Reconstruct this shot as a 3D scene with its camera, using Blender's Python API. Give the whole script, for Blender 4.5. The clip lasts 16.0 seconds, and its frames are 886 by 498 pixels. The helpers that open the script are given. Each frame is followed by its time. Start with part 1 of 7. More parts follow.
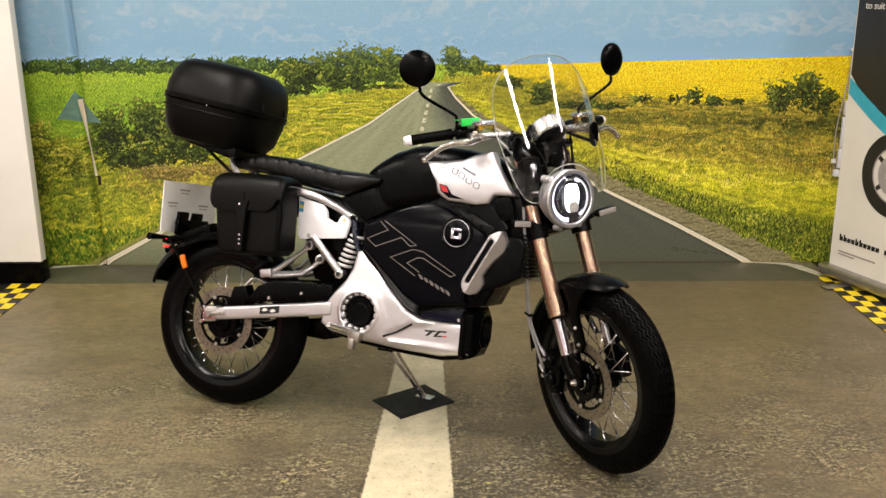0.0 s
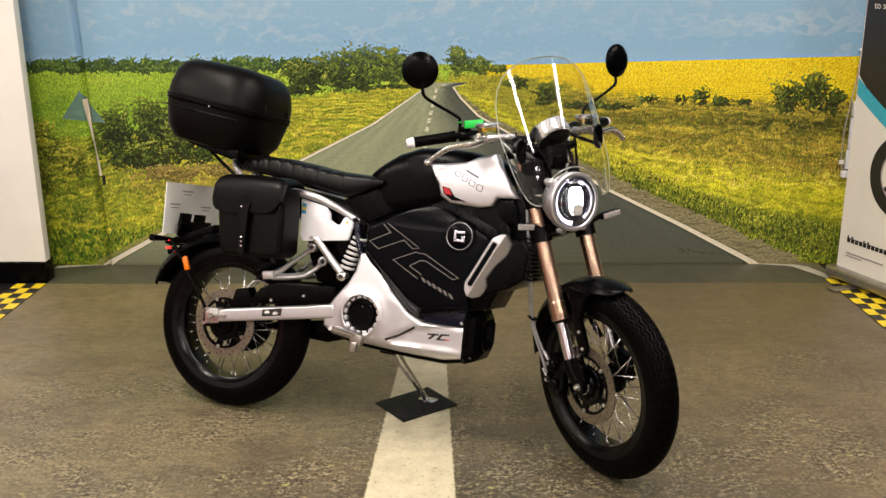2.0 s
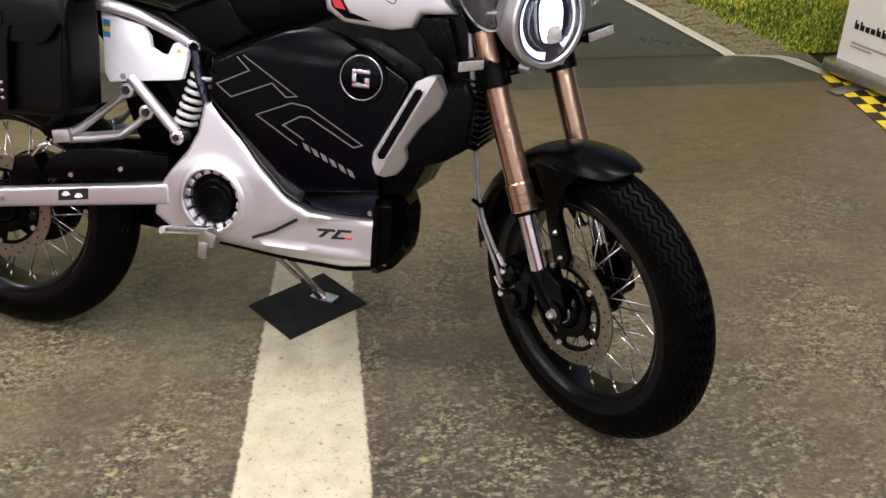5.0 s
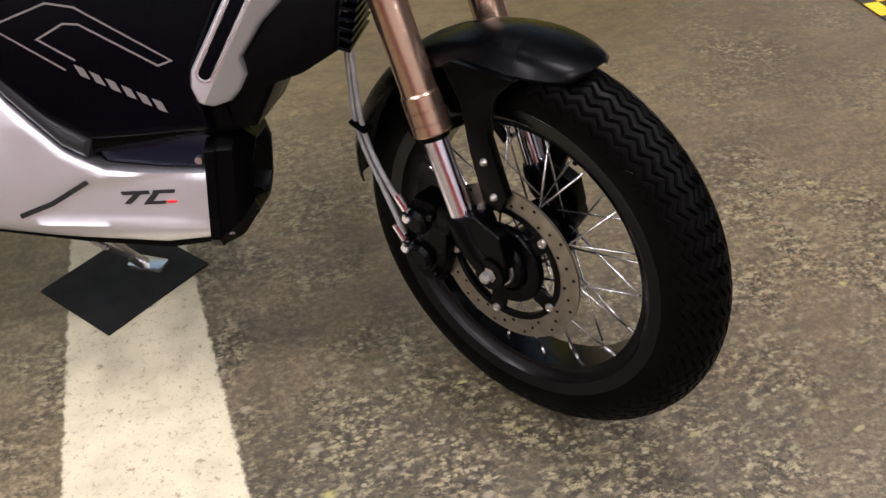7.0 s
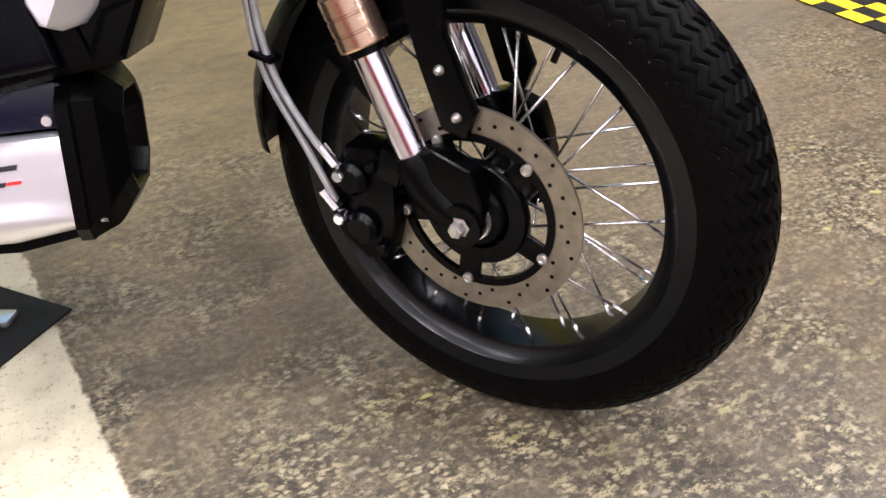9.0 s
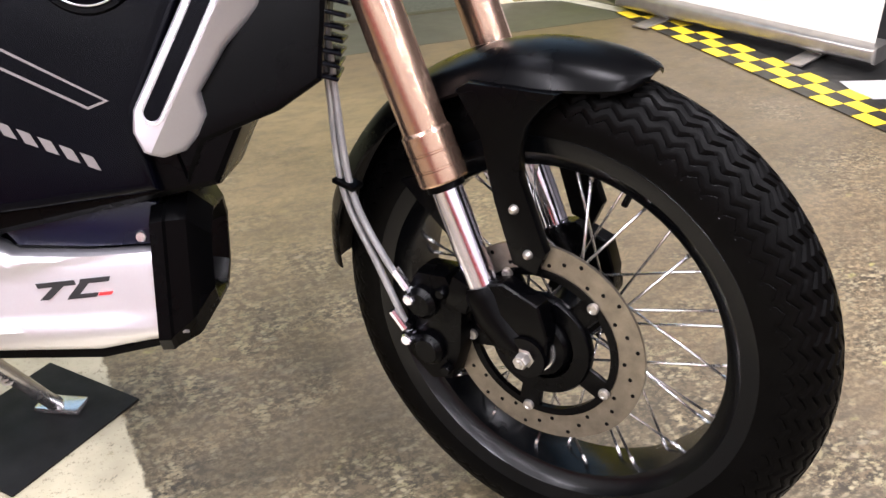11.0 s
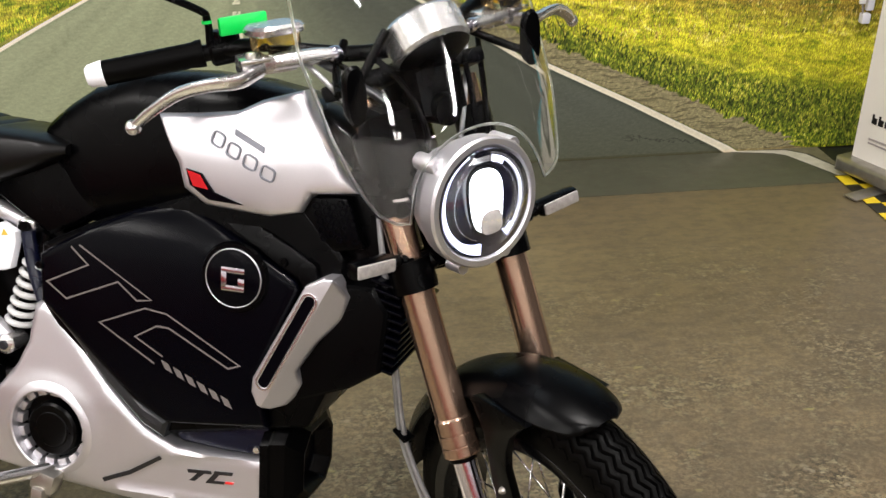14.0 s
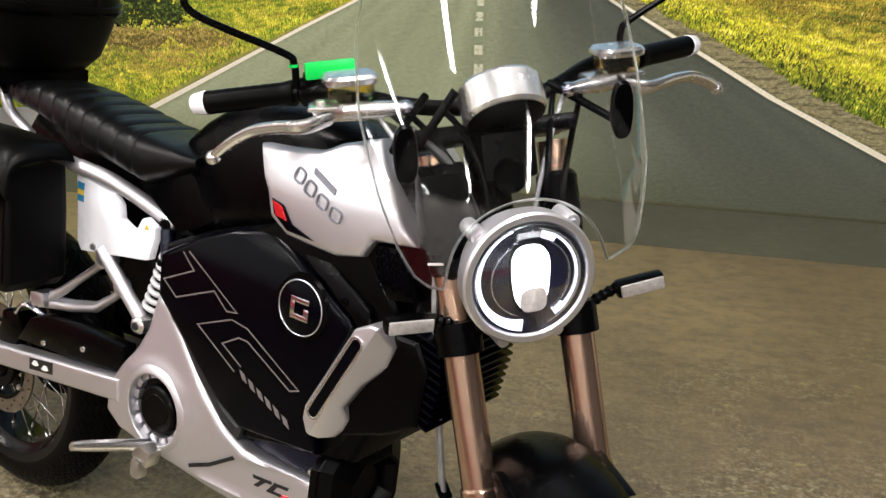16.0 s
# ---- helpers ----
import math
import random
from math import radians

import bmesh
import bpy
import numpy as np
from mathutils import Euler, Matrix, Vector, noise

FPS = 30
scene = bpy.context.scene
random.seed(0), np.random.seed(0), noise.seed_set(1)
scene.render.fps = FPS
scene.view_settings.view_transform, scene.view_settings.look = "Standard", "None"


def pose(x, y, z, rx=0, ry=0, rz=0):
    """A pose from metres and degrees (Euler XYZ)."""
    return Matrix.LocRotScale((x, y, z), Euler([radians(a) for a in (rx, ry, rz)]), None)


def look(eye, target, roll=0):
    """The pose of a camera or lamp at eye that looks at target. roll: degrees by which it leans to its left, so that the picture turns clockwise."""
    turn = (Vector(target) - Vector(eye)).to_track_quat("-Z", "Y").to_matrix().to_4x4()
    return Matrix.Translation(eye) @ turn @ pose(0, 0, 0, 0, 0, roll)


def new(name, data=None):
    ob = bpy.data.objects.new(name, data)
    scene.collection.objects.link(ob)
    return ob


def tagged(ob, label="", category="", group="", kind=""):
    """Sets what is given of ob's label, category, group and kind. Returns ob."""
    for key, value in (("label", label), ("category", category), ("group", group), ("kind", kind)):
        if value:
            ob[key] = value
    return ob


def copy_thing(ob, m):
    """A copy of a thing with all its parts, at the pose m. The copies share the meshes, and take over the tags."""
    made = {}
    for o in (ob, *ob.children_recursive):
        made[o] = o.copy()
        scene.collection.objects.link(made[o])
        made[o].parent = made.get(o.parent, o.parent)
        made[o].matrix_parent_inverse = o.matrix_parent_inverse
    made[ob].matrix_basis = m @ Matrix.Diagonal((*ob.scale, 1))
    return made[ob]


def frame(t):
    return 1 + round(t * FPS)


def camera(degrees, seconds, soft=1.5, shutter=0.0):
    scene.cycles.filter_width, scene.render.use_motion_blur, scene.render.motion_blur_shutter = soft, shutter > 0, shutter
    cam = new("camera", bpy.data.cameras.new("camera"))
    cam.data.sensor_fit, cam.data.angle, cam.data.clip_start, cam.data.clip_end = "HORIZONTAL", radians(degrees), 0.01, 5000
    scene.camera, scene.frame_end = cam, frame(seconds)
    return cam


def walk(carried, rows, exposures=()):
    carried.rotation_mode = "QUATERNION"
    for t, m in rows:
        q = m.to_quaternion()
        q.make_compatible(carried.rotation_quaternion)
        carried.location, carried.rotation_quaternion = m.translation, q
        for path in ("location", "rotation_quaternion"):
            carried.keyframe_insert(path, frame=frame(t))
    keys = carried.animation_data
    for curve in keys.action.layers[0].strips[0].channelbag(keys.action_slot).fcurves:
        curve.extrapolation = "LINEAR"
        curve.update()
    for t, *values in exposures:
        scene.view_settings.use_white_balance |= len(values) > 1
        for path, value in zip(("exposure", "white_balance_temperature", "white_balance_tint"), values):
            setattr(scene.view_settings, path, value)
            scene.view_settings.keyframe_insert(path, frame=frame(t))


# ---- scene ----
cam = camera(49.9, 16.0)
PATH = [
    (0, (0.203, 0.034, 1.488), (0.198, 1.956, 0.935), -0.3),
    (0.5, (0.206, 0.031, 1.486), (0.199, 1.954, 0.939), -0.3),
    (1, (0.204, 0.033, 1.489), (0.199, 1.957, 0.944), -0.4),
    (1.5, (0.204, 0.037, 1.489), (0.198, 1.962, 0.948), -0.3),
    (2, (0.218, 0.058, 1.499), (0.197, 1.978, 0.941), -0.3),
    (2.5, (0.236, 0.146, 1.502), (0.17, 2.036, 0.851), -0.9),
    (3, (0.2, 0.356, 1.482), (0.209, 2.227, 0.777), -1.2),
    (3.5, (0.155, 0.573, 1.47), (0.274, 2.416, 0.702), -1.6),
    (4, (0.188, 0.802, 1.433), (0.328, 2.608, 0.585), -0.8),
    (4.5, (0.238, 0.991, 1.426), (0.345, 2.759, 0.496), -0.5),
    (5, (0.219, 1.188, 1.375), (0.395, 2.89, 0.34), 0.5),
    (5.2, (0.201, 1.293, 1.357), (0.459, 2.948, 0.265), 0.4),
    (7.3, (0.223, 1.848, 1.092), (0.765, 3.285, -0.19), 1.2),
    (7.5, (0.195, 1.895, 1.033), (0.794, 3.319, -0.238), 1.8),
    (8, (0.169, 1.953, 0.9), (0.912, 3.378, -0.29), 0.5),
    (8.2, (0.17, 1.956, 0.864), (0.92, 3.384, -0.319), -1.5),
    (10.3, (0.161, 1.985, 0.83), (1.049, 3.462, -0.185), 0.3),
    (10.5, (0.158, 1.983, 0.845), (1.009, 3.486, -0.164), 0.5),
    (11, (0.149, 1.981, 0.908), (0.907, 3.546, -0.079), 0.5),
    (11.5, (0.159, 1.965, 0.976), (0.846, 3.562, -0.012), -0.2),
    (12, (0.175, 1.943, 1.053), (0.793, 3.58, 0.086), -1.5),
    (12.5, (0.196, 1.906, 1.154), (0.734, 3.584, 0.208), -1.7),
    (13, (0.245, 1.871, 1.237), (0.691, 3.567, 0.277), -2.1),
    (13.5, (0.339, 1.807, 1.327), (0.677, 3.527, 0.364), -0.9),
    (14, (0.417, 1.75, 1.374), (0.595, 3.504, 0.428), -0.8),
    (14.5, (0.484, 1.782, 1.385), (0.553, 3.537, 0.427), -2.1),
    (15, (0.562, 1.831, 1.406), (0.39, 3.578, 0.447), -0.3),
    (15.5, (0.64, 1.847, 1.433), (0.34, 3.589, 0.497), -1.7),
    (16, (0.762, 1.839, 1.434), (0.298, 3.544, 0.497), -1.6),
]
walk(cam, [(t, look(eye, target, roll)) for t, eye, target, roll in PATH], exposures=[(0.0, -0.08, 6850, 10), (0.5, -0.17, 6850, 10), (1.5, -0.17, 6850, 10), (2.5, -0.16, 6900, 12), (3.0, -0.26, 6600, 11), (3.5, -0.22, 6450, 11), (4.0, -0.03, 6350, 12), (4.5, 0.06, 6200, 13), (5.0, -0.15, 6000, 14), (7.5, 0.22, 5950, 17), (8.0, 0.55, 5850, 17), (10.5, 0.82, 5800, 17), (11.0, 0.95, 5800, 17), (11.5, 0.95, 5800, 17), (12.0, 0.8, 5950, 16), (12.5, 0.4, 6100, 13), (13.5, 0.18, 6300, 11), (14.0, 0.0, 6250, 9), (15.0, -0.02, 6200, 9), (16.0, 0.02, 6200, 9)])

# ---- light: fluorescent battens ----
LAMPS = [(x, y) for x in (-3.4, -1.3, 0.8, 2.9) for y in (-2.3, -0.6, 1.1, 2.8)]
ROW_POWER = {-2.3: 22.0, -0.6: 32.0, 1.1: 48.0, 2.8: 58.0}
TUBE_GLOW = 5.0
for lamp_x, lamp_y in LAMPS:
    lamp = bpy.data.lights.new("batten", "AREA")
    lamp.shape, lamp.size, lamp.size_y = "RECTANGLE", 0.12, 0.86
    lamp.energy, lamp.color = ROW_POWER[lamp_y], (1.0, 0.925, 0.865)
    lamp_ob = new("batten", lamp)
    lamp_ob.matrix_basis = pose(lamp_x, lamp_y, 2.895)
world = bpy.data.worlds.new("showroom")
scene.world = world
world.use_nodes = True
world.node_tree.nodes["Background"].inputs["Color"].default_value = (1.0, 0.95, 0.88, 1)
world.node_tree.nodes["Background"].inputs["Strength"].default_value = 0.05

# ---- small builders ----
TAU = 2 * math.pi


def part(name, bm, material, parent, label="", m=None, sharp=35):
    """Links a bmesh as one mesh object under a thing or a part."""
    mesh = bpy.data.meshes.new(name)
    bmesh.ops.recalc_face_normals(bm, faces=bm.faces)
    bm.to_mesh(mesh)
    bm.free()
    mesh.materials.append(material)
    mesh.shade_smooth()
    mesh.set_sharp_from_angle(angle=math.radians(sharp))
    ob = new(name, mesh)
    if parent:
        ob.parent = parent
    if m is not None:
        ob.matrix_basis = m
    return tagged(ob, label=label) if label else ob


def shared(name, mesh, parent, m):
    """One more object on a mesh that is already there."""
    ob = new(name, mesh)
    ob.parent = parent
    ob.matrix_basis = m
    return ob


def thing(name, label, category, group="", kind="", m=None):
    ob = new(name)
    ob.empty_display_size = 0.1
    if m is not None:
        ob.matrix_basis = m
    return tagged(ob, label=label, category=category, group=group, kind=kind)


def prism(outline, y0, y1, bevel=0.0, seg=2, bm=None, ends="both"):
    """A plate with an outline in x and z, between two values of y, its rims rounded."""
    bm = bm or bmesh.new()
    a = [bm.verts.new((x, y0, z)) for x, z in outline]
    b = [bm.verts.new((x, y1, z)) for x, z in outline]
    n = len(outline)
    faces = [bm.faces.new(a), bm.faces.new(b[::-1])]
    faces += [bm.faces.new((a[i], b[i], b[(i + 1) % n], a[(i + 1) % n])) for i in range(n)]
    bmesh.ops.recalc_face_normals(bm, faces=faces)
    if bevel:
        rims = [e for e in faces[0].edges if ends in ("both", "first")] + [e for e in faces[1].edges if ends in ("both", "second")]
        bmesh.ops.bevel(bm, geom=rims, offset=bevel, offset_type="OFFSET", segments=seg, profile=0.6, affect="EDGES", clamp_overlap=True)
    return bm


def box(size, m=None, bevel=0.0, bm=None, seg=2):
    bm = bm or bmesh.new()
    made = bmesh.ops.create_cube(bm, size=1.0, matrix=(m or Matrix()) @ Matrix.Diagonal((*size, 1)))
    if bevel:
        edges = list({e for v in made["verts"] for e in v.link_edges})
        bmesh.ops.bevel(bm, geom=edges, offset=bevel, offset_type="OFFSET", segments=seg, profile=0.6, affect="EDGES", clamp_overlap=True)
    return bm


def at(x, y, z, rx=0, ry=0, rz=0):
    return pose(x, y, z, rx, ry, rz)


def smooth_path(points, k=8):
    """A soft line through the points."""
    p = [Vector(q) for q in points]
    p = [2 * p[0] - p[1]] + p + [2 * p[-1] - p[-2]]
    out = []
    for i in range(1, len(p) - 2):
        for j in range(k):
            t = j / k
            out.append(0.5 * (2 * p[i] + (p[i + 1] - p[i - 1]) * t + (2 * p[i - 1] - 5 * p[i] + 4 * p[i + 1] - p[i + 2]) * t * t
                              + (3 * p[i] - p[i - 1] - 3 * p[i + 1] + p[i + 2]) * t ** 3))
    return out + [p[-2]]


def sweep(points, radius, n=12, bm=None, closed=False, flat=1.0):
    """A tube along a line; radius is one number or one for each point."""
    bm = bm or bmesh.new()
    pts = [Vector(p) for p in points]
    count = len(pts)
    radii = radius if isinstance(radius, (list, tuple)) else [radius] * count
    side = None
    rings = []
    for i, p in enumerate(pts):
        if closed:
            d = (pts[(i + 1) % count] - pts[i - 1]).normalized()
        else:
            d = (pts[min(i + 1, count - 1)] - pts[max(i - 1, 0)]).normalized()
        if side is None:
            side = d.orthogonal().normalized()
        side = (side - d * side.dot(d)).normalized()
        up = d.cross(side)
        rings.append([bm.verts.new(p + radii[i] * (math.cos(TAU * k / n) * side + flat * math.sin(TAU * k / n) * up)) for k in range(n)])
    for i in range(count if closed else count - 1):
        a, b = rings[i], rings[(i + 1) % count]
        for k in range(n):
            bm.faces.new((a[k], a[(k + 1) % n], b[(k + 1) % n], b[k]))
    if not closed:
        bm.faces.new(rings[0][::-1])
        bm.faces.new(rings[-1])
    return bm


def lathe(profile, m=None, seg=40, bm=None, closed=False):
    """Turns (radius, along) pairs round the local y axis."""
    bm = bm or bmesh.new()
    m = m or Matrix()
    rings = []
    for r, a in profile:
        if r < 1e-5:
            rings.append([bm.verts.new(m @ Vector((0, a, 0)))])
        else:
            rings.append([bm.verts.new(m @ Vector((r * math.cos(TAU * k / seg), a, r * math.sin(TAU * k / seg)))) for k in range(seg)])
    for a, b in zip(rings, rings[1:] + (rings[:1] if closed else [])):
        for k in range(seg):
            q = []
            for v in (a[k % len(a)], a[(k + 1) % len(a)], b[(k + 1) % len(b)], b[k % len(b)]):
                if v not in q:
                    q.append(v)
            if len(q) > 2:
                bm.faces.new(q)
    if not closed:
        for r in (rings[0], rings[-1]):
            if len(r) > 2:
                bm.faces.new(r)
    return bm


def rod(a, b, radius, n=14, bm=None):
    return sweep([a, b], radius, n, bm)


def loft(rings, bm=None):
    bm = bm or bmesh.new()
    rows = [[bm.verts.new(p) for p in ring] for ring in rings]
    n = len(rows[0])
    for a, b in zip(rows, rows[1:]):
        for k in range(n):
            bm.faces.new((a[k], a[(k + 1) % n], b[(k + 1) % n], b[k]))
    bm.faces.new(rows[0][::-1])
    bm.faces.new(rows[-1])
    return bm


def oval(n, a, b, e):
    """A rounded rectangle, half sizes a and b; e: 1 an ellipse, smaller squarer."""
    out = []
    for k in range(n):
        c, s = math.cos(TAU * k / n), math.sin(TAU * k / n)
        out.append((a * math.copysign(abs(c) ** e, c), b * math.copysign(abs(s) ** e, s)))
    return out


def between(x, xs, ys):
    return float(np.interp(x, xs, ys))


def strip(points, width, y, thick, bm=None):
    """A thin raised line along points in x and z, on a side face at y."""
    bm = bm or bmesh.new()
    pts = [Vector((p[0], 0, p[1])) for p in points]
    left, right = [], []
    for i, p in enumerate(pts):
        a = (p - pts[i - 1]).normalized() if i else (pts[1] - p).normalized()
        b = (pts[i + 1] - p).normalized() if i < len(pts) - 1 else a
        na, nb = Vector((-a.z, 0, a.x)), Vector((-b.z, 0, b.x))
        nn = (na + nb).normalized()
        w = width / 2 / max(0.5, nn.dot(na))
        left.append(p + nn * w)
        right.append(p - nn * w)
    for i in range(len(pts) - 1):
        q = [left[i], left[i + 1], right[i + 1], right[i]]
        lo = [bm.verts.new((v.x, y, v.z)) for v in q]
        hi = [bm.verts.new((v.x, y + thick, v.z)) for v in q]
        bm.faces.new(lo)
        bm.faces.new(hi[::-1])
        for k in range(4):
            bm.faces.new((lo[k], hi[k], hi[(k + 1) % 4], lo[(k + 1) % 4]))
    return bm


# ---- materials ----
def surface(name, base, rough=0.5, metal=0.0, vary=0.12, scale=25.0, grain=350.0, bump=0.08, coat=0.0, second=None, rough_vary=0.1, spec=0.5, depth=0.001):
    """A surface with stains at one size and grain at a finer one."""
    mat = bpy.data.materials.new(name)
    mat.use_nodes = True
    nt = mat.node_tree
    bsdf = nt.nodes["Principled BSDF"]
    tc = nt.nodes.new("ShaderNodeTexCoord")
    big = nt.nodes.new("ShaderNodeTexNoise")
    big.inputs["Scale"].default_value, big.inputs["Detail"].default_value = scale, 6
    fine = nt.nodes.new("ShaderNodeTexNoise")
    fine.inputs["Scale"].default_value, fine.inputs["Detail"].default_value = grain, 4
    for n in (big, fine):
        nt.links.new(tc.outputs["Object"], n.inputs["Vector"])
    ramp = nt.nodes.new("ShaderNodeMapRange")
    ramp.inputs["From Min"].default_value, ramp.inputs["From Max"].default_value = 0.3, 0.7
    nt.links.new(big.outputs["Fac"], ramp.inputs["Value"])
    mix = nt.nodes.new("ShaderNodeMix")
    mix.data_type = "RGBA"
    other = second or tuple(c * (1 - 2 * vary) for c in base)
    mix.inputs["A"].default_value, mix.inputs["B"].default_value = (*base, 1), (*other, 1)
    nt.links.new(ramp.outputs["Result"], mix.inputs["Factor"])
    speck = nt.nodes.new("ShaderNodeMix")
    speck.data_type, speck.blend_type = "RGBA", "MULTIPLY"
    tone = nt.nodes.new("ShaderNodeMapRange")
    tone.inputs["To Min"].default_value, tone.inputs["To Max"].default_value = 1 - vary, 1 + vary
    nt.links.new(fine.outputs["Fac"], tone.inputs["Value"])
    speck.inputs["Factor"].default_value = 1.0
    nt.links.new(mix.outputs["Result"], speck.inputs["A"])
    nt.links.new(tone.outputs["Result"], speck.inputs["B"])
    nt.links.new(speck.outputs["Result"], bsdf.inputs["Base Color"])
    rr = nt.nodes.new("ShaderNodeMapRange")
    rr.inputs["To Min"].default_value, rr.inputs["To Max"].default_value = max(0.02, rough - rough_vary), min(1, rough + rough_vary)
    nt.links.new(big.outputs["Fac"], rr.inputs["Value"])
    nt.links.new(rr.outputs["Result"], bsdf.inputs["Roughness"])
    bsdf.inputs["Metallic"].default_value = metal
    bsdf.inputs["Specular IOR Level"].default_value = spec
    bsdf.inputs["Coat Weight"].default_value = coat
    bsdf.inputs["Coat Roughness"].default_value = 0.08
    if bump:
        b = nt.nodes.new("ShaderNodeBump")
        b.inputs["Strength"].default_value, b.inputs["Distance"].default_value = bump, depth
        nt.links.new(fine.outputs["Fac"], b.inputs["Height"])
        nt.links.new(b.outputs["Normal"], bsdf.inputs["Normal"])
    return mat


def glowing(name, colour, strength):
    mat = bpy.data.materials.new(name)
    mat.use_nodes = True
    b = mat.node_tree.nodes["Principled BSDF"]
    b.inputs["Base Color"].default_value = (*colour, 1)
    b.inputs["Emission Color"].default_value, b.inputs["Emission Strength"].default_value = (*colour, 1), strength
    return mat


def clear(name, colour, rough=0.0, ior=1.45):
    mat = bpy.data.materials.new(name)
    mat.use_nodes = True
    b = mat.node_tree.nodes["Principled BSDF"]
    b.inputs["Base Color"].default_value = (*colour, 1)
    b.inputs["Transmission Weight"].default_value, b.inputs["Roughness"].default_value, b.inputs["IOR"].default_value = 1.0, rough, ior
    return mat


BLACK = surface("satin_black_plastic", (0.0006, 0.0006, 0.0008), 0.28, spec=0.07, vary=0.2, scale=14, grain=900, bump=0.12, depth=0.0004)
GLOSS = surface("gloss_black_paint", (0.0005, 0.0006, 0.0016), 0.22, spec=0.075, vary=0.15, scale=6, grain=500, bump=0.02, rough_vary=0.05)
NAVY = surface("dark_blue_black_plastic", (0.003, 0.004, 0.015), 0.25, spec=0.25, vary=0.15, scale=9, grain=700, bump=0.05)
SILVER = surface("silver_satin_paint", (0.59, 0.58, 0.613), 0.38, 0.9, vary=0.03, scale=4, grain=400, bump=0, coat=0.06, rough_vary=0.04)
ALLOY = surface("bare_alloy", (0.70, 0.69, 0.69), 0.24, 0.95, vary=0.06, scale=40, grain=500, bump=0.01)
CHROME = surface("chrome", (0.78, 0.765, 0.88), 0.13, 1.0, vary=0.03, scale=30, grain=600, bump=0.01, rough_vary=0.03)
COPPER = surface("copper_anodised_tube", (0.45, 0.305, 0.225), 0.21, 0.95, vary=0.02, scale=3, grain=400, bump=0, rough_vary=0.03)
DISC = surface("used_brake_steel", (0.25, 0.22, 0.175), 0.36, 0.9, vary=0.16, scale=60, grain=700, bump=0.06)
RUBBER = surface("tyre_rubber", (0.0013, 0.0012, 0.0012), 0.38, spec=0.045, vary=0.3, scale=30, grain=500, bump=0.25, depth=0.0008)
RIMBLACK = surface("black_wheel_rim", (0.0012, 0.0014, 0.0018), 0.24, spec=0.17, vary=0.2, scale=20, grain=600, bump=0.05)
LEATHER = surface("black_leather", (0.0009, 0.0008, 0.0008), 0.38, spec=0.11, vary=0.25, scale=18, grain=420, bump=0.35, depth=0.0009)
VINYL = surface("seat_vinyl", (0.0016, 0.0015, 0.0016), 0.36, spec=0.19, vary=0.2, scale=20, grain=600, bump=0.3, depth=0.0006)
SATIN = surface("satin_frame_paint", (0.010, 0.0115, 0.014), 0.34, spec=0.5, vary=0.12, scale=9, grain=700, bump=0.05)
MAT = surface("dull_black_plate", (0.010, 0.010, 0.010), 0.62, spec=0.2, vary=0.25, scale=22, grain=600, bump=0.2)
CASEPLASTIC = surface("top_case_plastic", (0.0013, 0.0012, 0.0011), 0.44, spec=0.11, vary=0.25, scale=10, grain=700, bump=0.3, depth=0.0006)
GREYPRINT = surface("grey_print", (0.32, 0.29, 0.28), 0.35, vary=0.06)
DARKPRINT = surface("dark_print", (0.003, 0.003, 0.004), 0.45, vary=0.05)
LOGOGREY = surface("logo_grey_print", (0.13, 0.135, 0.16), 0.45, 0.1, vary=0.05)
REDPRINT = surface("red_print", (0.55, 0.02, 0.02), 0.35, vary=0.05)
WHITE = surface("white_plastic", (0.74, 0.74, 0.79), 0.3, vary=0.03, scale=8)
PAPER = surface("white_card", (0.72, 0.72, 0.70), 0.6, vary=0.04, scale=10)
AMBER = surface("amber_reflector", (0.75, 0.16, 0.01), 0.2, vary=0.08)
REDLENS = surface("red_reflector", (0.42, 0.010, 0.014), 0.15, vary=0.1, coat=0.6)
GREEN = surface("green_tag", (0.0, 0.42, 0.05), 0.4, vary=0.05)
YELLOW = surface("yellow_tape", (0.78, 0.58, 0.02), 0.42, vary=0.08)
TAPEBLACK = surface("black_tape", (0.02, 0.019, 0.015), 0.42, vary=0.2)
STEEL = surface("galvanised_steel", (0.42, 0.40, 0.37), 0.35, 0.9, vary=0.1)
HOSE = surface("braided_hose", (0.34, 0.34, 0.35), 0.36, 0.6, vary=0.2, grain=1500, bump=0.4)
GLASS = clear("windscreen_acrylic", (0.97, 0.975, 0.97), 0.0, 1.46)
LENS = surface("signal_lens", (0.30, 0.28, 0.27), 0.12, vary=0.15, scale=120, coat=0.5)
AMBERGLASS = clear("fluid_window", (0.75, 0.55, 0.25), 0.1, 1.4)
EDGEGLASS = clear("frosted_edge", (0.9, 0.92, 0.9), 0.45, 1.2)
BOWL = surface("smoked_reflector", (0.004, 0.004, 0.010), 0.10, spec=0.6, vary=0.1, scale=30, grain=400, bump=0)
LAMPGLOW = glowing("headlamp_led", (0.90, 0.94, 1.0), 6.0)
RINGGLOW = glowing("light_ring_led", (0.62, 0.64, 0.80), 0.3)
TAILGLOW = glowing("tail_lamp_led", (1.0, 0.03, 0.02), 2.2)
STICKERBLUE = surface("blue_sticker", (0.03, 0.22, 0.42), 0.4)
STICKERYELLOW = surface("yellow_sticker", (0.65, 0.45, 0.05), 0.4)
BLUEGLOW = glowing("light_ring_blue_led", (0.70, 0.74, 1.0), 0.8)
SPRINGWHITE = surface("spring_paint", (0.50, 0.50, 0.50), 0.35, vary=0.04, scale=20)
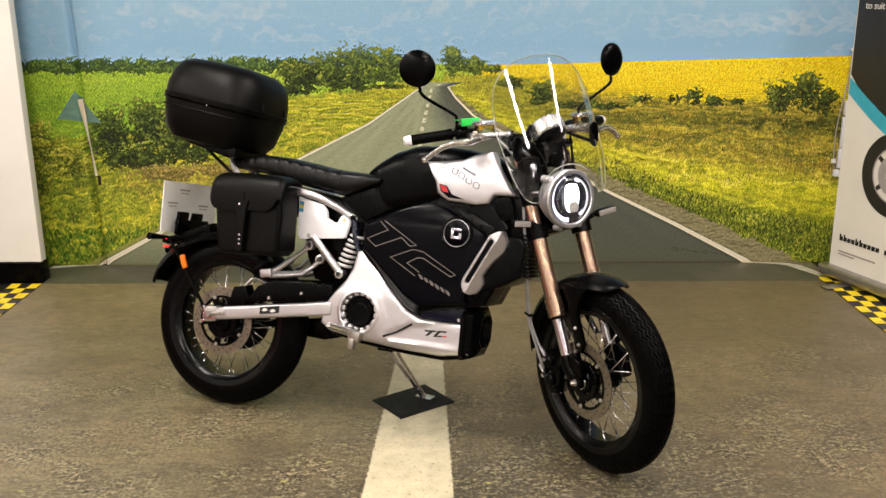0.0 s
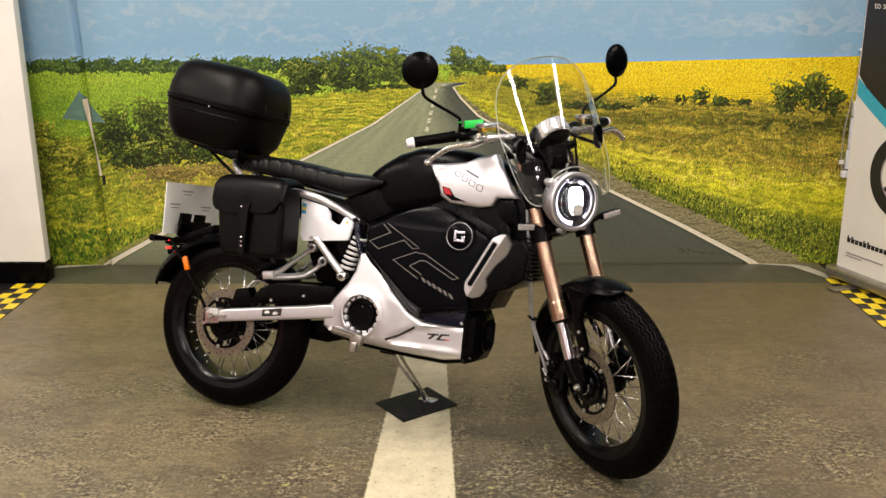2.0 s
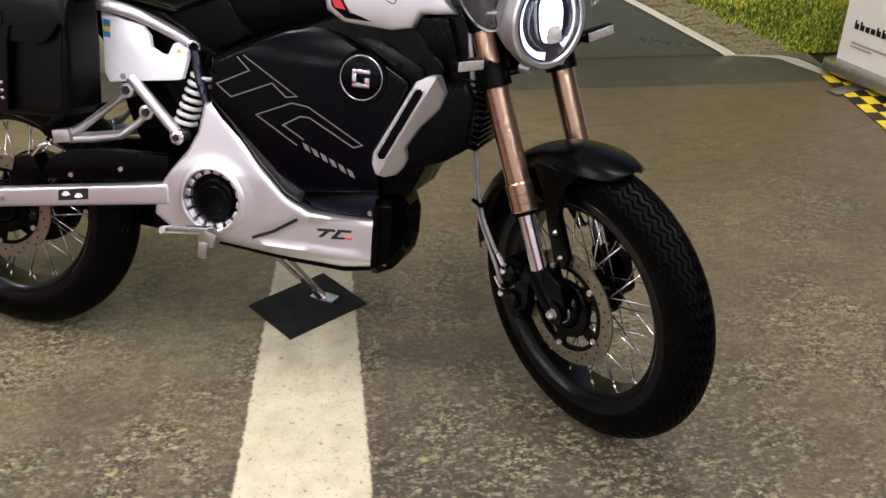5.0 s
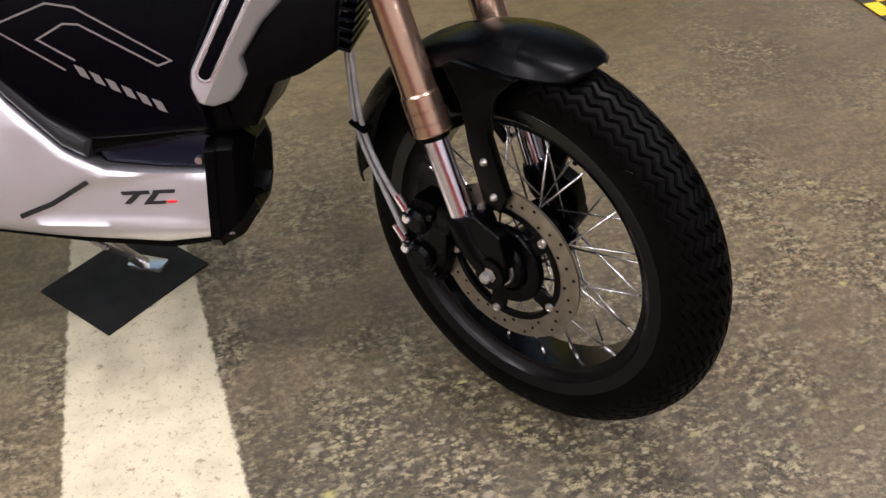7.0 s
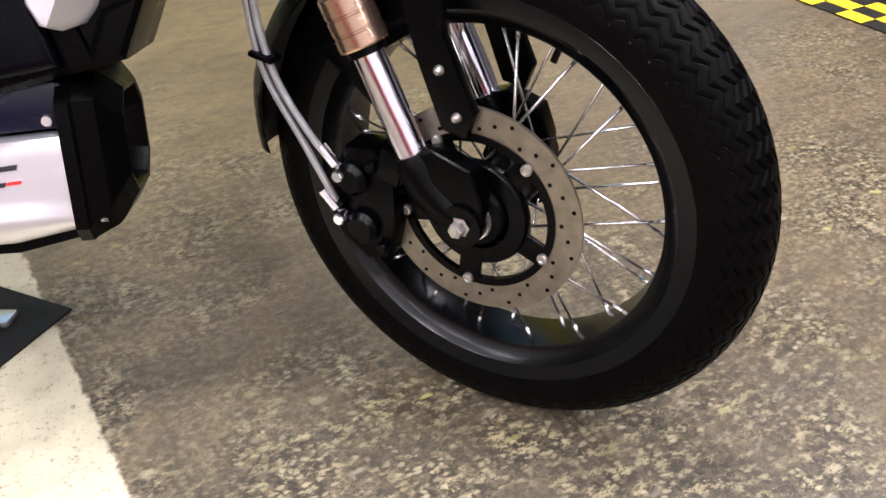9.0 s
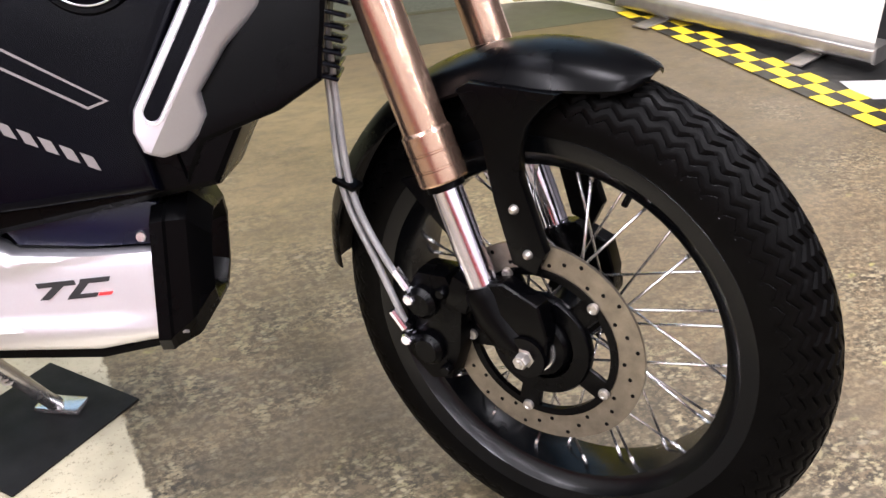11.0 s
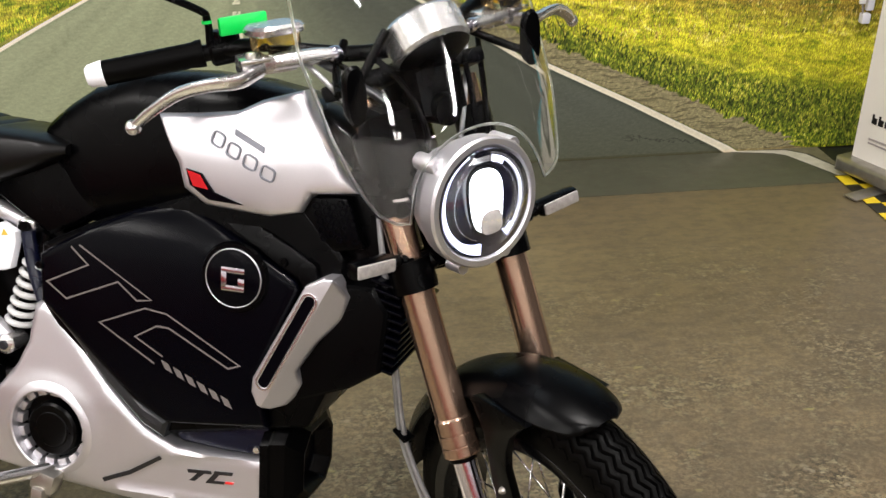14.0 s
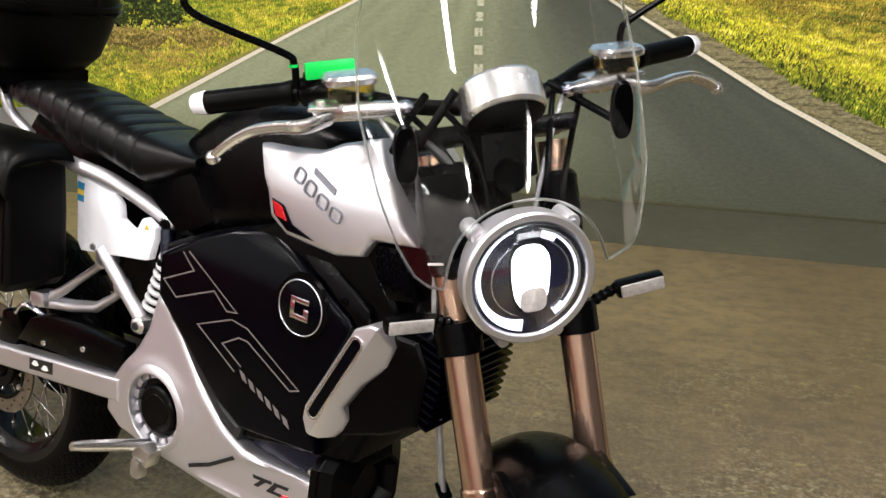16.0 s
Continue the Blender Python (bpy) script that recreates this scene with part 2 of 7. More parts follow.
OUTLINE = surface("fine_outline_print", (0.115, 0.10, 0.097), 0.4, vary=0.08)

# ---- the place: floor, mural wall, side board, banner ----
WALL_Y = 4.92


def slab(name, x0, x1, y0, y1, z0, z1, material, label, category, parent=None):
    ob = part(name, box((x1 - x0, y1 - y0, z1 - z0), at((x0 + x1) / 2, (y0 + y1) / 2, (z0 + z1) / 2)), material, parent)
    return tagged(ob, label=label, category=category, kind="structure")


PLASTER = surface("painted_plaster", (0.11, 0.105, 0.10), 0.7, vary=0.05, scale=3, grain=200, bump=0.1)
DARKFLOOR = surface("black_floor", (0.012, 0.012, 0.011), 0.4, vary=0.3, scale=8, grain=300, bump=0.1)


def printed_floor(name, far):
    """Glossy vinyl printed with asphalt and a white centre line that narrows away from the viewer."""
    mat = bpy.data.materials.new(name)
    mat.use_nodes = True
    nt = mat.node_tree
    link = nt.links.new
    bsdf = nt.nodes["Principled BSDF"]
    pos = nt.nodes.new("ShaderNodeTexCoord").outputs["Object"]
    sep = nt.nodes.new("ShaderNodeSeparateXYZ")
    link(pos, sep.inputs[0])

    def noise(scale, detail=5, rough=0.55, stretch=None):
        n = nt.nodes.new("ShaderNodeTexNoise")
        n.inputs["Scale"].default_value, n.inputs["Detail"].default_value, n.inputs["Roughness"].default_value = scale, detail, rough
        if stretch:
            mp = nt.nodes.new("ShaderNodeMapping")
            mp.inputs["Scale"].default_value = stretch
            link(pos, mp.inputs["Vector"])
            link(mp.outputs[0], n.inputs["Vector"])
        else:
            link(pos, n.inputs["Vector"])
        return n.outputs["Fac"]

    def calc(op, a, b=None, c=None, clamp=False):
        n = nt.nodes.new("ShaderNodeMath")
        n.operation, n.use_clamp = op, clamp
        for i, v in enumerate((a, b, c)):
            if isinstance(v, (int, float)):
                n.inputs[i].default_value = v
            elif v is not None:
                link(v, n.inputs[i])
        return n.outputs[0]

    def span(v, a, b, lo=0.0, hi=1.0):
        n = nt.nodes.new("ShaderNodeMapRange")
        for i, q in enumerate((a, b, lo, hi)):
            n.inputs[i + 1].default_value = q
        link(v, n.inputs[0])
        return n.outputs[0]

    def mixed(f, a, b, mode="MIX"):
        n = nt.nodes.new("ShaderNodeMix")
        n.data_type, n.blend_type = "RGBA", mode
        for key, v in (("Factor", f), ("A", a), ("B", b)):
            if isinstance(v, (int, float)):
                n.inputs[key].default_value = v
            elif isinstance(v, tuple):
                n.inputs[key].default_value = (*v, 1)
            else:
                link(v, n.inputs[key])
        return n.outputs["Result"]

    y = sep.outputs["Y"]
    x = sep.outputs["X"]
    near = span(y, 4.3, 3.2)
    # paler and greener on one side, browner on the other, with soft drifts
    drift = calc("ADD", x, span(noise(0.9, 4), 0.3, 0.7, -0.7, 0.7))
    tone = mixed(span(drift, -0.8, 0.9), FLOOR_A, FLOOR_B)
    tone = mixed(span(noise(2.3, 5, 0.6, (0.7, 1.2, 1)), 0.45, 0.68), tone, FLOOR_C)
    tone = mixed(span(noise(3.4, 5, 0.6, (0.6, 1.2, 1)), 0.56, 0.38, 0.0, 0.55), tone, FLOOR_D)
    tone = mixed(span(y, 3.2, 4.5, 0.0, 0.7), tone, FLOOR_FAR)
    tone = mixed(calc("MULTIPLY", span(drift, 0.35, 1.1, 0.0, 0.5), span(y, 3.3, 3.9)), tone, (0.075, 0.056, 0.036))
    if far:
        tone = mixed(span(noise(2.0, 4), 0.3, 0.7), (0.080, 0.082, 0.054), (0.056, 0.058, 0.040))
    # a broad darker patch centred near x 0.42, y 2.34, its edge broken by noise
    dark_x, dark_y = calc("MULTIPLY_ADD", x, 1.0, -0.42), calc("MULTIPLY_ADD", y, 1.6, -3.75)
    reach = calc("ADD", calc("SQRT", calc("ADD", calc("MULTIPLY", dark_x, dark_x), calc("MULTIPLY", dark_y, dark_y))), span(noise(1.7, 5), 0.3, 0.7, -0.45, 0.45))
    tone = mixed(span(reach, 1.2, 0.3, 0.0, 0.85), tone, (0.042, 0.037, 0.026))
    # mottling, then grit and loose stones that gather in clusters: crisp near the viewer, few further off
    tone = mixed(span(noise(26, 7, 0.7, (0.6, 1.2, 1)), 0.56, 0.38, 0.0, 0.5), tone, (0.055, 0.047, 0.033))
    patch = calc("MAXIMUM", span(noise(2.6, 6, 0.62), 0.44, 0.57), span(reach, 1.05, 0.6, 0.0, 0.95))
    clump = calc("MULTIPLY", patch, span(noise(9, 4), 0.40, 0.58, 0.25, 1.0))
    tone = mixed(calc("MULTIPLY", calc("MULTIPLY", span(noise(80, 5, 0.75), 0.56, 0.46, 0.0, 0.92), near), span(clump, 0.0, 1.0, 0.4, 1.0)), tone, (0.020, 0.017, 0.012))

    def stones(scale, keep, stretch):
        mp = nt.nodes.new("ShaderNodeMapping")
        mp.inputs["Scale"].default_value = stretch
        warp = nt.nodes.new("ShaderNodeTexNoise")
        warp.inputs["Scale"].default_value = scale * 0.6
        link(pos, warp.inputs["Vector"])
        push = nt.nodes.new("ShaderNodeVectorMath")
        push.operation = "MULTIPLY_ADD"
        push.inputs[1].default_value = (1.3 / scale,) * 3
        link(warp.outputs["Color"], push.inputs[0])
        link(pos, push.inputs[2])
        link(push.outputs[0], mp.inputs["Vector"])
        cells = nt.nodes.new("ShaderNodeTexVoronoi")
        cells.inputs["Scale"].default_value = scale
        link(mp.outputs[0], cells.inputs["Vector"])
        pick = nt.nodes.new("ShaderNodeSeparateColor")
        link(cells.outputs["Color"], pick.inputs[0])
        return calc("MULTIPLY", span(cells.outputs["Distance"], 0.5, 0.25), span(pick.outputs[0], keep, keep + 0.1)), pick.outputs[1]

    grit = calc("MULTIPLY", calc("MULTIPLY", span(noise(50, 8, 0.78, (0.75, 1.15, 1)), 0.515, 0.59), span(clump, 0.0, 1.0, 0.12, 1.0)), span(y, 4.4, 3.2, 0.08, 0.8))
    tone = mixed(grit, tone, mixed(span(noise(3.1, 3), 0.45, 0.55), (0.30, 0.25, 0.15), (0.28, 0.25, 0.14)))
    small, hue = stones(92, 0.50, (0.8, 1.25, 1))
    pale = mixed(hue, (0.30, 0.265, 0.165), (0.15, 0.128, 0.085))
    tone = mixed(calc("MULTIPLY", calc("MULTIPLY", small, span(clump, 0.0, 1.0, 0.15, 1.0)), span(y, 4.3, 3.2, 0.0, 0.85)), tone, pale)
    large, hue = stones(58, 0.90, (0.55, 1.3, 1))
    pale = mixed(span(hue, 0.80, 0.85), (0.27, 0.235, 0.165), (0.38, 0.36, 0.12))
    tone = mixed(calc("MULTIPLY", large, calc("MULTIPLY", span(y, 4.3, 3.3, 0.1, 0.65), span(patch, 0.0, 1.0, 0.35, 1.0))), tone, pale)
    # centre line
    edge = span(noise(42, 8, 0.75), 0.0, 1.0, -0.014, 0.014)
    left = calc("ADD", calc("MULTIPLY_ADD", y, 0.05, -0.177), edge)
    right = calc("ADD", calc("MULTIPLY_ADD", y, -0.032, 0.306), edge)
    inside = calc("MULTIPLY", span(calc("SUBTRACT", sep.outputs["X"], left), -0.002, 0.003), span(calc("SUBTRACT", right, sep.outputs["X"]), -0.002, 0.003))
    if not far:
        worn = calc("MULTIPLY", inside, calc("MULTIPLY", span(noise(60, 6, 0.75), 0.36, 0.42, 0.35, 1.0), span(noise(140, 3, 0.7), 0.34, 0.42, 0.55, 1.0)))
        paint = mixed(span(noise(14, 5), 0.35, 0.7), (0.47, 0.425, 0.30), (0.35, 0.315, 0.22))
        tone = mixed(worn, tone, paint)
    link(tone, bsdf.inputs["Base Color"])
    link(span(noise(5, 4), 0.3, 0.7, 0.34, 0.5), bsdf.inputs["Roughness"])
    bsdf.inputs["Specular IOR Level"].default_value = 0.35
    b = nt.nodes.new("ShaderNodeBump")
    b.inputs["Strength"].default_value, b.inputs["Distance"].default_value = 0.08, 0.001
    link(noise(180, 3), b.inputs["Height"])
    link(b.outputs["Normal"], bsdf.inputs["Normal"])
    return mat


FLOOR_A, FLOOR_B, FLOOR_C, FLOOR_D, FLOOR_FAR = (0.180, 0.150, 0.084), (0.150, 0.112, 0.064), (0.196, 0.149, 0.083), (0.070, 0.056, 0.036), (0.186, 0.146, 0.068)

slab("ground", -6.0, 6.5, -5.0, 5.3, -0.2, -0.004, DARKFLOOR, "black hard floor of the showroom", "floor")
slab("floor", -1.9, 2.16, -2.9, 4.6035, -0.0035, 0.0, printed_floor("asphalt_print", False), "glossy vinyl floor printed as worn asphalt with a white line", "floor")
slab("floor_strip", -1.9, 2.16, 4.6065, 4.92, -0.0035, 0.0, printed_floor("asphalt_print_far", True), "vinyl floor strip printed as dark road beside the mural", "floor")
slab("ceiling", -6.0, 6.5, -5.0, 5.3, 3.0, 3.15, PLASTER, "plain grey showroom ceiling", "ceiling")
WHITEWALL = surface("white_wall_paint", (0.66, 0.64, 0.61), 0.6, vary=0.03, scale=3, grain=200, bump=0.08)
REDWALL = surface("red_wall_paint", (0.28, 0.026, 0.022), 0.5, vary=0.08, scale=3, grain=200, bump=0.08)
slab("wall_west", -4.7, -4.5, -5.0, 5.3, 0.90, 3.0, WHITEWALL, "white painted showroom wall above a red dado", "wall")
slab("wall_west_dado", -4.7, -4.49, -5.0, 5.3, -0.2, 0.90, REDWALL, "red painted dado of the showroom wall", "wall")
slab("wall_east", 6.5, 6.7, -5.0, 5.3, -0.2, 3.0, PLASTER, "plain grey showroom wall", "wall")
slab("wall_south", -4.7, 6.5, -3.2, -3.0, 0.90, 3.0, WHITEWALL, "white painted showroom wall above a red dado", "wall")
slab("wall_south_dado", -4.7, 6.5, -3.2, -2.99, -0.2, 0.90, REDWALL, "red painted dado of the showroom wall", "wall")
slab("wall_north", -6.0, 6.5, 4.955, 5.1, -0.2, 3.0, PLASTER, "grey wall that carries the mural", "wall")

# white edge lines of the printed road where it runs out over the floor
EDGEWHITE = surface("printed_white_line", (0.55, 0.52, 0.42), 0.4, vary=0.12, scale=30)
VERGE = surface("printed_verge", (0.165, 0.148, 0.09), 0.45, vary=0.2, scale=20, grain=120)


def decal(name, outline, z, material, label):
    bm = bmesh.new()
    lo = [bm.verts.new((x, y, z - 0.001)) for x, y in outline]
    hi = [bm.verts.new((x, y, z)) for x, y in outline]
    n = len(outline)
    bm.faces.new(lo[::-1])
    bm.faces.new(hi)
    for i in range(n):
        bm.faces.new((lo[i], lo[(i + 1) % n], hi[(i + 1) % n], hi[i]))
    return tagged(part(name, bm, material, None), label=label, category="floor marking", kind="structure")


decal("edge_line", [(1.82, 4.918), (1.88, 4.918), (2.025, 4.905), (2.085, 4.86), (2.158, 4.69), (2.158, 4.66), (2.116, 4.66), (2.012, 4.86), (1.97, 4.885)], 0.002, EDGEWHITE, "white printed road edge line on the vinyl floor")
decal("verge", [(1.90, 4.919), (2.158, 4.919), (2.158, 4.71), (2.10, 4.855), (2.035, 4.912)], 0.0022, VERGE, "brown printed road verge on the vinyl floor")
decal("edge_line", [(-1.9, 4.86), (-1.9, 4.90), (-1.80, 4.918), (-1.66, 4.918), (-1.75, 4.905)], 0.002, EDGEWHITE, "short white printed road edge line on the vinyl floor")


# the mural: colours of a printed photograph, painted on a fine sheet
def mural():
    rng = np.random.default_rng(7)
    x0, x1, nx = -2.15, 2.46, 1560
    xs = np.linspace(x0, x1, nx)
    step = xs[1] - xs[0]
    zs = np.concatenate([np.arange(0.0, 1.32, step), np.arange(1.32, 2.62, 0.03)])
    fine = int(np.searchsorted(zs, 1.3199))
    nz = len(zs)
    X, Z = np.meshgrid(xs, zs)
    table = rng.random((256, 256)) * TAU
    slope_u, slope_v = np.cos(table), np.sin(table)

    def lattice(u, v):
        i, j = np.floor(u).astype(int), np.floor(v).astype(int)
        fu, fv = u - i, v - j
        su, sv = fu * fu * (3 - 2 * fu), fv * fv * (3 - 2 * fv)
        i, j, k, m = i % 256, j % 256, (i + 1) % 256, (j + 1) % 256

        def corner(p, q, du, dv):
            return slope_u[q, p] * du + slope_v[q, p] * dv

        low = corner(i, j, fu, fv) * (1 - su) + corner(k, j, fu - 1, fv) * su
        high = corner(i, m, fu, fv - 1) * (1 - su) + corner(k, m, fu - 1, fv - 1) * su
        return 0.5 + 0.95 * (low * (1 - sv) + high * sv)

    BEND_U = 1.6 * lattice(X * 9 + 3.1, Z * 14 + 7.7) + 0.8 * lattice(X * 23 + 60.3, Z * 31 + 9.1)
    BEND_V = 1.6 * lattice(X * 8 + 83.1, Z * 13 + 47.7) + 0.8 * lattice(X * 21 + 20.3, Z * 33 + 99.1)

    def fbm(sx, sz, octaves=5, gain=0.55):
        out, amp, shift, tilt = np.zeros((nz, nx)), 1.0, rng.random(2) * 200, 0.3
        for _ in range(octaves):
            u, v, c, d = (X - x0) / sx + BEND_U, Z / sz + BEND_V, math.cos(tilt), math.sin(tilt)
            if sx == sz:
                u, v = c * u - d * v, d * u + c * v
            out += amp * lattice(u + shift[0], v + shift[1])
            tilt += 0.7
            amp *= gain
            sx, sz, shift = max(sx / 2, 1.3 * step), max(sz / 2, 1.3 * step), shift + 17.3
        return out / sum(gain ** k for k in range(octaves))

    # the fields lie on a plain that runs to the horizon: noise on that plain shrinks with distance
    H = np.maximum(0.99 - Z, 0.015)
    GU, GV = (X - 0.13) / H, 1 / H

    def plain(su, sv, octaves=4, gain=0.6):
        out, amp, shift = np.zeros((nz, nx)), 1.0, rng.random(2) * 200
        for turn in range(octaves):
            seen = np.clip(np.minimum(sv * H * H, su * H) / (1.5 * step), 0, 1)
            u, v, c, d = GU / su + BEND_U, GV / sv + BEND_V, math.cos(0.5 + 0.9 * turn), math.sin(0.5 + 0.9 * turn)
            out += amp * seen * (lattice(c * u - d * v + shift[0], d * u + c * v + shift[1]) - 0.5)
            amp *= gain
            su, sv, shift = su / 2, sv / 2, shift + 11.7
        return 0.5 + out / sum(gain ** k for k in range(octaves))

    def rgb(*c):
        return np.array(c, float)

    def blend(img, mask, colour):
        img += mask[..., None] * (colour - img)

    def soft(v, a, b):
        t = np.clip((v - a) / (b - a), 0, 1)
        return t * t * (3 - 2 * t)

    def steps(v, colours):
        """Colours along a value from 0 to 1."""
        c = np.array(colours, float)
        q = np.clip(v, 0, 1) * (len(c) - 1)
        k = np.minimum(q.astype(int), len(c) - 2)
        return c[k] + (q - k)[..., None] * (c[k + 1] - c[k])

    img = np.zeros((nz, nx, 3))
    # pale sky with thin cloud
    h = np.clip((Z - 1.05) / 0.5, 0, 1)[..., None]
    img[:] = rgb(134, 176, 208) * (1 - h) + rgb(152, 188, 213) * h
    cloud = fbm(0.9, 0.14, 5)
    blend(img, soft(cloud + 0.30 * np.exp(-((X + 1.1) ** 2) / 0.5 - ((Z - 1.30) ** 2) / 0.006) + 0.22 * np.exp(-((X - 1.75) ** 2) / 0.12 - ((Z - 1.25) ** 2) / 0.004), 0.50, 1.0) * 0.42, rgb(204, 210, 214))
    blend(img, soft(1.16 - Z, 0, 0.12) * 0.25, rgb(176, 204, 220))

    n1, n2, n3, n4 = fbm(0.25, 0.06), fbm(0.05, 0.03, 4), fbm(0.014, 0.011, 3, 0.7), fbm(0.5, 0.10, 4)
    close = np.clip((0.95 - Z) / 0.6, 0.25, 1)
    tuft, blade = 0.5 + (fbm(0.013, 0.034, 3, 0.7) - 0.5) * close, 0.5 + (fbm(0.008, 0.020, 2, 0.8) - 0.5) * close
    leafy, mass = fbm(0.016, 0.016, 3, 0.8), fbm(0.075, 0.075, 4, 0.6)
    g1, g2, g3 = plain(0.9, 0.5), plain(0.22, 0.16), plain(0.07, 0.05, 3, 0.7)
    # lime field and yellow field
    left_far = soft(1.045 + 0.01 * (X + 1.3) - Z, 0.0, 0.012) * (X < 0.42)
    blend(img, left_far, steps(0.5 + 0.9 * (n4 - 0.5) + 0.5 * (g2 - 0.5) + 0.35 * (n3 - 0.5) + 0.35 * soft(Z, 0.85, 1.04) - 0.15, [(104, 140, 44), (128, 160, 50), (146, 174, 56), (170, 190, 72)]))
    yellow = soft(1.045 + 0.02 * X - Z, 0.0, 0.008) * (X > 0.35)
    blend(img, yellow, steps(0.62 + 0.8 * (n3 - 0.5) + 0.5 * (n4 - 0.5), [(200, 166, 22), (220, 188, 28), (234, 204, 36), (240, 216, 70)]))
    zf = np.interp(X, (0.3, 0.6, 0.8, 1.04, 1.5, 2.3), (1.02, 0.99, 0.955, 0.905, 0.875, 0.87))
    rows = soft(np.sin((Z - 0.02 * X) * 560 + 5 * n1) * 0.35 + n3 * 1.2, 0.62, 1.05) * soft(1.02 - Z, 0, 0.15)
    blend(img, yellow * rows * soft(n1 + 0.5 * n3, 0.45, 0.8) * 0.6, rgb(140, 128, 20))
    blend(img, yellow * soft(zf + 0.05 - Z, 0, 0.09) * (0.25 + 0.75 * soft(n2, 0.4, 0.6)) * 0.8, rgb(142, 140, 40))
    # dry meadow, bright band and green grass on the right
    dry = steps(0.52 + 1.1 * (g1 - 0.5) + 0.7 * (g2 - 0.5) + 0.7 * (tuft - 0.5) + 0.35 * (blade - 0.5), [(84, 88, 26), (120, 117, 38), (152, 140, 48), (180, 162, 58), (208, 190, 94)])
    blend(dry, soft(plain(0.5, 0.3), 0.50, 0.62) * 0.35, rgb(142, 112, 48))
    blend(dry, soft(1.0 - X, 0, 0.35) * (0.4 + 0.5 * soft(g2, 0.4, 0.6)), rgb(136, 140, 44))
    blend(dry, soft(g2 + 0.4 * (n1 - 0.5), 0.52, 0.70) * 0.55, rgb(124, 130, 42))
    shade = np.exp(-((Z - 0.725 + 0.02 * (X - 1.9)) ** 2) / 0.0016) * soft(X, 1.45, 1.95) + 0.7 * np.exp(-((Z - 0.80 + 0.02 * X) ** 2) / 0.0009) * soft(X, 0.7, 1.1)
    blend(dry, shade * (0.35 + 0.65 * soft(n2, 0.35, 0.6)) * 0.85, rgb(66, 70, 22))
    blend(dry, soft(mass + 0.4 * (g2 - 0.5), 0.52, 0.62) * soft(0.90 - Z, 0, 0.06) * 0.55, rgb(84, 90, 30))
    zb = np.interp(X, (0.3, 0.5, 1.0, 1.4, 1.8, 2.26), (0.94, 0.85, 0.69, 0.61, 0.55, 0.48)) + 0.05 * (n2 - 0.5) + 0.06 * (g2 - 0.5)
    zg = np.interp(X, (0.3, 0.5, 1.02, 1.42, 1.82, 2.26), (0.88, 0.74, 0.54, 0.43, 0.33, 0.25)) + 0.07 * (tuft - 0.5) + 0.05 * (n2 - 0.5)
    band = steps(0.58 + 0.9 * (g1 - 0.5) + 0.8 * (g2 - 0.5) + 0.55 * (tuft - 0.5) + 0.45 * (g3 - 0.5), [(122, 136, 34), (154, 162, 38), (184, 182, 44), (204, 196, 56), (224, 212, 92)])
    green = steps(0.50 + 0.5 * (g2 - 0.5) + 1.0 * (tuft - 0.5) + 0.9 * (blade - 0.5) + 0.5 * (n3 - 0.5), [(46, 62, 16), (74, 92, 24), (106, 120, 34), (144, 150, 48), (186, 184, 80)])
    low_r = soft(zf + 0.03 * (n2 - 0.5) - Z, -0.005, 0.03) * (X > 0.2)
    blend(img, low_r, dry)
    blend(img, soft(zb - Z, -0.03, 0.10) * (X > 0.2), band)
    blend(img, soft(zg - Z, -0.04, 0.08) * (X > 0.2), green)
    # meadow on the left: yellow by the road, greener and darker away from it
    away = soft(-0.95 - X + 1.1 * (0.55 - Z) * 0.0, -0.2, 0.9)
    mead = steps(0.60 - 0.26 * away + 1.0 * (g1 - 0.5) + 0.75 * (g2 - 0.5) + 0.45 * (g3 - 0.5) + 0.35 * (tuft - 0.5), [(78, 98, 30), (112, 128, 38), (146, 152, 46), (178, 172, 56), (206, 192, 80)])
    blend(mead, np.exp(-((X + 1.12) / 0.36) ** 2 - ((Z - 0.44) / 0.085) ** 2) * (0.35 + 0.65 * soft(n2, 0.4, 0.6)) * 0.75, rgb(146, 122, 72))
    blend(mead, soft(0.20 - Z, 0, 0.16) * soft(-1.0 - X, 0, 0.5) * (0.3 + 0.7 * soft(tuft, 0.4, 0.6)) * 0.5, rgb(78, 98, 28))
    zm = np.interp(X, (-2.15, -1.75, -1.3, -0.75, -0.3, 0.0, 0.12), (0.66, 0.70, 0.74, 0.90, 0.935, 0.985, 0.99)) + 0.05 * (n2 - 0.5)
    low_l = soft(zm - Z, -0.005, 0.03) * (X < 0.3)
    blend(img, low_l, mead)

    def dabs(count, region, size, colours, flat=0.7, alpha=0.9):
        """Small upright strokes of grass; region gives a place and how well it is lit."""
        cols = [rgb(*c) for c in colours]
        for _ in range(count):
            cx, cz, lift = region()
            r = size * (0.5 + rng.random()) * max(0.35, min(1.0, (1.02 - cz) / 0.6))
            k = int(r / step) + 2
            ci, cj = int((cx - x0) / step), int(cz / step)
            i0, i1, j0, j1 = max(ci - k, 0), min(ci + k + 1, nx), max(cj - k, 0), min(cj + k + 1, fine)
            if i0 >= i1 or j0 >= j1:
                continue
            dx, dz = X[j0:j1, i0:i1] - cx, Z[j0:j1, i0:i1] - cz
            a = rng.normal(0, 0.35) + math.pi / 2
            u, v = dx * math.cos(a) + dz * math.sin(a), (dz * math.cos(a) - dx * math.sin(a)) / flat
            m = np.clip(2.2 * (1 - np.sqrt(u * u + v * v) / r), 0, 1) * alpha
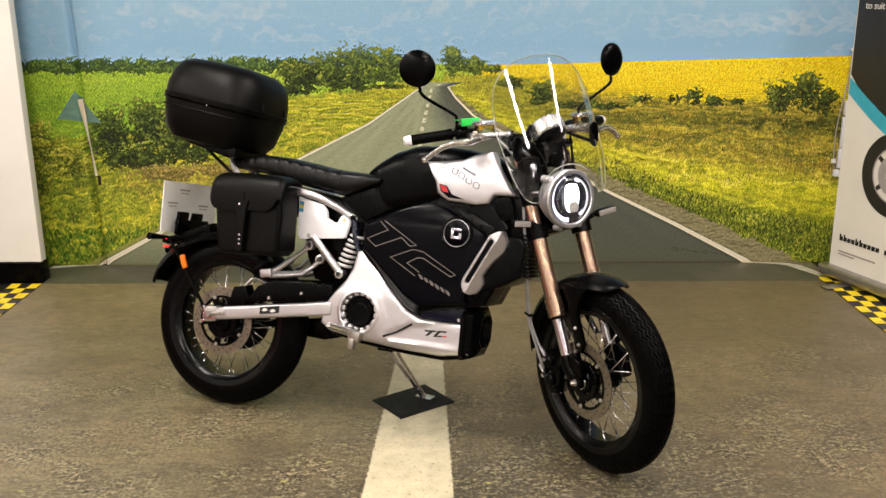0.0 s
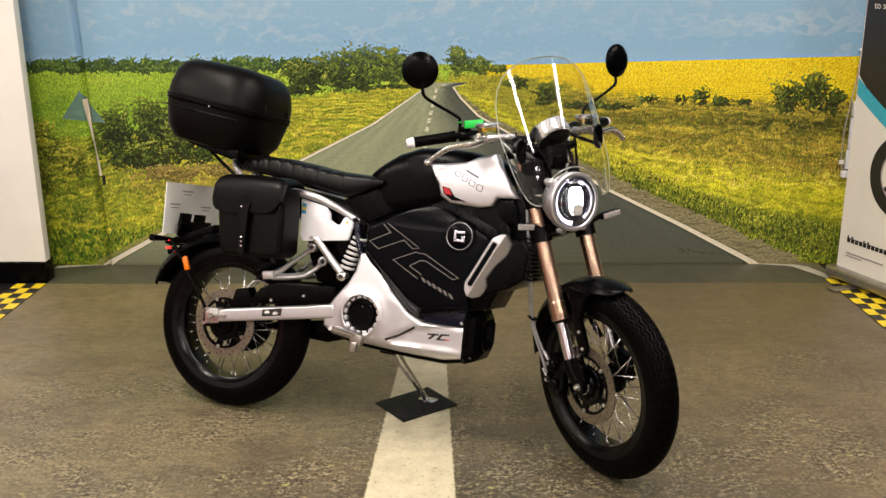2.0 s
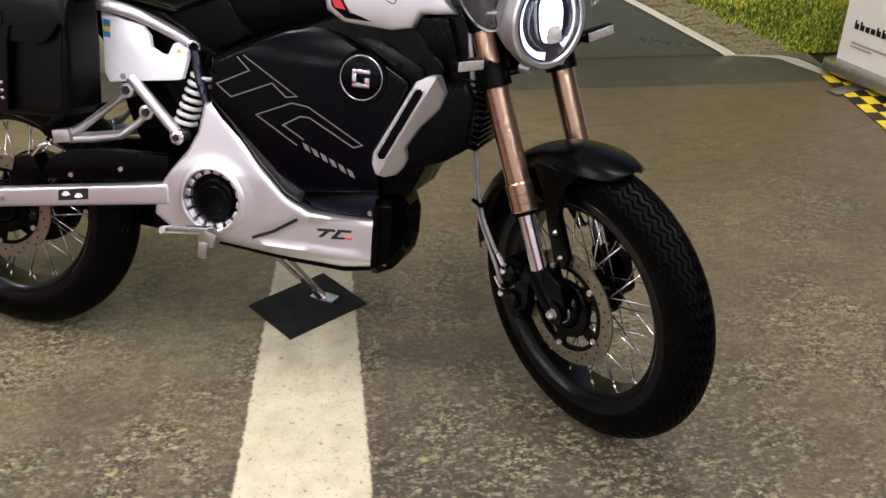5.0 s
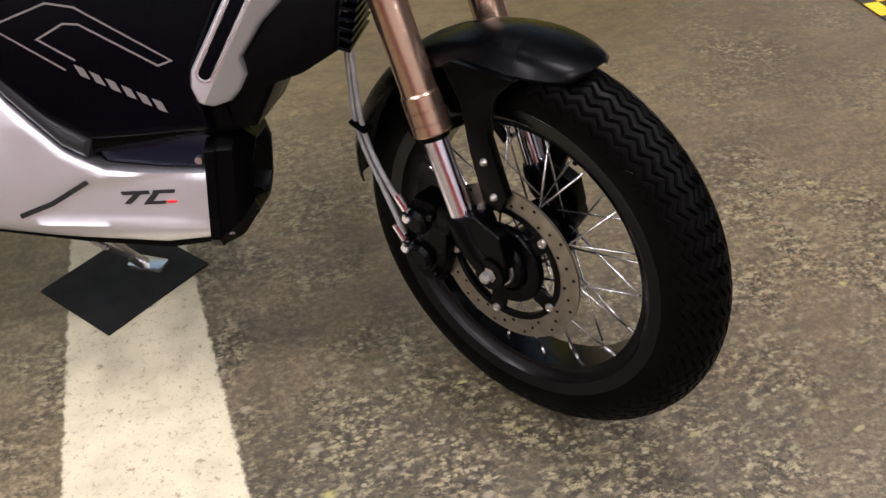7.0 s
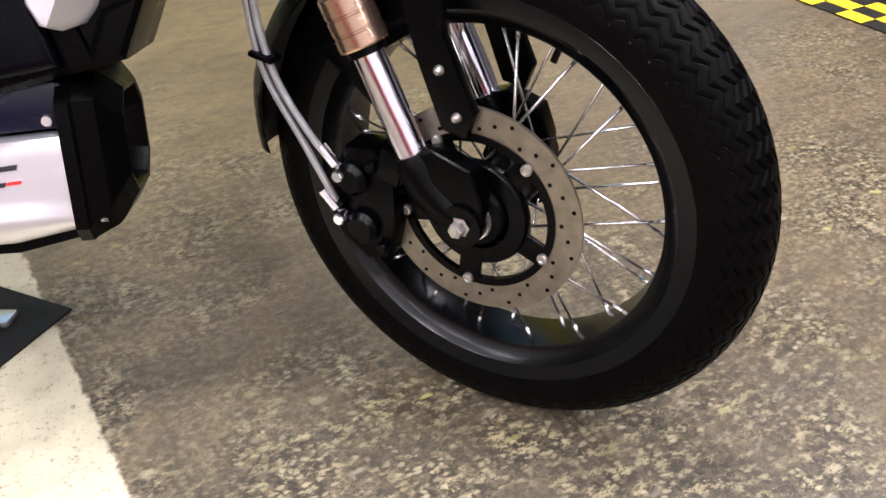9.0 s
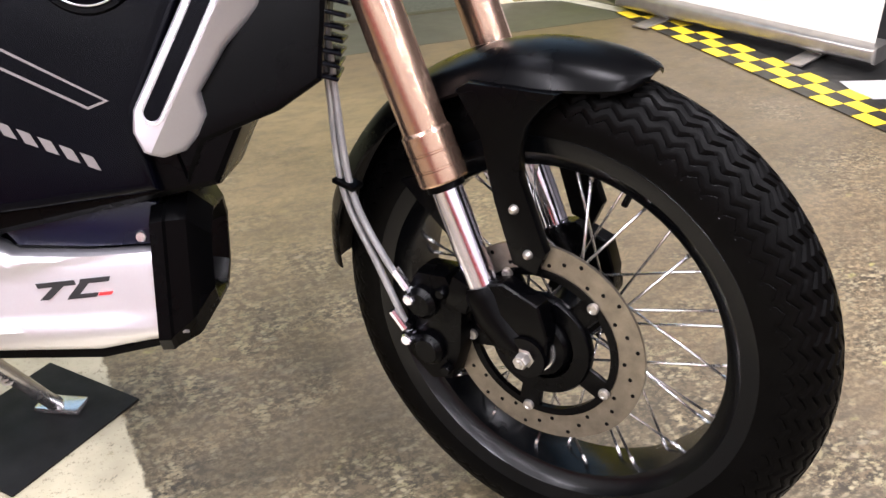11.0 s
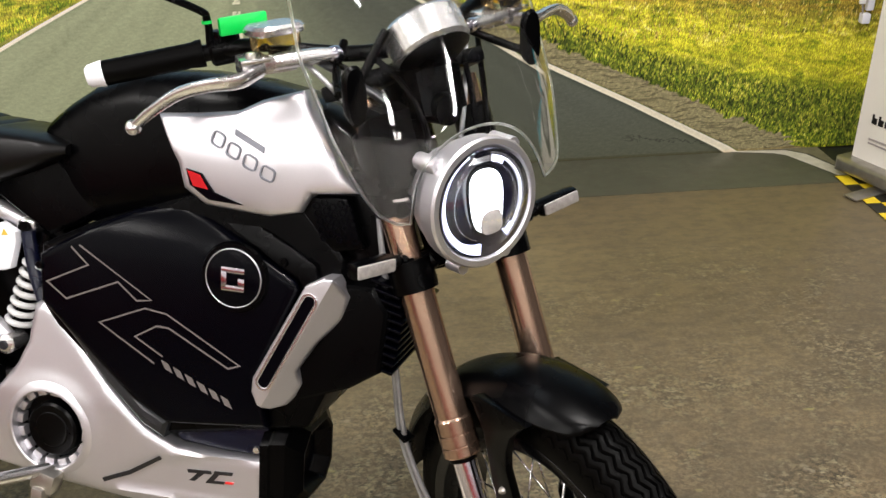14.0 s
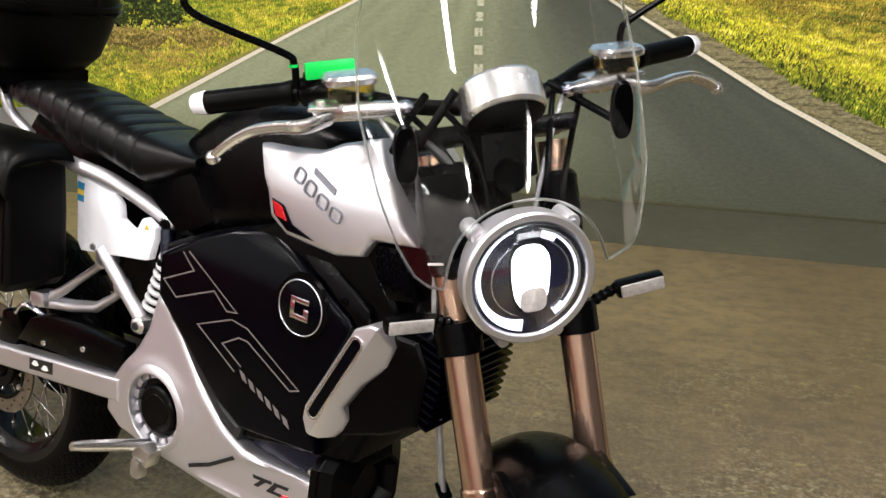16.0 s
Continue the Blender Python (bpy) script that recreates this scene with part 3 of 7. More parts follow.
            c = cols[min(len(cols) - 1, max(0, int(len(cols) * (0.6 * lift + 0.4 * rng.random()))))] * (0.85 + 0.3 * rng.random())
            win = img[j0:j1, i0:i1]
            win += m[..., None] * (c - win)

    def bush(cx, cz, rx, rz, leaves, tones, ragged=0.5):
        """A crown with a broken outline: lit and shaded masses, then single leaves and shoots over them."""
        i0, i1 = max(int((cx - 1.6 * rx - x0) / step), 0), min(int((cx + 1.6 * rx - x0) / step) + 2, nx)
        j0, j1 = max(int((cz - 1.5 * rz) / step), 0), min(int((cz + 1.6 * rz) / step) + 2, fine)
        if i0 >= i1 or j0 >= j1:
            return
        dx, dz = (X[j0:j1, i0:i1] - cx) / rx, (Z[j0:j1, i0:i1] - cz) / rz
        fine_n, mass_n, mid_n = leafy[j0:j1, i0:i1] - 0.5, mass[j0:j1, i0:i1] - 0.5, n2[j0:j1, i0:i1] - 0.5
        inside = 0.95 - np.sqrt(dx * dx + dz * dz) + ragged * (1.8 * mass_n + 1.5 * mid_n + 1.6 * fine_n)
        lit = 0.28 + 0.24 * dz - 0.10 * dx + 1.0 * mass_n + 1.2 * mid_n + 1.3 * fine_n
        win = img[j0:j1, i0:i1]
        win += (0.92 * soft(inside, 0.0, 0.28))[..., None] * (steps(lit, tones) - win)
        for _ in range(int(16 + 13000 * rx * rz * (1.0 if leaves > 8 else 0.6))):
            p, q = int(rng.integers(i1 - i0)), int(rng.integers(j1 - j0))
            if inside[q, p] < -0.06 - 0.12 * rng.random():
                continue
            c = steps(np.array(lit[q, p] + rng.normal(0.05, 0.24)), tones)
            a, length = rng.normal(1.5, 0.8), 0.0045 + 0.0075 * rng.random() * min(1.0, 8 * rz)
            k = int(length / step) + 2
            p, q = p + i0, q + j0
            u0, u1, v0, v1 = max(p - k, 0), min(p + k + 1, nx), max(q - k, 0), min(q + k + 1, fine)
            ex, ez = X[v0:v1, u0:u1] - X[q, p], Z[v0:v1, u0:u1] - Z[q, p]
            along, across = ex * math.cos(a) + ez * math.sin(a), (ez * math.cos(a) - ex * math.sin(a)) / 0.42
            m = 0.85 * np.clip(2.4 * (1 - np.sqrt(along * along + across * across) / length), 0, 1)
            spot = img[v0:v1, u0:u1]
            spot += m[..., None] * (c - spot)

    leaf = [(40, 52, 22), (62, 80, 32), (84, 102, 38), (106, 122, 44), (134, 144, 60)]
    lime = [(62, 70, 24), (96, 104, 34), (130, 134, 44), (160, 158, 56), (188, 180, 84)]
    straw = [(92, 84, 40), (128, 112, 58), (156, 138, 76), (180, 160, 92)]
    dark = [(20, 28, 8), (36, 49, 15), (60, 76, 26), (90, 104, 38), (134, 142, 62)]
    # far hedge on the horizon
    for k in range(100):
        hx = -2.14 + 0.0165 * k + rng.normal(0, 0.006)
        bush(hx, 1.050 + 0.005 * math.sin(k * 0.9) + 0.008 * rng.random(), 0.030, 0.036 + 0.012 * rng.random(), 5, [(46, 66, 32), (62, 86, 38), (84, 110, 48), (116, 138, 66)])
    # trees behind the bend: dark ones by the field, paler crowns beyond
    for cx, cz, rx, rz, n, tones in ((-0.06, 1.06, 0.14, 0.075, 30, leaf), (0.05, 1.055, 0.08, 0.06, 18, leaf), (-0.24, 1.06, 0.18, 0.10, 44, leaf), (-0.38, 1.03, 0.15, 0.10, 36, leaf), (-0.52, 0.99, 0.15, 0.10, 36, dark), (-0.30, 0.97, 0.18, 0.055, 30, dark),
                                     (0.25, 1.07, 0.075, 0.085, 26, leaf), (0.34, 1.045, 0.09, 0.055, 22, leaf), (0.45, 1.03, 0.07, 0.03, 12, leaf), (-0.58, 0.93, 0.10, 0.04, 14, dark), (-0.10, 0.945, 0.10, 0.016, 8, dark), (-0.12, 1.00, 0.14, 0.05, 20, leaf)):
        bush(cx, cz, rx, rz, n, tones)

    def tall(ax, bx, az, bz):
        return lambda: (ax + (bx - ax) * rng.random(), az + (bz - az) * rng.random(), rng.random())
    # grass strokes on the meadows
    dabs(5000, tall(0.6, 2.46, 0.44, 0.86), 0.012, [(98, 90, 30), (146, 128, 46), (196, 174, 80), (226, 206, 122)], 0.17, 0.55)
    dabs(2800, tall(-2.15, -0.4, 0.05, 0.62), 0.012, [(84, 104, 30), (136, 144, 44), (184, 178, 62), (212, 200, 92)], 0.25, 0.4)
    dabs(900, tall(-2.15, -1.1, 0.02, 0.20), 0.016, [(46, 76, 20), (66, 100, 26), (94, 126, 36)], 0.35, 0.6)
    # shrubs: a large dark one on the left with a paler one before it, smaller ones along the field on the right
    for cx, cz, rx, rz, n, tones in ((-1.52, 0.70, 0.13, 0.17, 44, dark), (-1.32, 0.74, 0.15, 0.17, 50, dark), (-1.18, 0.66, 0.13, 0.14, 36, dark), (-1.40, 0.58, 0.24, 0.08, 40, dark), (-1.08, 0.60, 0.09, 0.07, 16, dark), (-1.92, 0.66, 0.15, 0.13, 34, lime), (-1.98, 0.47, 0.15, 0.13, 34, lime), (-1.76, 0.56, 0.11, 0.10, 24, lime), (-1.25, 0.50, 0.22, 0.05, 20, straw), (-0.98, 0.52, 0.16, 0.05, 16, straw)):
        bush(cx, cz, rx, rz, n, tones)
    for cx, cz, rx, rz, n in ((1.92, 0.885, 0.09, 0.09, 30), (2.05, 0.90, 0.10, 0.11, 36), (2.15, 0.87, 0.07, 0.08, 20), (1.48, 0.885, 0.055, 0.058, 14), (1.37, 0.875, 0.05, 0.030, 9), (1.58, 0.865, 0.06, 0.030, 10), (1.22, 0.875, 0.05, 0.026, 8), (1.70, 0.86, 0.05, 0.02, 6), (0.70, 0.90, 0.09, 0.07, 22), (0.55, 0.96, 0.07, 0.04, 12), (0.88, 0.85, 0.14, 0.030, 16), (1.05, 0.84, 0.10, 0.024, 10)):
        bush(cx, cz, rx, rz, n, dark, 0.7)
    dabs(1000, tall(0.72, 2.2, 0.775, 0.872), 0.013, [(60, 70, 24), (88, 92, 30), (122, 118, 44), (156, 144, 60)], 0.3, 0.6)
    # ragged grass along the road
    dabs(5200, lambda: ((px := 0.62 + 1.84 * rng.random()), max(0.01, float(np.interp(px, (0.62, 1.04, 1.42, 1.83, 2.3), (0.66, 0.44, 0.27, 0.13, 0.06))) + 0.15 * rng.random() ** 1.4 * min(1.0, px)), rng.random()), 0.0115, [(34, 46, 12), (54, 70, 18), (84, 98, 28), (126, 132, 44), (168, 166, 66)], 0.24, 0.65)
    dabs(1300, lambda: ((px := -1.6 + 1.6 * rng.random()), float(np.interp(px, (-1.627, -1.293, -0.585, -0.198, 0.066), (0.025, 0.202, 0.563, 0.753, 0.931))) + 0.01 + 0.06 * rng.random() * abs(px), rng.random()), 0.010, [(84, 108, 30), (120, 138, 38), (168, 172, 54)], 0.3, 0.6)
    # broad patches of thicker and thinner growth
    thick = 0.6 * fbm(0.20, 0.055, 4, 0.6) + 0.4 * plain(0.5, 0.35) - 0.5
    below = (Z < zf) * (X > 0.2) + (Z < zm) * (X <= 0.2)
    img *= 1 + (below * 0.9 * np.clip(thick, -0.22, 0.18))[..., None] * np.array([1.05, 0.95, 0.9])
    # every leaf and blade catches the light differently: a fine grain over all that grows
    speck = rng.normal(0, 1, (nz, nx))
    speck = (np.roll(speck, 1, 0) + 2 * speck + np.roll(speck, -1, 0)) / 2.45
    grows = (Z < 1.13) * soft(img[..., 1] - img[..., 2], 6, 24)
    img *= (1 + grows * np.where(yellow > 0.5, np.where(Z > zf, 0.06, 0.09), 0.09) * speck)[..., None]
    # road with verge, edge lines and dashes
    zl, xl = (0.0, 0.025, 0.202, 0.563, 0.753, 0.931, 0.965), (-1.66, -1.627, -1.293, -0.585, -0.198, 0.066, 0.12)
    zr, xr = (0.0, 0.021, 0.211, 0.405, 0.794, 0.881, 0.94, 0.962), (1.85, 1.818, 1.450, 1.048, 0.357, 0.268, 0.225, 0.30)
    XL, XR = np.interp(Z, zl, xl), np.interp(Z, zr, xr)
    width = np.interp(Z, (0, 0.95), (0.20, 0.012))
    verge = soft(X - XR, 0, 0.01) * soft(XR + width * (1.0 + 0.8 * n2) - X, 0, 0.03) * (Z < 0.9)
    blend(img, verge * 0.95, rgb(140, 132, 100) * (0.8 + 0.4 * n3)[..., None])
    blend(img, verge * soft(fbm(0.10, 0.010, 4), 0.50, 0.66) * 0.55, rgb(92, 86, 64))
    verge_l = soft(XL - X, 0, 0.01) * soft(X - XL + 0.35 * width, 0, 0.02) * (Z < 0.9)
    blend(img, verge_l * 0.7, rgb(150, 146, 88))
    road = soft(X - XL, -0.004, 0.004) * soft(XR - X, -0.004, 0.004) * soft(0.966 - Z, 0, 0.006)
    asphalt = rgb(150, 156, 126) * np.ones((nz, nx, 3))
    blend(asphalt, soft((X - XL) / (XR - XL + 1e-6), 0.40, 0.85), rgb(84, 88, 78))
    blend(asphalt, soft(0.26 - Z, 0, 0.3) * 0.6, rgb(84, 86, 68))
    lane = lattice(GU * 7 + 31.7, 0.35 * GV + 5.2) - 0.5
    asphalt *= (0.94 + 0.12 * fbm(0.02, 0.008, 4) + 0.10 * lane * soft(Z, 0.05, 0.3))[..., None]
    blend(img, road, asphalt)
    line_w = np.interp(Z, (0, 0.5, 0.95), (0.040, 0.020, 0.006))
    for xe, sgn in ((XL, 1), (XR, -1)):
        d = (X - xe) * sgn
        lw = line_w * (1.4 if sgn < 0 else 1.3)
        m = soft(d, -0.003, 0.004) * soft(lw - d, -0.004, 0.004) * (Z < 0.95)
        blend(img, m * (0.85 + 0.15 * n3), rgb(222, 214, 190))
    mid = np.interp(Z, (0.3, 0.448, 0.574, 0.693, 0.839, 0.939, 0.96), (0.06, 0.067, 0.068, 0.078, 0.114, 0.138, 0.20))
    dash = soft(np.interp(Z, (0.4, 0.95), (0.017, 0.006)) - np.abs(X - mid), -0.003, 0.003) * (np.sin(np.cumsum(np.interp(zs, (0.3, 0.95), (0.16, 0.55))))[:, None] > -0.1) * (Z > 0.42) * (Z < 0.955)
    blend(img, dash * soft(n3, 0.2, 0.5) * 0.9, rgb(208, 206, 180))
    crack = soft(0.004 - np.abs(Z - (0.075 - 0.10 * (X - 1.45) + 0.05 * (n2 - 0.5))), 0, 0.003) * soft(X, 1.38, 1.45) * soft(1.75 - X, 0, 0.06)
    blend(img, crack * 0.4, rgb(44, 42, 36))
    # road sign seen from behind, on a pale post
    px = np.interp(Z, (0.40, 0.87), (-1.61, -1.665))
    post = soft(0.009 - np.abs(X - px), -0.002, 0.002) * (Z > 0.49) * (Z < 0.885)
    tri = soft(np.minimum(np.minimum((Z - 0.772) * 1.0 + 0.10 * (X + 1.67), 0.93 - Z - 1.35 * np.abs(X + 1.685)), 1), 0, 0.006)
    blend(img, tri, rgb(98, 130, 116) * (0.9 + 0.2 * n2)[..., None])
    blend(img, tri * soft(X, -1.70, -1.62) * 0.45, rgb(90, 120, 110))
    blend(img, post, rgb(206, 200, 178))
    blend(img, soft(0.009 - np.abs(X + 1.605), -0.002, 0.002) * (Z > 0.44) * (Z <= 0.49), rgb(46, 44, 36))

    # crisp printing: local contrast at two sizes, then a little more colour
    for reach, gain in ((1, 0.8), (4, 0.45)):
        blur = img.copy()
        for axis in (0, 1):
            blur = (np.roll(blur, reach, axis) + 2 * blur + np.roll(blur, -reach, axis)) / 4
        img = img + gain * (img - blur)
    grey = img.mean(-1, keepdims=True)
    img = grey + 1.02 * (img - grey)
    c = np.clip(img, 4, 255) / 255
    colour = np.where(c > 0.04, ((c + 0.055) / 1.055) ** 2.4, c / 12.92) * MURAL_GAIN
    # the sheet bows into a shallow fold at a joint on the left
    Y = np.full_like(X, WALL_Y) + 0.031 * np.exp(-((X + 1.645 + 0.03 * (Z - 0.5)) / 0.013) ** 2) + 0.0015 * np.sin(X * 2.3 + 1)
    mesh = bpy.data.meshes.new("mural")
    count = nx * nz
    mesh.vertices.add(count)
    mesh.vertices.foreach_set("co", np.stack([X, Y, Z], -1).astype(np.float32).ravel())
    i = np.arange(nx - 1)[None, :] + nx * np.arange(nz - 1)[:, None]
    quads = np.stack([i, i + 1, i + 1 + nx, i + nx], -1).reshape(-1)
    mesh.loops.add(len(quads))
    mesh.loops.foreach_set("vertex_index", quads.astype(np.int32))
    mesh.polygons.add(len(quads) // 4)
    mesh.polygons.foreach_set("loop_start", np.arange(0, len(quads), 4, dtype=np.int32))
    ink = mesh.color_attributes.new("ink", "FLOAT_COLOR", "POINT")
    ink.data.foreach_set("color", np.concatenate([colour, np.ones((nz, nx, 1))], -1).astype(np.float32).ravel())
    mesh.update()
    mat = bpy.data.materials.new("printed_mural")
    mat.use_nodes = True
    nt = mat.node_tree
    b = nt.nodes["Principled BSDF"]
    ca = nt.nodes.new("ShaderNodeVertexColor")
    ca.layer_name = "ink"
    tc = nt.nodes.new("ShaderNodeTexCoord")
    nz1 = nt.nodes.new("ShaderNodeTexNoise")
    nz1.inputs["Scale"].default_value, nz1.inputs["Detail"].default_value = 160, 5
    nt.links.new(tc.outputs["Object"], nz1.inputs["Vector"])
    mr = nt.nodes.new("ShaderNodeMapRange")
    mr.inputs["From Min"].default_value, mr.inputs["From Max"].default_value = 0.3, 0.7
    mr.inputs["To Min"].default_value, mr.inputs["To Max"].default_value = 0.93, 1.07
    nt.links.new(nz1.outputs["Fac"], mr.inputs["Value"])
    mul = nt.nodes.new("ShaderNodeMix")
    mul.data_type, mul.blend_type = "RGBA", "MULTIPLY"
    mul.inputs["Factor"].default_value = 1.0
    nt.links.new(ca.outputs["Color"], mul.inputs["A"])
    nt.links.new(mr.outputs["Result"], mul.inputs["B"])
    nt.links.new(mul.outputs["Result"], b.inputs["Base Color"])
    b.inputs["Roughness"].default_value = 0.55
    b.inputs["Specular IOR Level"].default_value = 0.25
    mesh.materials.append(mat)
    mesh.shade_smooth()
    return tagged(new("mural", mesh), label="printed wall mural of a country road through green and yellow fields", category="mural", kind="structure")


MURAL_GAIN = 0.84
mural()

# ---- things round the motorcycle ----
BOARDWHITE = surface("white_board", (0.74, 0.72, 0.68), 0.55, vary=0.04, scale=4)
board = thing("display_board", "white display board on a black plinth beside the mural", "display board", m=at(-1.83, 4.62, 0))
part("panel", box((1.1, 0.06, 2.3), at(-0.55, 0.03, 1.26), 0.004), BOARDWHITE, board)
part("plinth", box((1.1, 0.10, 0.106), at(-0.553, 0.04, 0.053), 0.004), BLACK, board, "black plinth")

# checkered floor tape on both sides of the bay
check_mesh = bpy.data.meshes.new("check")
cb = box((0.049, 0.0745, 0.001))
cb.to_mesh(check_mesh)
cb.free()
check_mesh.materials.append(YELLOW)
for x_in, sgn, y_end in ((2.095, 1, 4.655), (-1.83, -1, 4.60)):
    tape = part("floor_tape", box((0.15, 4.2, 0.001), at(x_in + sgn * 0.075, y_end - 2.1, 0.0035)), TAPEBLACK, None)
    tagged(tape, label="black and yellow checkered warning tape stuck to the floor", category="floor tape", group="warning tape")
    for row in range(3):
        for k in range(28):
            y = y_end - 0.045 - 0.15 * k - (0.075 if row == 1 else 0.0)
            shared("check", check_mesh, tape, at(x_in + sgn * (0.025 + 0.05 * row), y, 0.0046))

# roll-up banner, turned a little towards the bay
bd = Vector((0.3536, -0.9354, 0))
BANNER = Matrix(((bd.x, -bd.y, 0, 2.15), (bd.y, bd.x, 0, 4.68), (0, 0, 1, 0), (0, 0, 0, 1)))
# local x runs along the banner, local y to its back, z up
banner = thing("roll_up_banner", "roll-up advertising banner in black, teal and white on an aluminium base", "banner", m=BANNER)
part("base", prism([(-0.012, 0.02), (-0.012, 0.072), (0.89, 0.072), (0.89, 0.02)], -0.055, 0.07, 0.02, 4), STEEL, banner, "brushed aluminium cassette")
for fx in (0.17, 0.70):
    part("foot", box((0.055, 0.27, 0.006), at(fx, -0.03, 0.008), 0.002), STEEL, banner, "flat aluminium foot")
for fx in (0.17, 0.70):
    part("foot_bracket", box((0.05, 0.05, 0.014), at(fx, 0.0, 0.016), 0.002), STEEL, banner)
BANNERWHITE = surface("banner_white", (0.70, 0.67, 0.61), 0.5, vary=0.04, scale=5)
BANNERBLACK = surface("banner_black", (0.016, 0.014, 0.013), 0.45, vary=0.15, scale=5)
TEAL = surface("banner_teal", (0.03, 0.36, 0.47), 0.5, vary=0.06)
part("sheet", box((0.85, 0.002, 1.93), at(0.438, 0.0, 0.07 + 0.965)), BANNERWHITE, banner, "printed fabric sheet")
curve = [(0.02 + 0.83 * k / 16, 1.005 - 0.62 * (k / 16) + 0.28 * (k / 16) ** 2) for k in range(17)]
part("black_field", prism([(0.02, 1.99)] + [(0.02, 1.02)] + curve[1:] + [(0.85, 1.99)], -0.0035, -0.0015), BANNERBLACK, banner)
part("teal_sweep", prism(curve + [(x, z - 0.075) for x, z in curve[::-1]], -0.0045, -0.0015), TEAL, banner)
pc = at(0.36, -0.0025, 0.585)
part("printed_tyre", lathe([(0.135, -0.0012), (0.20, -0.0012), (0.20, 0.0005), (0.135, 0.0005)], pc, 56, closed=True), BANNERBLACK, banner, "picture of a black tyre")
part("printed_rim", lathe([(0.128, -0.0012), (0.135, -0.0012), (0.135, 0.0005), (0.128, 0.0005)], pc, 56, closed=True), GREYPRINT, banner)
part("printed_disc", lathe([(0.055, -0.0016), (0.10, -0.0016), (0.10, 0.0004), (0.055, 0.0004)], pc, 48, closed=True), GREYPRINT, banner, "picture of a brake disc")
spokes = bmesh.new()
for k in range(5):
    a = TAU * k / 5 + 0.3
    box((0.022, 0.0018, 0.10), pc @ Matrix.Rotation(a, 4, "Y") @ Matrix.Translation((0, 0, 0.08)), bm=spokes)
part("printed_spokes", spokes, BANNERBLACK, banner)
part("printed_fork", prism([(0.33, 0.62), (0.38, 0.61), (0.46, 0.92), (0.40, 0.96), (0.36, 0.86)], -0.0056, -0.0015), GREYPRINT, banner, "picture of a fork")
for k in range(16):
    if k != 10:
        hx, up = 0.066 + 0.0262 * k, 0.011 if k in (0, 1, 4, 5) else 0.0
        part("heading_bar", prism([(hx, 0.208), (hx + 0.019, 0.208), (hx + 0.019, 0.229), (hx + 0.007, 0.229), (hx + 0.007, 0.229 + up), (hx, 0.229 + up)], -0.0042, -0.001), DARKPRINT, banner)
part("small_print", prism([(0.068, 0.157), (0.068, 0.150), (0.305, 0.150), (0.305, 0.157)], -0.0042, -0.001), GREYPRINT, banner)
part("small_print", prism([(0.068, 0.142), (0.068, 0.136), (0.17, 0.136), (0.17, 0.142)], -0.0042, -0.001), GREYPRINT, banner)
words = bpy.data.curves.new("slogan", "FONT")
words.body, words.size, words.extrude = "to suit", 0.045, 0.0008
slogan = new("slogan", words)
slogan.parent = banner
slogan.matrix_basis = at(0.066, -0.0048, 1.328, 90, 0, 0)
words.materials.append(BANNERWHITE)
part("pole", rod((0.43, 0.03, 0.03), (0.43, 0.01, 2.0), 0.009), STEEL, banner)

# white trunking and a cable on the edge of the mural
trunk = thing("cable_trunking", "white plastic cable trunking with a socket box on the wall", "trunking", m=at(2.27, WALL_Y, 0))
part("upper_channel", box((0.022, 0.014, 1.7), at(0.0, -0.009, 1.72), 0.003), WHITE, trunk)
part("socket_box", box((0.04, 0.03, 0.075), at(-0.008, -0.017, 0.825), 0.004), WHITE, trunk, "white socket box")
part("lower_channel", box((0.03, 0.02, 0.16), at(-0.014, -0.012, 0.70), 0.003), WHITE, trunk)
part("lower_channel", box((0.026, 0.018, 0.10), at(-0.02, -0.011, 0.565), 0.003), WHITE, trunk)
part("clamp", box((0.034, 0.02, 0.014), at(-0.006, -0.012, 1.118), 0.003), WHITE, trunk)
part("plug", box((0.03, 0.03, 0.035), at(-0.035, -0.02, 0.49), 0.005), WHITE, trunk, "white plug")
part("cable", sweep(smooth_path([(-0.015, -0.012, 1.10), (-0.022, -0.016, 0.99), (-0.045, -0.03, 0.86), (-0.062, -0.03, 0.72), (-0.058, -0.022, 0.58), (-0.045, -0.02, 0.50)], 6), 0.0032, 8), GREYPRINT, trunk, "thin grey cable hanging in a loop")
part("cable_tag", box((0.022, 0.006, 0.022), at(-0.06, -0.03, 0.555)), PAPER, trunk)

# sheet of paper lying on the floor by the banner
sheet_bm = bmesh.new()
grid = [[sheet_bm.verts.new((2.27 + 0.0 * j + 0.27 * i / 8 - 0.05 * j / 5, 3.81 - 0.035 * i / 8 * 3 - 0.135 * j / 5, 0.0008 + 0.012 * (i / 8) ** 4 + 0.003)) for i in range(9)] for j in range(6)]
for j in range(5):
    for i in range(8):
        sheet_bm.faces.new((grid[j][i], grid[j][i + 1], grid[j + 1][i + 1], grid[j + 1][i]))
bmesh.ops.solidify(sheet_bm, geom=sheet_bm.faces[:], thickness=0.0008)
tagged(part("paper_sheet", sheet_bm, PAPER, None), label="sheet of white paper lying on the black floor", category="paper")

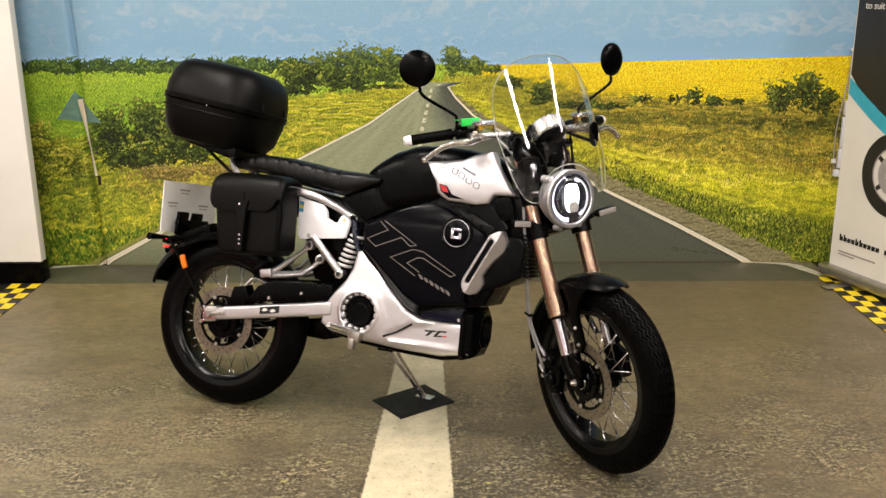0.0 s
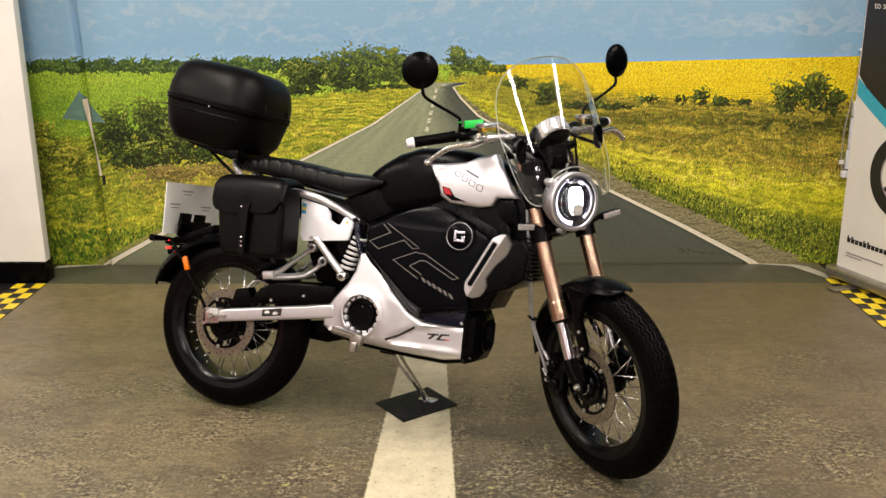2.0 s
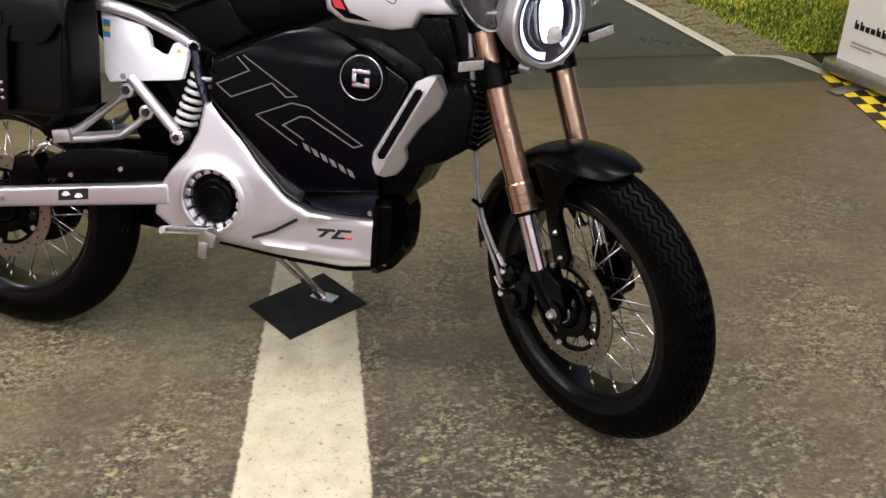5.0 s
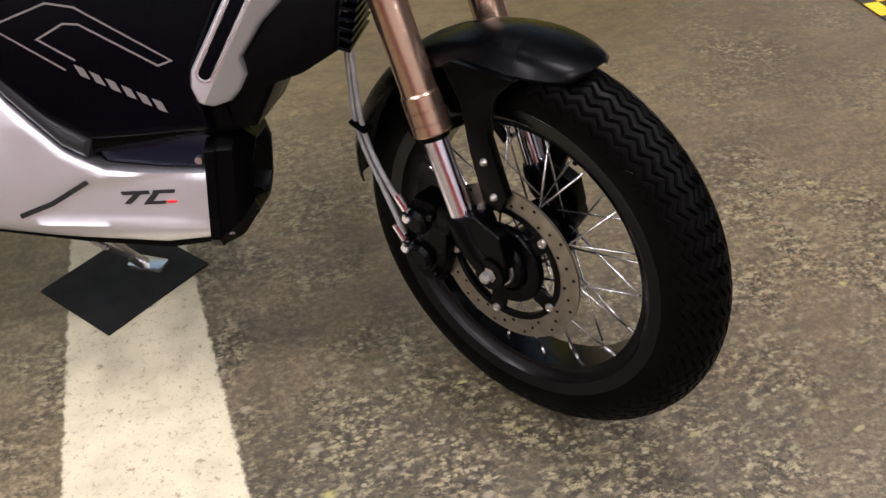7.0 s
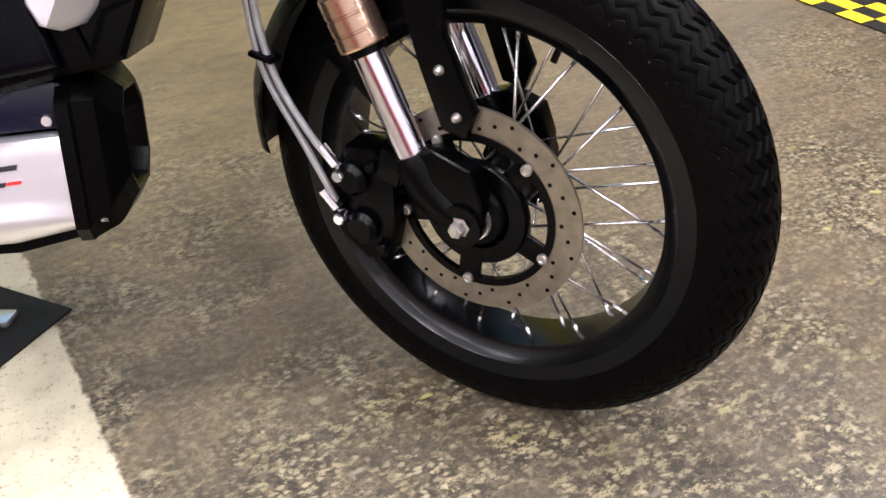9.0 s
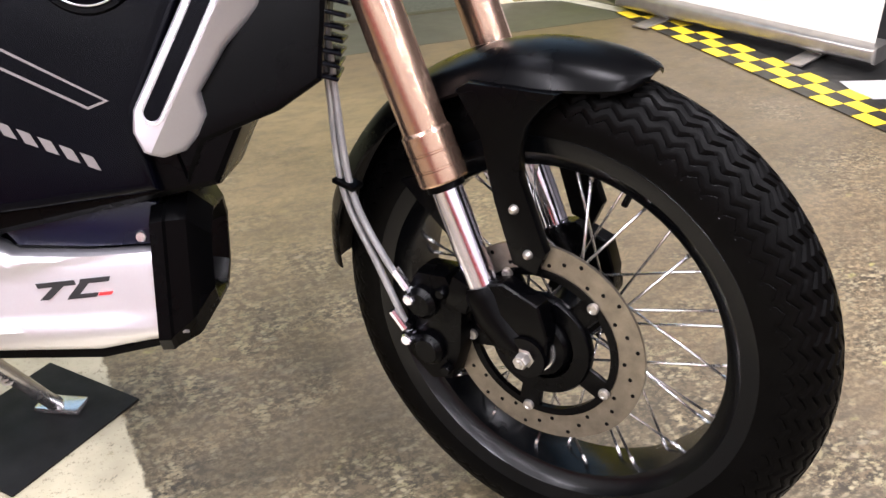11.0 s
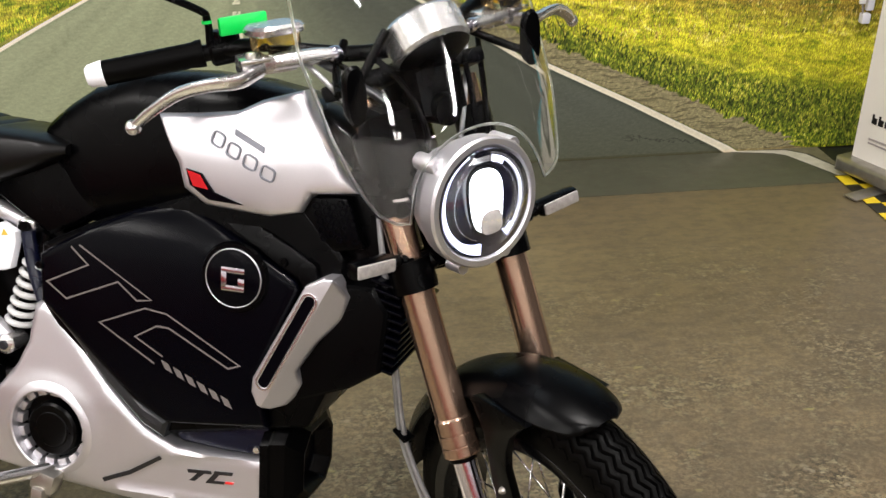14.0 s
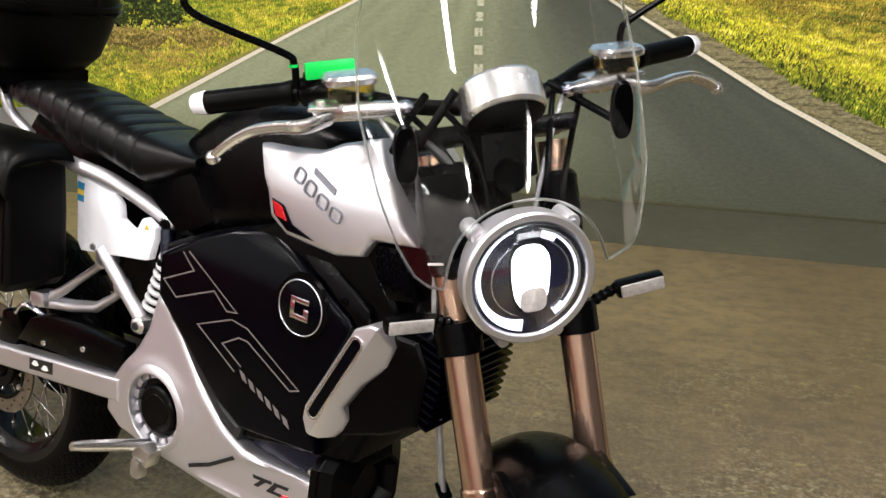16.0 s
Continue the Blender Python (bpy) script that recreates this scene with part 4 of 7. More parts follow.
# fluorescent battens under the ceiling
LAMPBODY = surface("lamp_body", (0.7, 0.7, 0.7), 0.5, vary=0.03)
DIFFUSER = glowing("tube_diffuser", (1.0, 0.97, 0.90), TUBE_GLOW)
first = None
for lx, ly in LAMPS:
    if first is None:
        first = thing("ceiling_light", "white fluorescent batten light under the ceiling, switched on", "ceiling light", group="ceiling lights", m=at(lx, ly, 2.9))
        part("housing", box((0.15, 0.90, 0.06), at(0, 0, 0.068), 0.01), LAMPBODY, first)
        part("diffuser", box((0.12, 0.86, 0.03), at(0, 0, 0.022), 0.012), DIFFUSER, first, "glowing white diffuser")
    else:
        copy_thing(first, at(lx, ly, 2.9))

# ---- the motorcycle: x forward, y to its left, z up, standing on its rear wheel's contact ----
R = 0.302
BIKE = at(-0.5976, 3.2049, 0.001, 0, 0, -21.5) @ Matrix.Rotation(math.radians(-15.5), 4, "X")
AXIS = Vector((-math.sin(math.radians(18.53)), 0, math.cos(math.radians(18.53))))
STEER = Matrix.Translation((1.404, 0, 0)) @ Matrix.Rotation(math.radians(-39.39), 4, AXIS) @ Matrix.Translation((-1.404, 0, 0))
FRONT, REAR = Vector((1.37, 0, R)), Vector((0, 0, R))
bike = thing("motorcycle", "black and silver electric motorcycle leaning on its side stand", "motorcycle", m=BIKE)


def tyre(c, half, outer, groove):
    """A tyre with zigzag grooves cut into the tread."""
    n_t, n_s = 768, 150
    bm = bmesh.new()
    rows = []
    for i in range(n_t):
        th = TAU * i / n_t
        tri = abs((th / TAU * 64) % 1 - 0.5) * 4 - 1
        row = []
        for j in range(n_s + 1):
            s = -1 + 2 * j / n_s
            ang = s * 1.82
            y = half * math.sin(ang)
            drop = (1 - math.cos(ang)) * 0.0585
            rad = outer - drop
            if abs(s) < 0.70:
                u = (s * 7.6 + 0.34 * tri) % 1.0
                rad -= groove * max(0.0, 1 - (min(u, 1 - u) / 0.145) ** 4)
            elif abs(s) < 0.75:
                rad -= 0.0025 if tri > 0.55 else 0.0
            row.append(bm.verts.new((c.x + rad * math.cos(th), c.y + y, c.z + rad * math.sin(th))))
        rows.append(row)
    for i in range(n_t):
        a, b = rows[i], rows[(i + 1) % n_t]
        for j in range(n_s):
            bm.faces.new((a[j], a[j + 1], b[j + 1], b[j]))
    return bm


def wheel(name, c, half, m, groove):
    ctr = Matrix.Translation(c)
    w = half / 0.047
    side = [(0.2015, 0.010), (0.2075, 0.026), (0.2200, 0.0395), (0.2345, 0.0415), (0.2360, 0.0440), (0.2335, 0.0468), (0.2270, 0.0462), (0.2150, 0.0440), (0.2050, 0.0330), (0.1965, 0.0300), (0.1935, 0.012)]
    rim = part(name, lathe([(r, -y * w) for r, y in side[::-1]] + [(r, y * w) for r, y in side], ctr, 96, closed=True), RIMBLACK, bike, "spoked wheel with a black rim", m)
    part("tyre", tyre(c, half, R, groove), RUBBER, rim, "black road tyre with a zigzag tread", sharp=28)
    part("hub", lathe([(0.0, -0.075), (0.018, -0.075), (0.020, -0.055), (0.045, -0.05), (0.047, -0.042), (0.030, -0.034), (0.026, 0.0), (0.030, 0.034), (0.047, 0.042), (0.045, 0.05), (0.020, 0.055), (0.018, 0.07), (0.0, 0.07)], ctr, 40), BLACK, rim)
    spoke = bmesh.new()
    rod((0.040, -0.040, 0.0), (0.150, -0.012, 0.128), 0.0017, 7, spoke)
    rod((0.1405, -0.0142, 0.117), (0.153, -0.0112, 0.1315), 0.0024, 7, spoke)
    other = spoke.copy()
    first_mesh = bpy.data.meshes.new("spoke")
    spoke.to_mesh(first_mesh)
    spoke.free()
    bmesh.ops.scale(other, vec=(1, -1, -1), verts=other.verts)
    mirror_mesh = bpy.data.meshes.new("spoke")
    other.to_mesh(mirror_mesh)
    other.free()
    third = first_mesh.copy()
    third.transform(Matrix.Scale(-1, 4, (0, 0, 1)))
    fourth = mirror_mesh.copy()
    fourth.transform(Matrix.Scale(-1, 4, (0, 0, 1)))
    for me in (first_mesh, mirror_mesh, third, fourth):
        me.materials.append(ALLOY)
        me.shade_smooth()
    for k in range(36):
        me = (first_mesh, mirror_mesh, third, fourth)[k % 4]
        shared("spoke", me, rim, ctr @ Matrix.Rotation(TAU * (k + 0.13) / 36, 4, "Y"))
    valve = bmesh.new()
    rod((c.x + 0.08, c.y, c.z + 0.178), (c.x + 0.068, c.y, c.z + 0.152), 0.004, 8, valve)
    part("valve", valve, BLACK, rim)
    return rim


def brake_disc(parent, c, y, radius, ring):
    m = Matrix.Translation((c.x, y, c.z))
    d = part("brake_disc", lathe([(radius * 0.73, -0.002), (radius, -0.002), (radius, 0.002), (radius * 0.73, 0.002)], m, 90, closed=True), DISC, parent, "drilled steel brake disc")
    part("disc_carrier", lathe([(0.042, -0.008), (0.060, -0.008), (0.062, -0.005), (0.062, 0.003), (0.042, 0.003)], m, 48, closed=True), BLACK, parent, "black disc carrier")
    part("carrier_rim", lathe([(radius * 0.685, -0.004), (radius * 0.755, -0.004), (radius * 0.755, 0.003), (radius * 0.685, 0.003)], m, 72, closed=True), BLACK, parent)
    part("hub_ring", lathe([(0.020, -0.022), (0.025, -0.022), (0.026, -0.018), (0.020, -0.016)], m, 36, closed=True), ring, parent, "round hub ring")
    part("hub_cap", lathe([(0.0, -0.020), (0.019, -0.019), (0.034, -0.014), (0.040, -0.004), (0.040, 0.003)], m, 36), BLACK, parent)
    for k in range(5):
        a = TAU * k / 5 + 0.5
        part("carrier_arm", box((radius * 0.28, 0.006, 0.026), m @ Matrix.Rotation(a, 4, "Y") @ Matrix.Translation((radius * 0.58, -0.001, 0)), 0.001), BLACK, parent)
    for k in range(5):
        a = TAU * k / 5 + 0.5
        part("disc_bolt", lathe([(0.0, -0.0075), (0.0028, -0.0075), (0.0036, -0.0085), (0.0058, -0.0080), (0.0064, -0.0065), (0.0064, -0.003)], m @ Matrix.Rotation(a, 4, "Y") @ Matrix.Translation((radius * 0.72, 0, 0)), 12), STEEL, parent)
    holes = bmesh.new()
    for k in range(39):
        a = TAU * k / 39
        rr = radius * (0.81 + 0.065 * (k % 3))
        lathe([(0.0, -0.0026), (0.0024, -0.0026), (0.0024, 0.001)], m @ Matrix.Rotation(a, 4, "Y") @ Matrix.Translation((rr, 0, 0)), 8, holes)
    tagged(part("drilled_hole", holes, BLACK, d), kind="stuff")
    return d


fw = wheel("front_wheel", FRONT, 0.047, STEER, 0.0050)
brake_disc(fw, FRONT, -0.062, 0.122, ALLOY)
rw = wheel("rear_wheel", REAR, 0.057, None, 0.0024)
brake_disc(rw, REAR, -0.066, 0.120, BLACK)
part("belt_pulley", lathe([(0.050, 0.050), (0.105, 0.050), (0.112, 0.054), (0.112, 0.072), (0.105, 0.076), (0.050, 0.070)], Matrix.Translation(REAR), 64, closed=True), BLACK, rw, "black belt pulley")
part("drive_hub", lathe([(0.0, 0.045), (0.062, 0.045), (0.062, 0.068), (0.0, 0.068)], Matrix.Translation(REAR), 40), BLACK, rw)

# -- front fork, steered --
def fork_at(z):
    """x of the fork's line at a height."""
    return 1.188 - (z - 0.705) * 0.366


def fork_pt(z, y):
    return Vector((fork_at(z), y, z))


for sgn in (-1, 1):
    y = -0.083 if sgn < 0 else 0.090
    lower = part("fork_leg", rod(fork_pt(0.50, y), fork_pt(0.34, y), 0.0175, 24), CHROME, bike, "telescopic fork leg with a copper upper tube", STEER)
    axis = (fork_pt(0.9, y) - fork_pt(0.4, y)).normalized()
    turned = Matrix.Translation(fork_pt(0.485, y)) @ axis.to_track_quat("Y", "Z").to_matrix().to_4x4()
    tube = lathe([(0.018, 0.0), (0.0265, 0.001), (0.0272, 0.003), (0.0272, 0.016), (0.0262, 0.0168), (0.0262, 0.0185), (0.0272, 0.0193), (0.0272, 0.034), (0.0262, 0.0348), (0.0262, 0.0365), (0.0272, 0.0373),
                  (0.0272, 0.038), (0.0272, 0.0555), (0.0272, 0.056), (0.0250, 0.0590), (0.0247, 0.0596), (0.0247, 0.062), (0.0247, 0.2485)], turned, 40)
    part("upper_tube", tube, COPPER, lower, "copper anodised tube", sharp=18)
    part("upper_tube", rod(fork_pt(0.755, y), fork_pt(0.972, y), 0.0215, 24), COPPER, lower, "copper anodised tube")
    part("lamp_clamp", sweep([fork_pt(z, y) for z in (0.818, 0.822, 0.848, 0.852, 0.926, 0.932)], [0.023, 0.0265, 0.0265, 0.029, 0.029, 0.024], 20), BLACK, lower, "black sleeve")
    part("dust_seal", rod(fork_pt(0.478, y), fork_pt(0.486, y), 0.021, 20), BLACK, lower)
    cast = sweep([fork_pt(0.372, y), fork_pt(0.362, y), fork_pt(0.335, y), Vector((1.348, y, 0.312)), Vector((1.37, y, 0.296))], [0.020, 0.0235, 0.0225, 0.022, 0.018], 18)
    lathe([(0.0, -0.018), (0.024, -0.018), (0.024, 0.018), (0.0, 0.018)], Matrix.Translation((1.369, y, R)), 24, cast)
    prism([(1.302, 0.372), (1.342, 0.384), (1.384, 0.366), (1.394, 0.330), (1.392, 0.296), (1.374, 0.279), (1.350, 0.284), (1.322, 0.318)], y - 0.013, y + 0.013, 0.005, 3, cast)
    part("casting", cast, BLACK, lower, "black fork casting")
    nut = lathe([(0.0, -0.014), (0.0040, -0.014), (0.0048, -0.011), (0.0075, -0.011), (0.0088, -0.009), (0.0088, 0.0), (0.0118, 0.001), (0.0118, 0.003)], Matrix.Translation((1.369, y + 0.019 * sgn, R)) @ Matrix.Scale(-1 if sgn > 0 else 1, 4, (0, 1, 0)), 6)
    part("axle_nut", nut, STEEL, lower, "zinc-plated axle nut")
# lower and upper clamps
clamp = bmesh.new()
for sgn in (-1, 1):
    lathe([(0.024, -0.022), (0.033, -0.022), (0.033, 0.022), (0.024, 0.022)], Matrix.Translation(fork_pt(0.737, (0.083 if sgn < 0 else 0.090) * sgn)) @ Matrix.Rotation(math.radians(-20), 4, "Y") @ Matrix.Rotation(math.radians(90), 4, "X"), 24, clamp, closed=True)
box((0.06, 0.17, 0.03), at(fork_at(0.74) - 0.015, 0, 0.745, 0, -23, 0), 0.006, clamp)
part("lower_clamp", clamp, BLACK, bike, "black lower fork clamp", STEER)
clamp = bmesh.new()
box((0.075, 0.24, 0.024), at(fork_at(0.985) - 0.01, 0, 0.99, 0, -23, 0), 0.008, clamp)
part("upper_clamp", clamp, BLACK, bike, "black upper fork clamp", STEER)
part("steering_stem", rod((fork_at(0.72) - 0.03, 0, 0.72), (fork_at(1.0) - 0.03, 0, 1.0), 0.03, 20), BLACK, bike, "", STEER)

# mudguard
def guard(c, r0, a0, a1, half, name, label, m, thick=0.003, crown=0.022, flare=0.0, reach=6):
    rings = []
    for k in range(57):
        u = k / 56
        a = a0 + (a1 - a0) * u
        tip = min(1.0, u / 0.16)
        taper = min(0.30 + 0.70 * math.sqrt(1 - (1 - tip) ** 2), 0.6 + 2.2 * (1 - u))
        bow = crown * (0.75 + 0.25 * min(1.0, 28 * u / 6))
        ring = []
        for j in range(17):
            s = -1 + j / 8
            ring.append((r0 + flare * max(0.0, 1 - 28 * u / reach) - bow * s * s * taper - 0.012 * min(1.0, 0.3 + 4 * u) * max(0, abs(s) - 0.8) * 5, half * taper * s))
        inner = [(r - thick, y * 0.985) for r, y in ring[::-1]]
        rings.append([Vector((c.x + r * math.cos(a), y, c.z + r * math.sin(a))) for r, y in ring + inner])
    return part(name, loft(rings), BLACK, bike, label, m, sharp=50)


fg = guard(FRONT, 0.324, math.radians(71.5), math.radians(177), 0.068, "front_mudguard", "black plastic front mudguard", STEER, flare=-0.006)
for sgn in (-1, 1):
    stay = prism([(1.285, 0.585), (1.30, 0.594), (1.402, 0.592), (1.384, 0.577), (1.366, 0.556), (1.358, 0.53), (1.357, 0.50), (1.385, 0.42), (1.372, 0.392), (1.345, 0.40), (1.325, 0.47), (1.312, 0.54)], 0.064 * sgn, 0.078 * sgn, 0.003)
    part("stay", stay, BLACK, fg, "black mudguard stay")
    stay = prism([(1.20, 0.47), (1.225, 0.48), (1.285, 0.415), (1.272, 0.40)], 0.062 * sgn, 0.070 * sgn, 0.002)
    part("stay", stay, BLACK, fg)
    for bx, bz in ((1.35, 0.465), (1.365, 0.416), (1.275, 0.408)):
        part("bolt", lathe([(0.0, -0.0065), (0.0025, -0.006), (0.0048, -0.003), (0.0056, 0.0), (0.0056, 0.004)], Matrix.Translation((bx, 0.079 * sgn, bz)) @ Matrix.Scale(-sgn, 4, (0, 1, 0)), 12), STEEL, fg)

# brake caliper and hoses
cal = prism([(1.205, 0.255), (1.20, 0.33), (1.225, 0.37), (1.265, 0.372), (1.285, 0.335), (1.28, 0.28), (1.265, 0.235), (1.235, 0.228)], -0.09, -0.045, 0.008)
caliper = part("brake_caliper", cal, BLACK, bike, "black front brake caliper", STEER)
lump = bmesh.new()
for bx, bz, rr in ((1.235, 0.335, 0.02), (1.24, 0.275, 0.02)):
    lathe([(0.0, -0.014), (rr * 0.7, -0.014), (rr, -0.008), (rr, 0.004)], Matrix.Translation((bx, -0.09, bz)), 20, lump)
box((0.03, 0.02, 0.04), at(1.285, -0.085, 0.355, 0, 20, 0), 0.004, lump)
part("piston_housing", lump, BLACK, caliper)
for bx, bz in ((1.262, 0.353), (1.262, 0.252), (1.213, 0.30)):
    part("bolt", lathe([(0.0, -0.007), (0.005, -0.007), (0.007, -0.004), (0.007, 0.002)], Matrix.Translation((bx, -0.093, bz)), 10), BLACK, caliper)
for x_end, z_end, dx in ((1.222, 0.345, 0.0), (1.214, 0.29, -0.012)):
    part("brake_hose", sweep(smooth_path([(x_end, -0.095, z_end), (1.197 + dx, -0.105, 0.385 - 0.8 * abs(dx)), (1.163 + dx, -0.11, 0.465), (1.155 + dx * 0.6, -0.11, 0.58), (1.150 + dx * 0.4, -0.108, 0.70), (1.13, -0.10, 0.80), (1.10, -0.075, 0.90)], 8), 0.0042, 10), HOSE, caliper, "grey braided brake hose")
    part("fitting", rod((x_end - 0.004, -0.098, z_end + 0.006), (x_end - 0.018, -0.101, z_end + 0.028), 0.006, 10), CHROME, caliper, "chrome hose fitting")
    part("banjo_bolt", lathe([(0.0, -0.012), (0.006, -0.012), (0.008, -0.009), (0.008, 0.004)], Matrix.Translation((x_end + 0.002, -0.097, z_end - 0.004)), 8), CHROME, caliper)
part("hose_clip", box((0.03, 0.02, 0.006), at(1.158, -0.11, 0.475, 0, 15, 0), 0.002), BLACK, caliper)

# headlamp
HL = Vector((1.25, 0, 0.857))
TURN = Matrix.Translation(HL) @ Matrix.Rotation(math.radians(-90), 4, "Z")
# local y of TURN points along +x of the motorcycle
lamp_shell = part("headlamp", lathe([(0.0, -0.125), (0.03, -0.122), (0.06, -0.10), (0.080, -0.06), (0.086, -0.03), (0.093, -0.028), (0.095, -0.012), (0.095, 0.0), (0.092, 0.004), (0.084, 0.004), (0.078, -0.006), (0.0, -0.008)], TURN, 72), SILVER, bike, "round silver headlamp, switched on", STEER @ Matrix.Translation(HL + Vector((0, -0.006, -0.015))) @ Matrix.Scale(0.96, 4) @ Matrix.Translation(-HL))
part("bowl", lathe([(0.0, -0.0062), (0.0765, -0.0062), (0.079, 0.0005), (0.076, 0.0), (0.0745, -0.004), (0.0, -0.004)], TURN, 64), BOWL, lamp_shell, "black reflector bowl")
def arc(r0, r1, a0, a1, y0, y1, m, n=30):
    rings = []
    for k in range(n + 1):
        a = a0 + (a1 - a0) * k / n
        rings.append([m @ Vector((r * math.cos(a), y, r * math.sin(a))) for r, y in ((r0, y0), (r1, y0), (r1, y1), (r0, y1))])
    return loft(rings)
def taper_arc(r1, a0, a1, wide, thin, n=36):
    """A light ring whose width grows towards its first end."""
    rings = []
    for k in range(n + 1):
        a, w = a0 + (a1 - a0) * k / n, thin + (wide - thin) * (1 - k / n) ** 1.6
        rings.append([TURN @ Vector((r * math.cos(a), y, r * math.sin(a))) for r, y in ((r1 - w, -0.004), (r1, -0.004), (r1, 0.0), (r1 - w, 0.0))])
    return loft(rings)
part("light_ring", taper_arc(0.0755, math.radians(-80), math.radians(72), 0.0150, 0.0022), BLUEGLOW, lamp_shell, "lit bluish light ring")
part("light_ring", arc(0.0655, 0.0690, math.radians(118), math.radians(232), -0.004, -0.001, TURN), RINGGLOW, lamp_shell, "thin lit arc of the light ring")
for a0, a1 in ((106, 124), (222, 238)):
    part("light_ring", arc(0.0590, 0.0680, math.radians(a0), math.radians(a1), -0.004, 0.0, TURN), BLUEGLOW, lamp_shell, "bright end of the light ring")
part("ring_trim", arc(0.0705, 0.0725, math.radians(100), math.radians(250), -0.004, 0.0, TURN), ALLOY, lamp_shell)
part("ring_trim", arc(0.0570, 0.0582, math.radians(110), math.radians(236), -0.004, 0.0, TURN), ALLOY, lamp_shell)
part("ring_trim", arc(0.0540, 0.0552, math.radians(-70), math.radians(60), -0.004, 0.0, TURN), ALLOY, lamp_shell)
lens_outline = [(p * (1.0 + 0.10 * q / 0.042), q) for p, q in oval(32, 0.0255, 0.0460, 0.70)]
led = loft([[TURN @ Vector((p * w, y, q * w + 0.003)) for p, q in lens_outline] for y, w in ((-0.004, 1.0), (0.006, 1.0), (0.011, 0.90), (0.013, 0.7))])
part("led_lens", led, LAMPGLOW, lamp_shell, "lit white LED lens")
part("lower_lens", loft([[TURN @ Vector((p, y, q - 0.0245)) for p, q in oval(28, 0.0185 * w, 0.0175 * w, 0.62)] for y, w in ((0.009, 1.0), (0.0132, 1.0), (0.0142, 0.85))]), LENS, lamp_shell, "dim lower lens")
dome = lathe([(0.0, 0.0225), (0.025, 0.0215), (0.050, 0.0175), (0.068, 0.0105), (0.0785, 0.0040), (0.0785, 0.0020), (0.066, 0.0085), (0.049, 0.0155), (0.025, 0.0195), (0.0, 0.0205)], TURN, 64)
cover_glass = part("lamp_glass", dome, GLASS, lamp_shell, "clear domed lamp glass")
cover_glass.visible_shadow = False
part("lens_surround", loft([[TURN @ Vector((p * w, y, q * w + 0.003)) for p, q in lens_outline] for y, w in ((-0.004, 1.14), (-0.002, 1.11))]), BLACK, lamp_shell)
part("name_bar", box((0.001, 0.034, 0.008), at(1.2475, 0.0, 0.857 + 0.062), 0.0), ALLOY, lamp_shell)
for sgn, ey, ez in ((-1, -0.066, 0.066), (1, 0.066, 0.066), (-1, -0.035, -0.094), (1, 0.045, -0.09)):
    part("lug", lathe([(0.0, 0.004), (0.006, 0.004), (0.0065, 0.0), (0.0115, 0.0), (0.0125, -0.003), (0.0125, -0.045), (0.0, -0.05)] if ez > 0 else [(0.0, 0.0), (0.009, 0.0), (0.01, -0.03), (0.0, -0.03)], Matrix.Translation((1.238, ey, HL.z + ez)) @ Matrix.Rotation(math.radians(-90), 4, "Z"), 20), SILVER, lamp_shell, "silver mounting lug")
for sgn in (-1, 1):
    part("bracket", rod((1.18, 0.075 * sgn, 0.86), fork_pt(0.83, 0.085 * sgn), 0.012, 12), BLACK, lamp_shell)
    part("lower_bracket", rod((1.19, 0.05 * sgn, 0.77), fork_pt(0.745, 0.08 * sgn), 0.012, 12), BLACK, lamp_shell)
part("bracket_block", box((0.05, 0.06, 0.03), at(1.185, 0, 0.765), 0.006), BLACK, lamp_shell)
# added black panel: darkens the view through the screen in place of bracket and wires
cover = prism([(0.0, 0.0), (0.030, 0.006), (0.036, 0.050), (0.020, 0.112), (-0.006, 0.118), (-0.014, 0.050)], -0.122, -0.052, 0.007, 2)
bmesh.ops.translate(cover, verts=cover.verts, vec=fork_pt(0.855, 0) + Vector((0.006, 0, 0)))
part("clutter_panel", cover, BLACK, bike, "added black panel standing for the dark clutter beside the headlamp", STEER)

# turn signals
for sgn in (-1, 1):
    sx, sy, sz = 1.186, (-0.153 if sgn < 0 else 0.185), 0.775
    sig = part("turn_signal", box((0.024, 0.072, 0.0245), at(sx, sy, sz, 8 * sgn, 0, -6 * sgn), 0.008), BLACK, bike, "slim front turn signal on a rubber stalk", STEER)
    part("lens", box((0.006, 0.064, 0.0185), at(sx + 0.0115, sy, sz, 8 * sgn, 0, -6 * sgn), 0.003), LENS, sig, "clear grey lens")
    part("reflector", box((0.003, 0.054, 0.013), at(sx + 0.0100, sy, sz, 8 * sgn, 0, -6 * sgn)), ALLOY, sig)
    stalk = sweep([(sx - 0.004, sy - (0.029 + 0.005 * k) * sgn, sz - 0.002 * k) for k in range(9)], [0.009 if k % 2 else 0.0068 for k in range(9)], 12)
    part("stalk", stalk, BLACK, sig, "ribbed rubber stalk")

# dark steering head cover behind the fork
part("steering_cover", prism([(0.97, 0.85), (1.065, 0.86), (1.10, 0.78), (1.095, 0.66), (1.0, 0.66)], -0.07, 0.07, 0.012, 2), BLACK, bike, "black cover round the steering head")

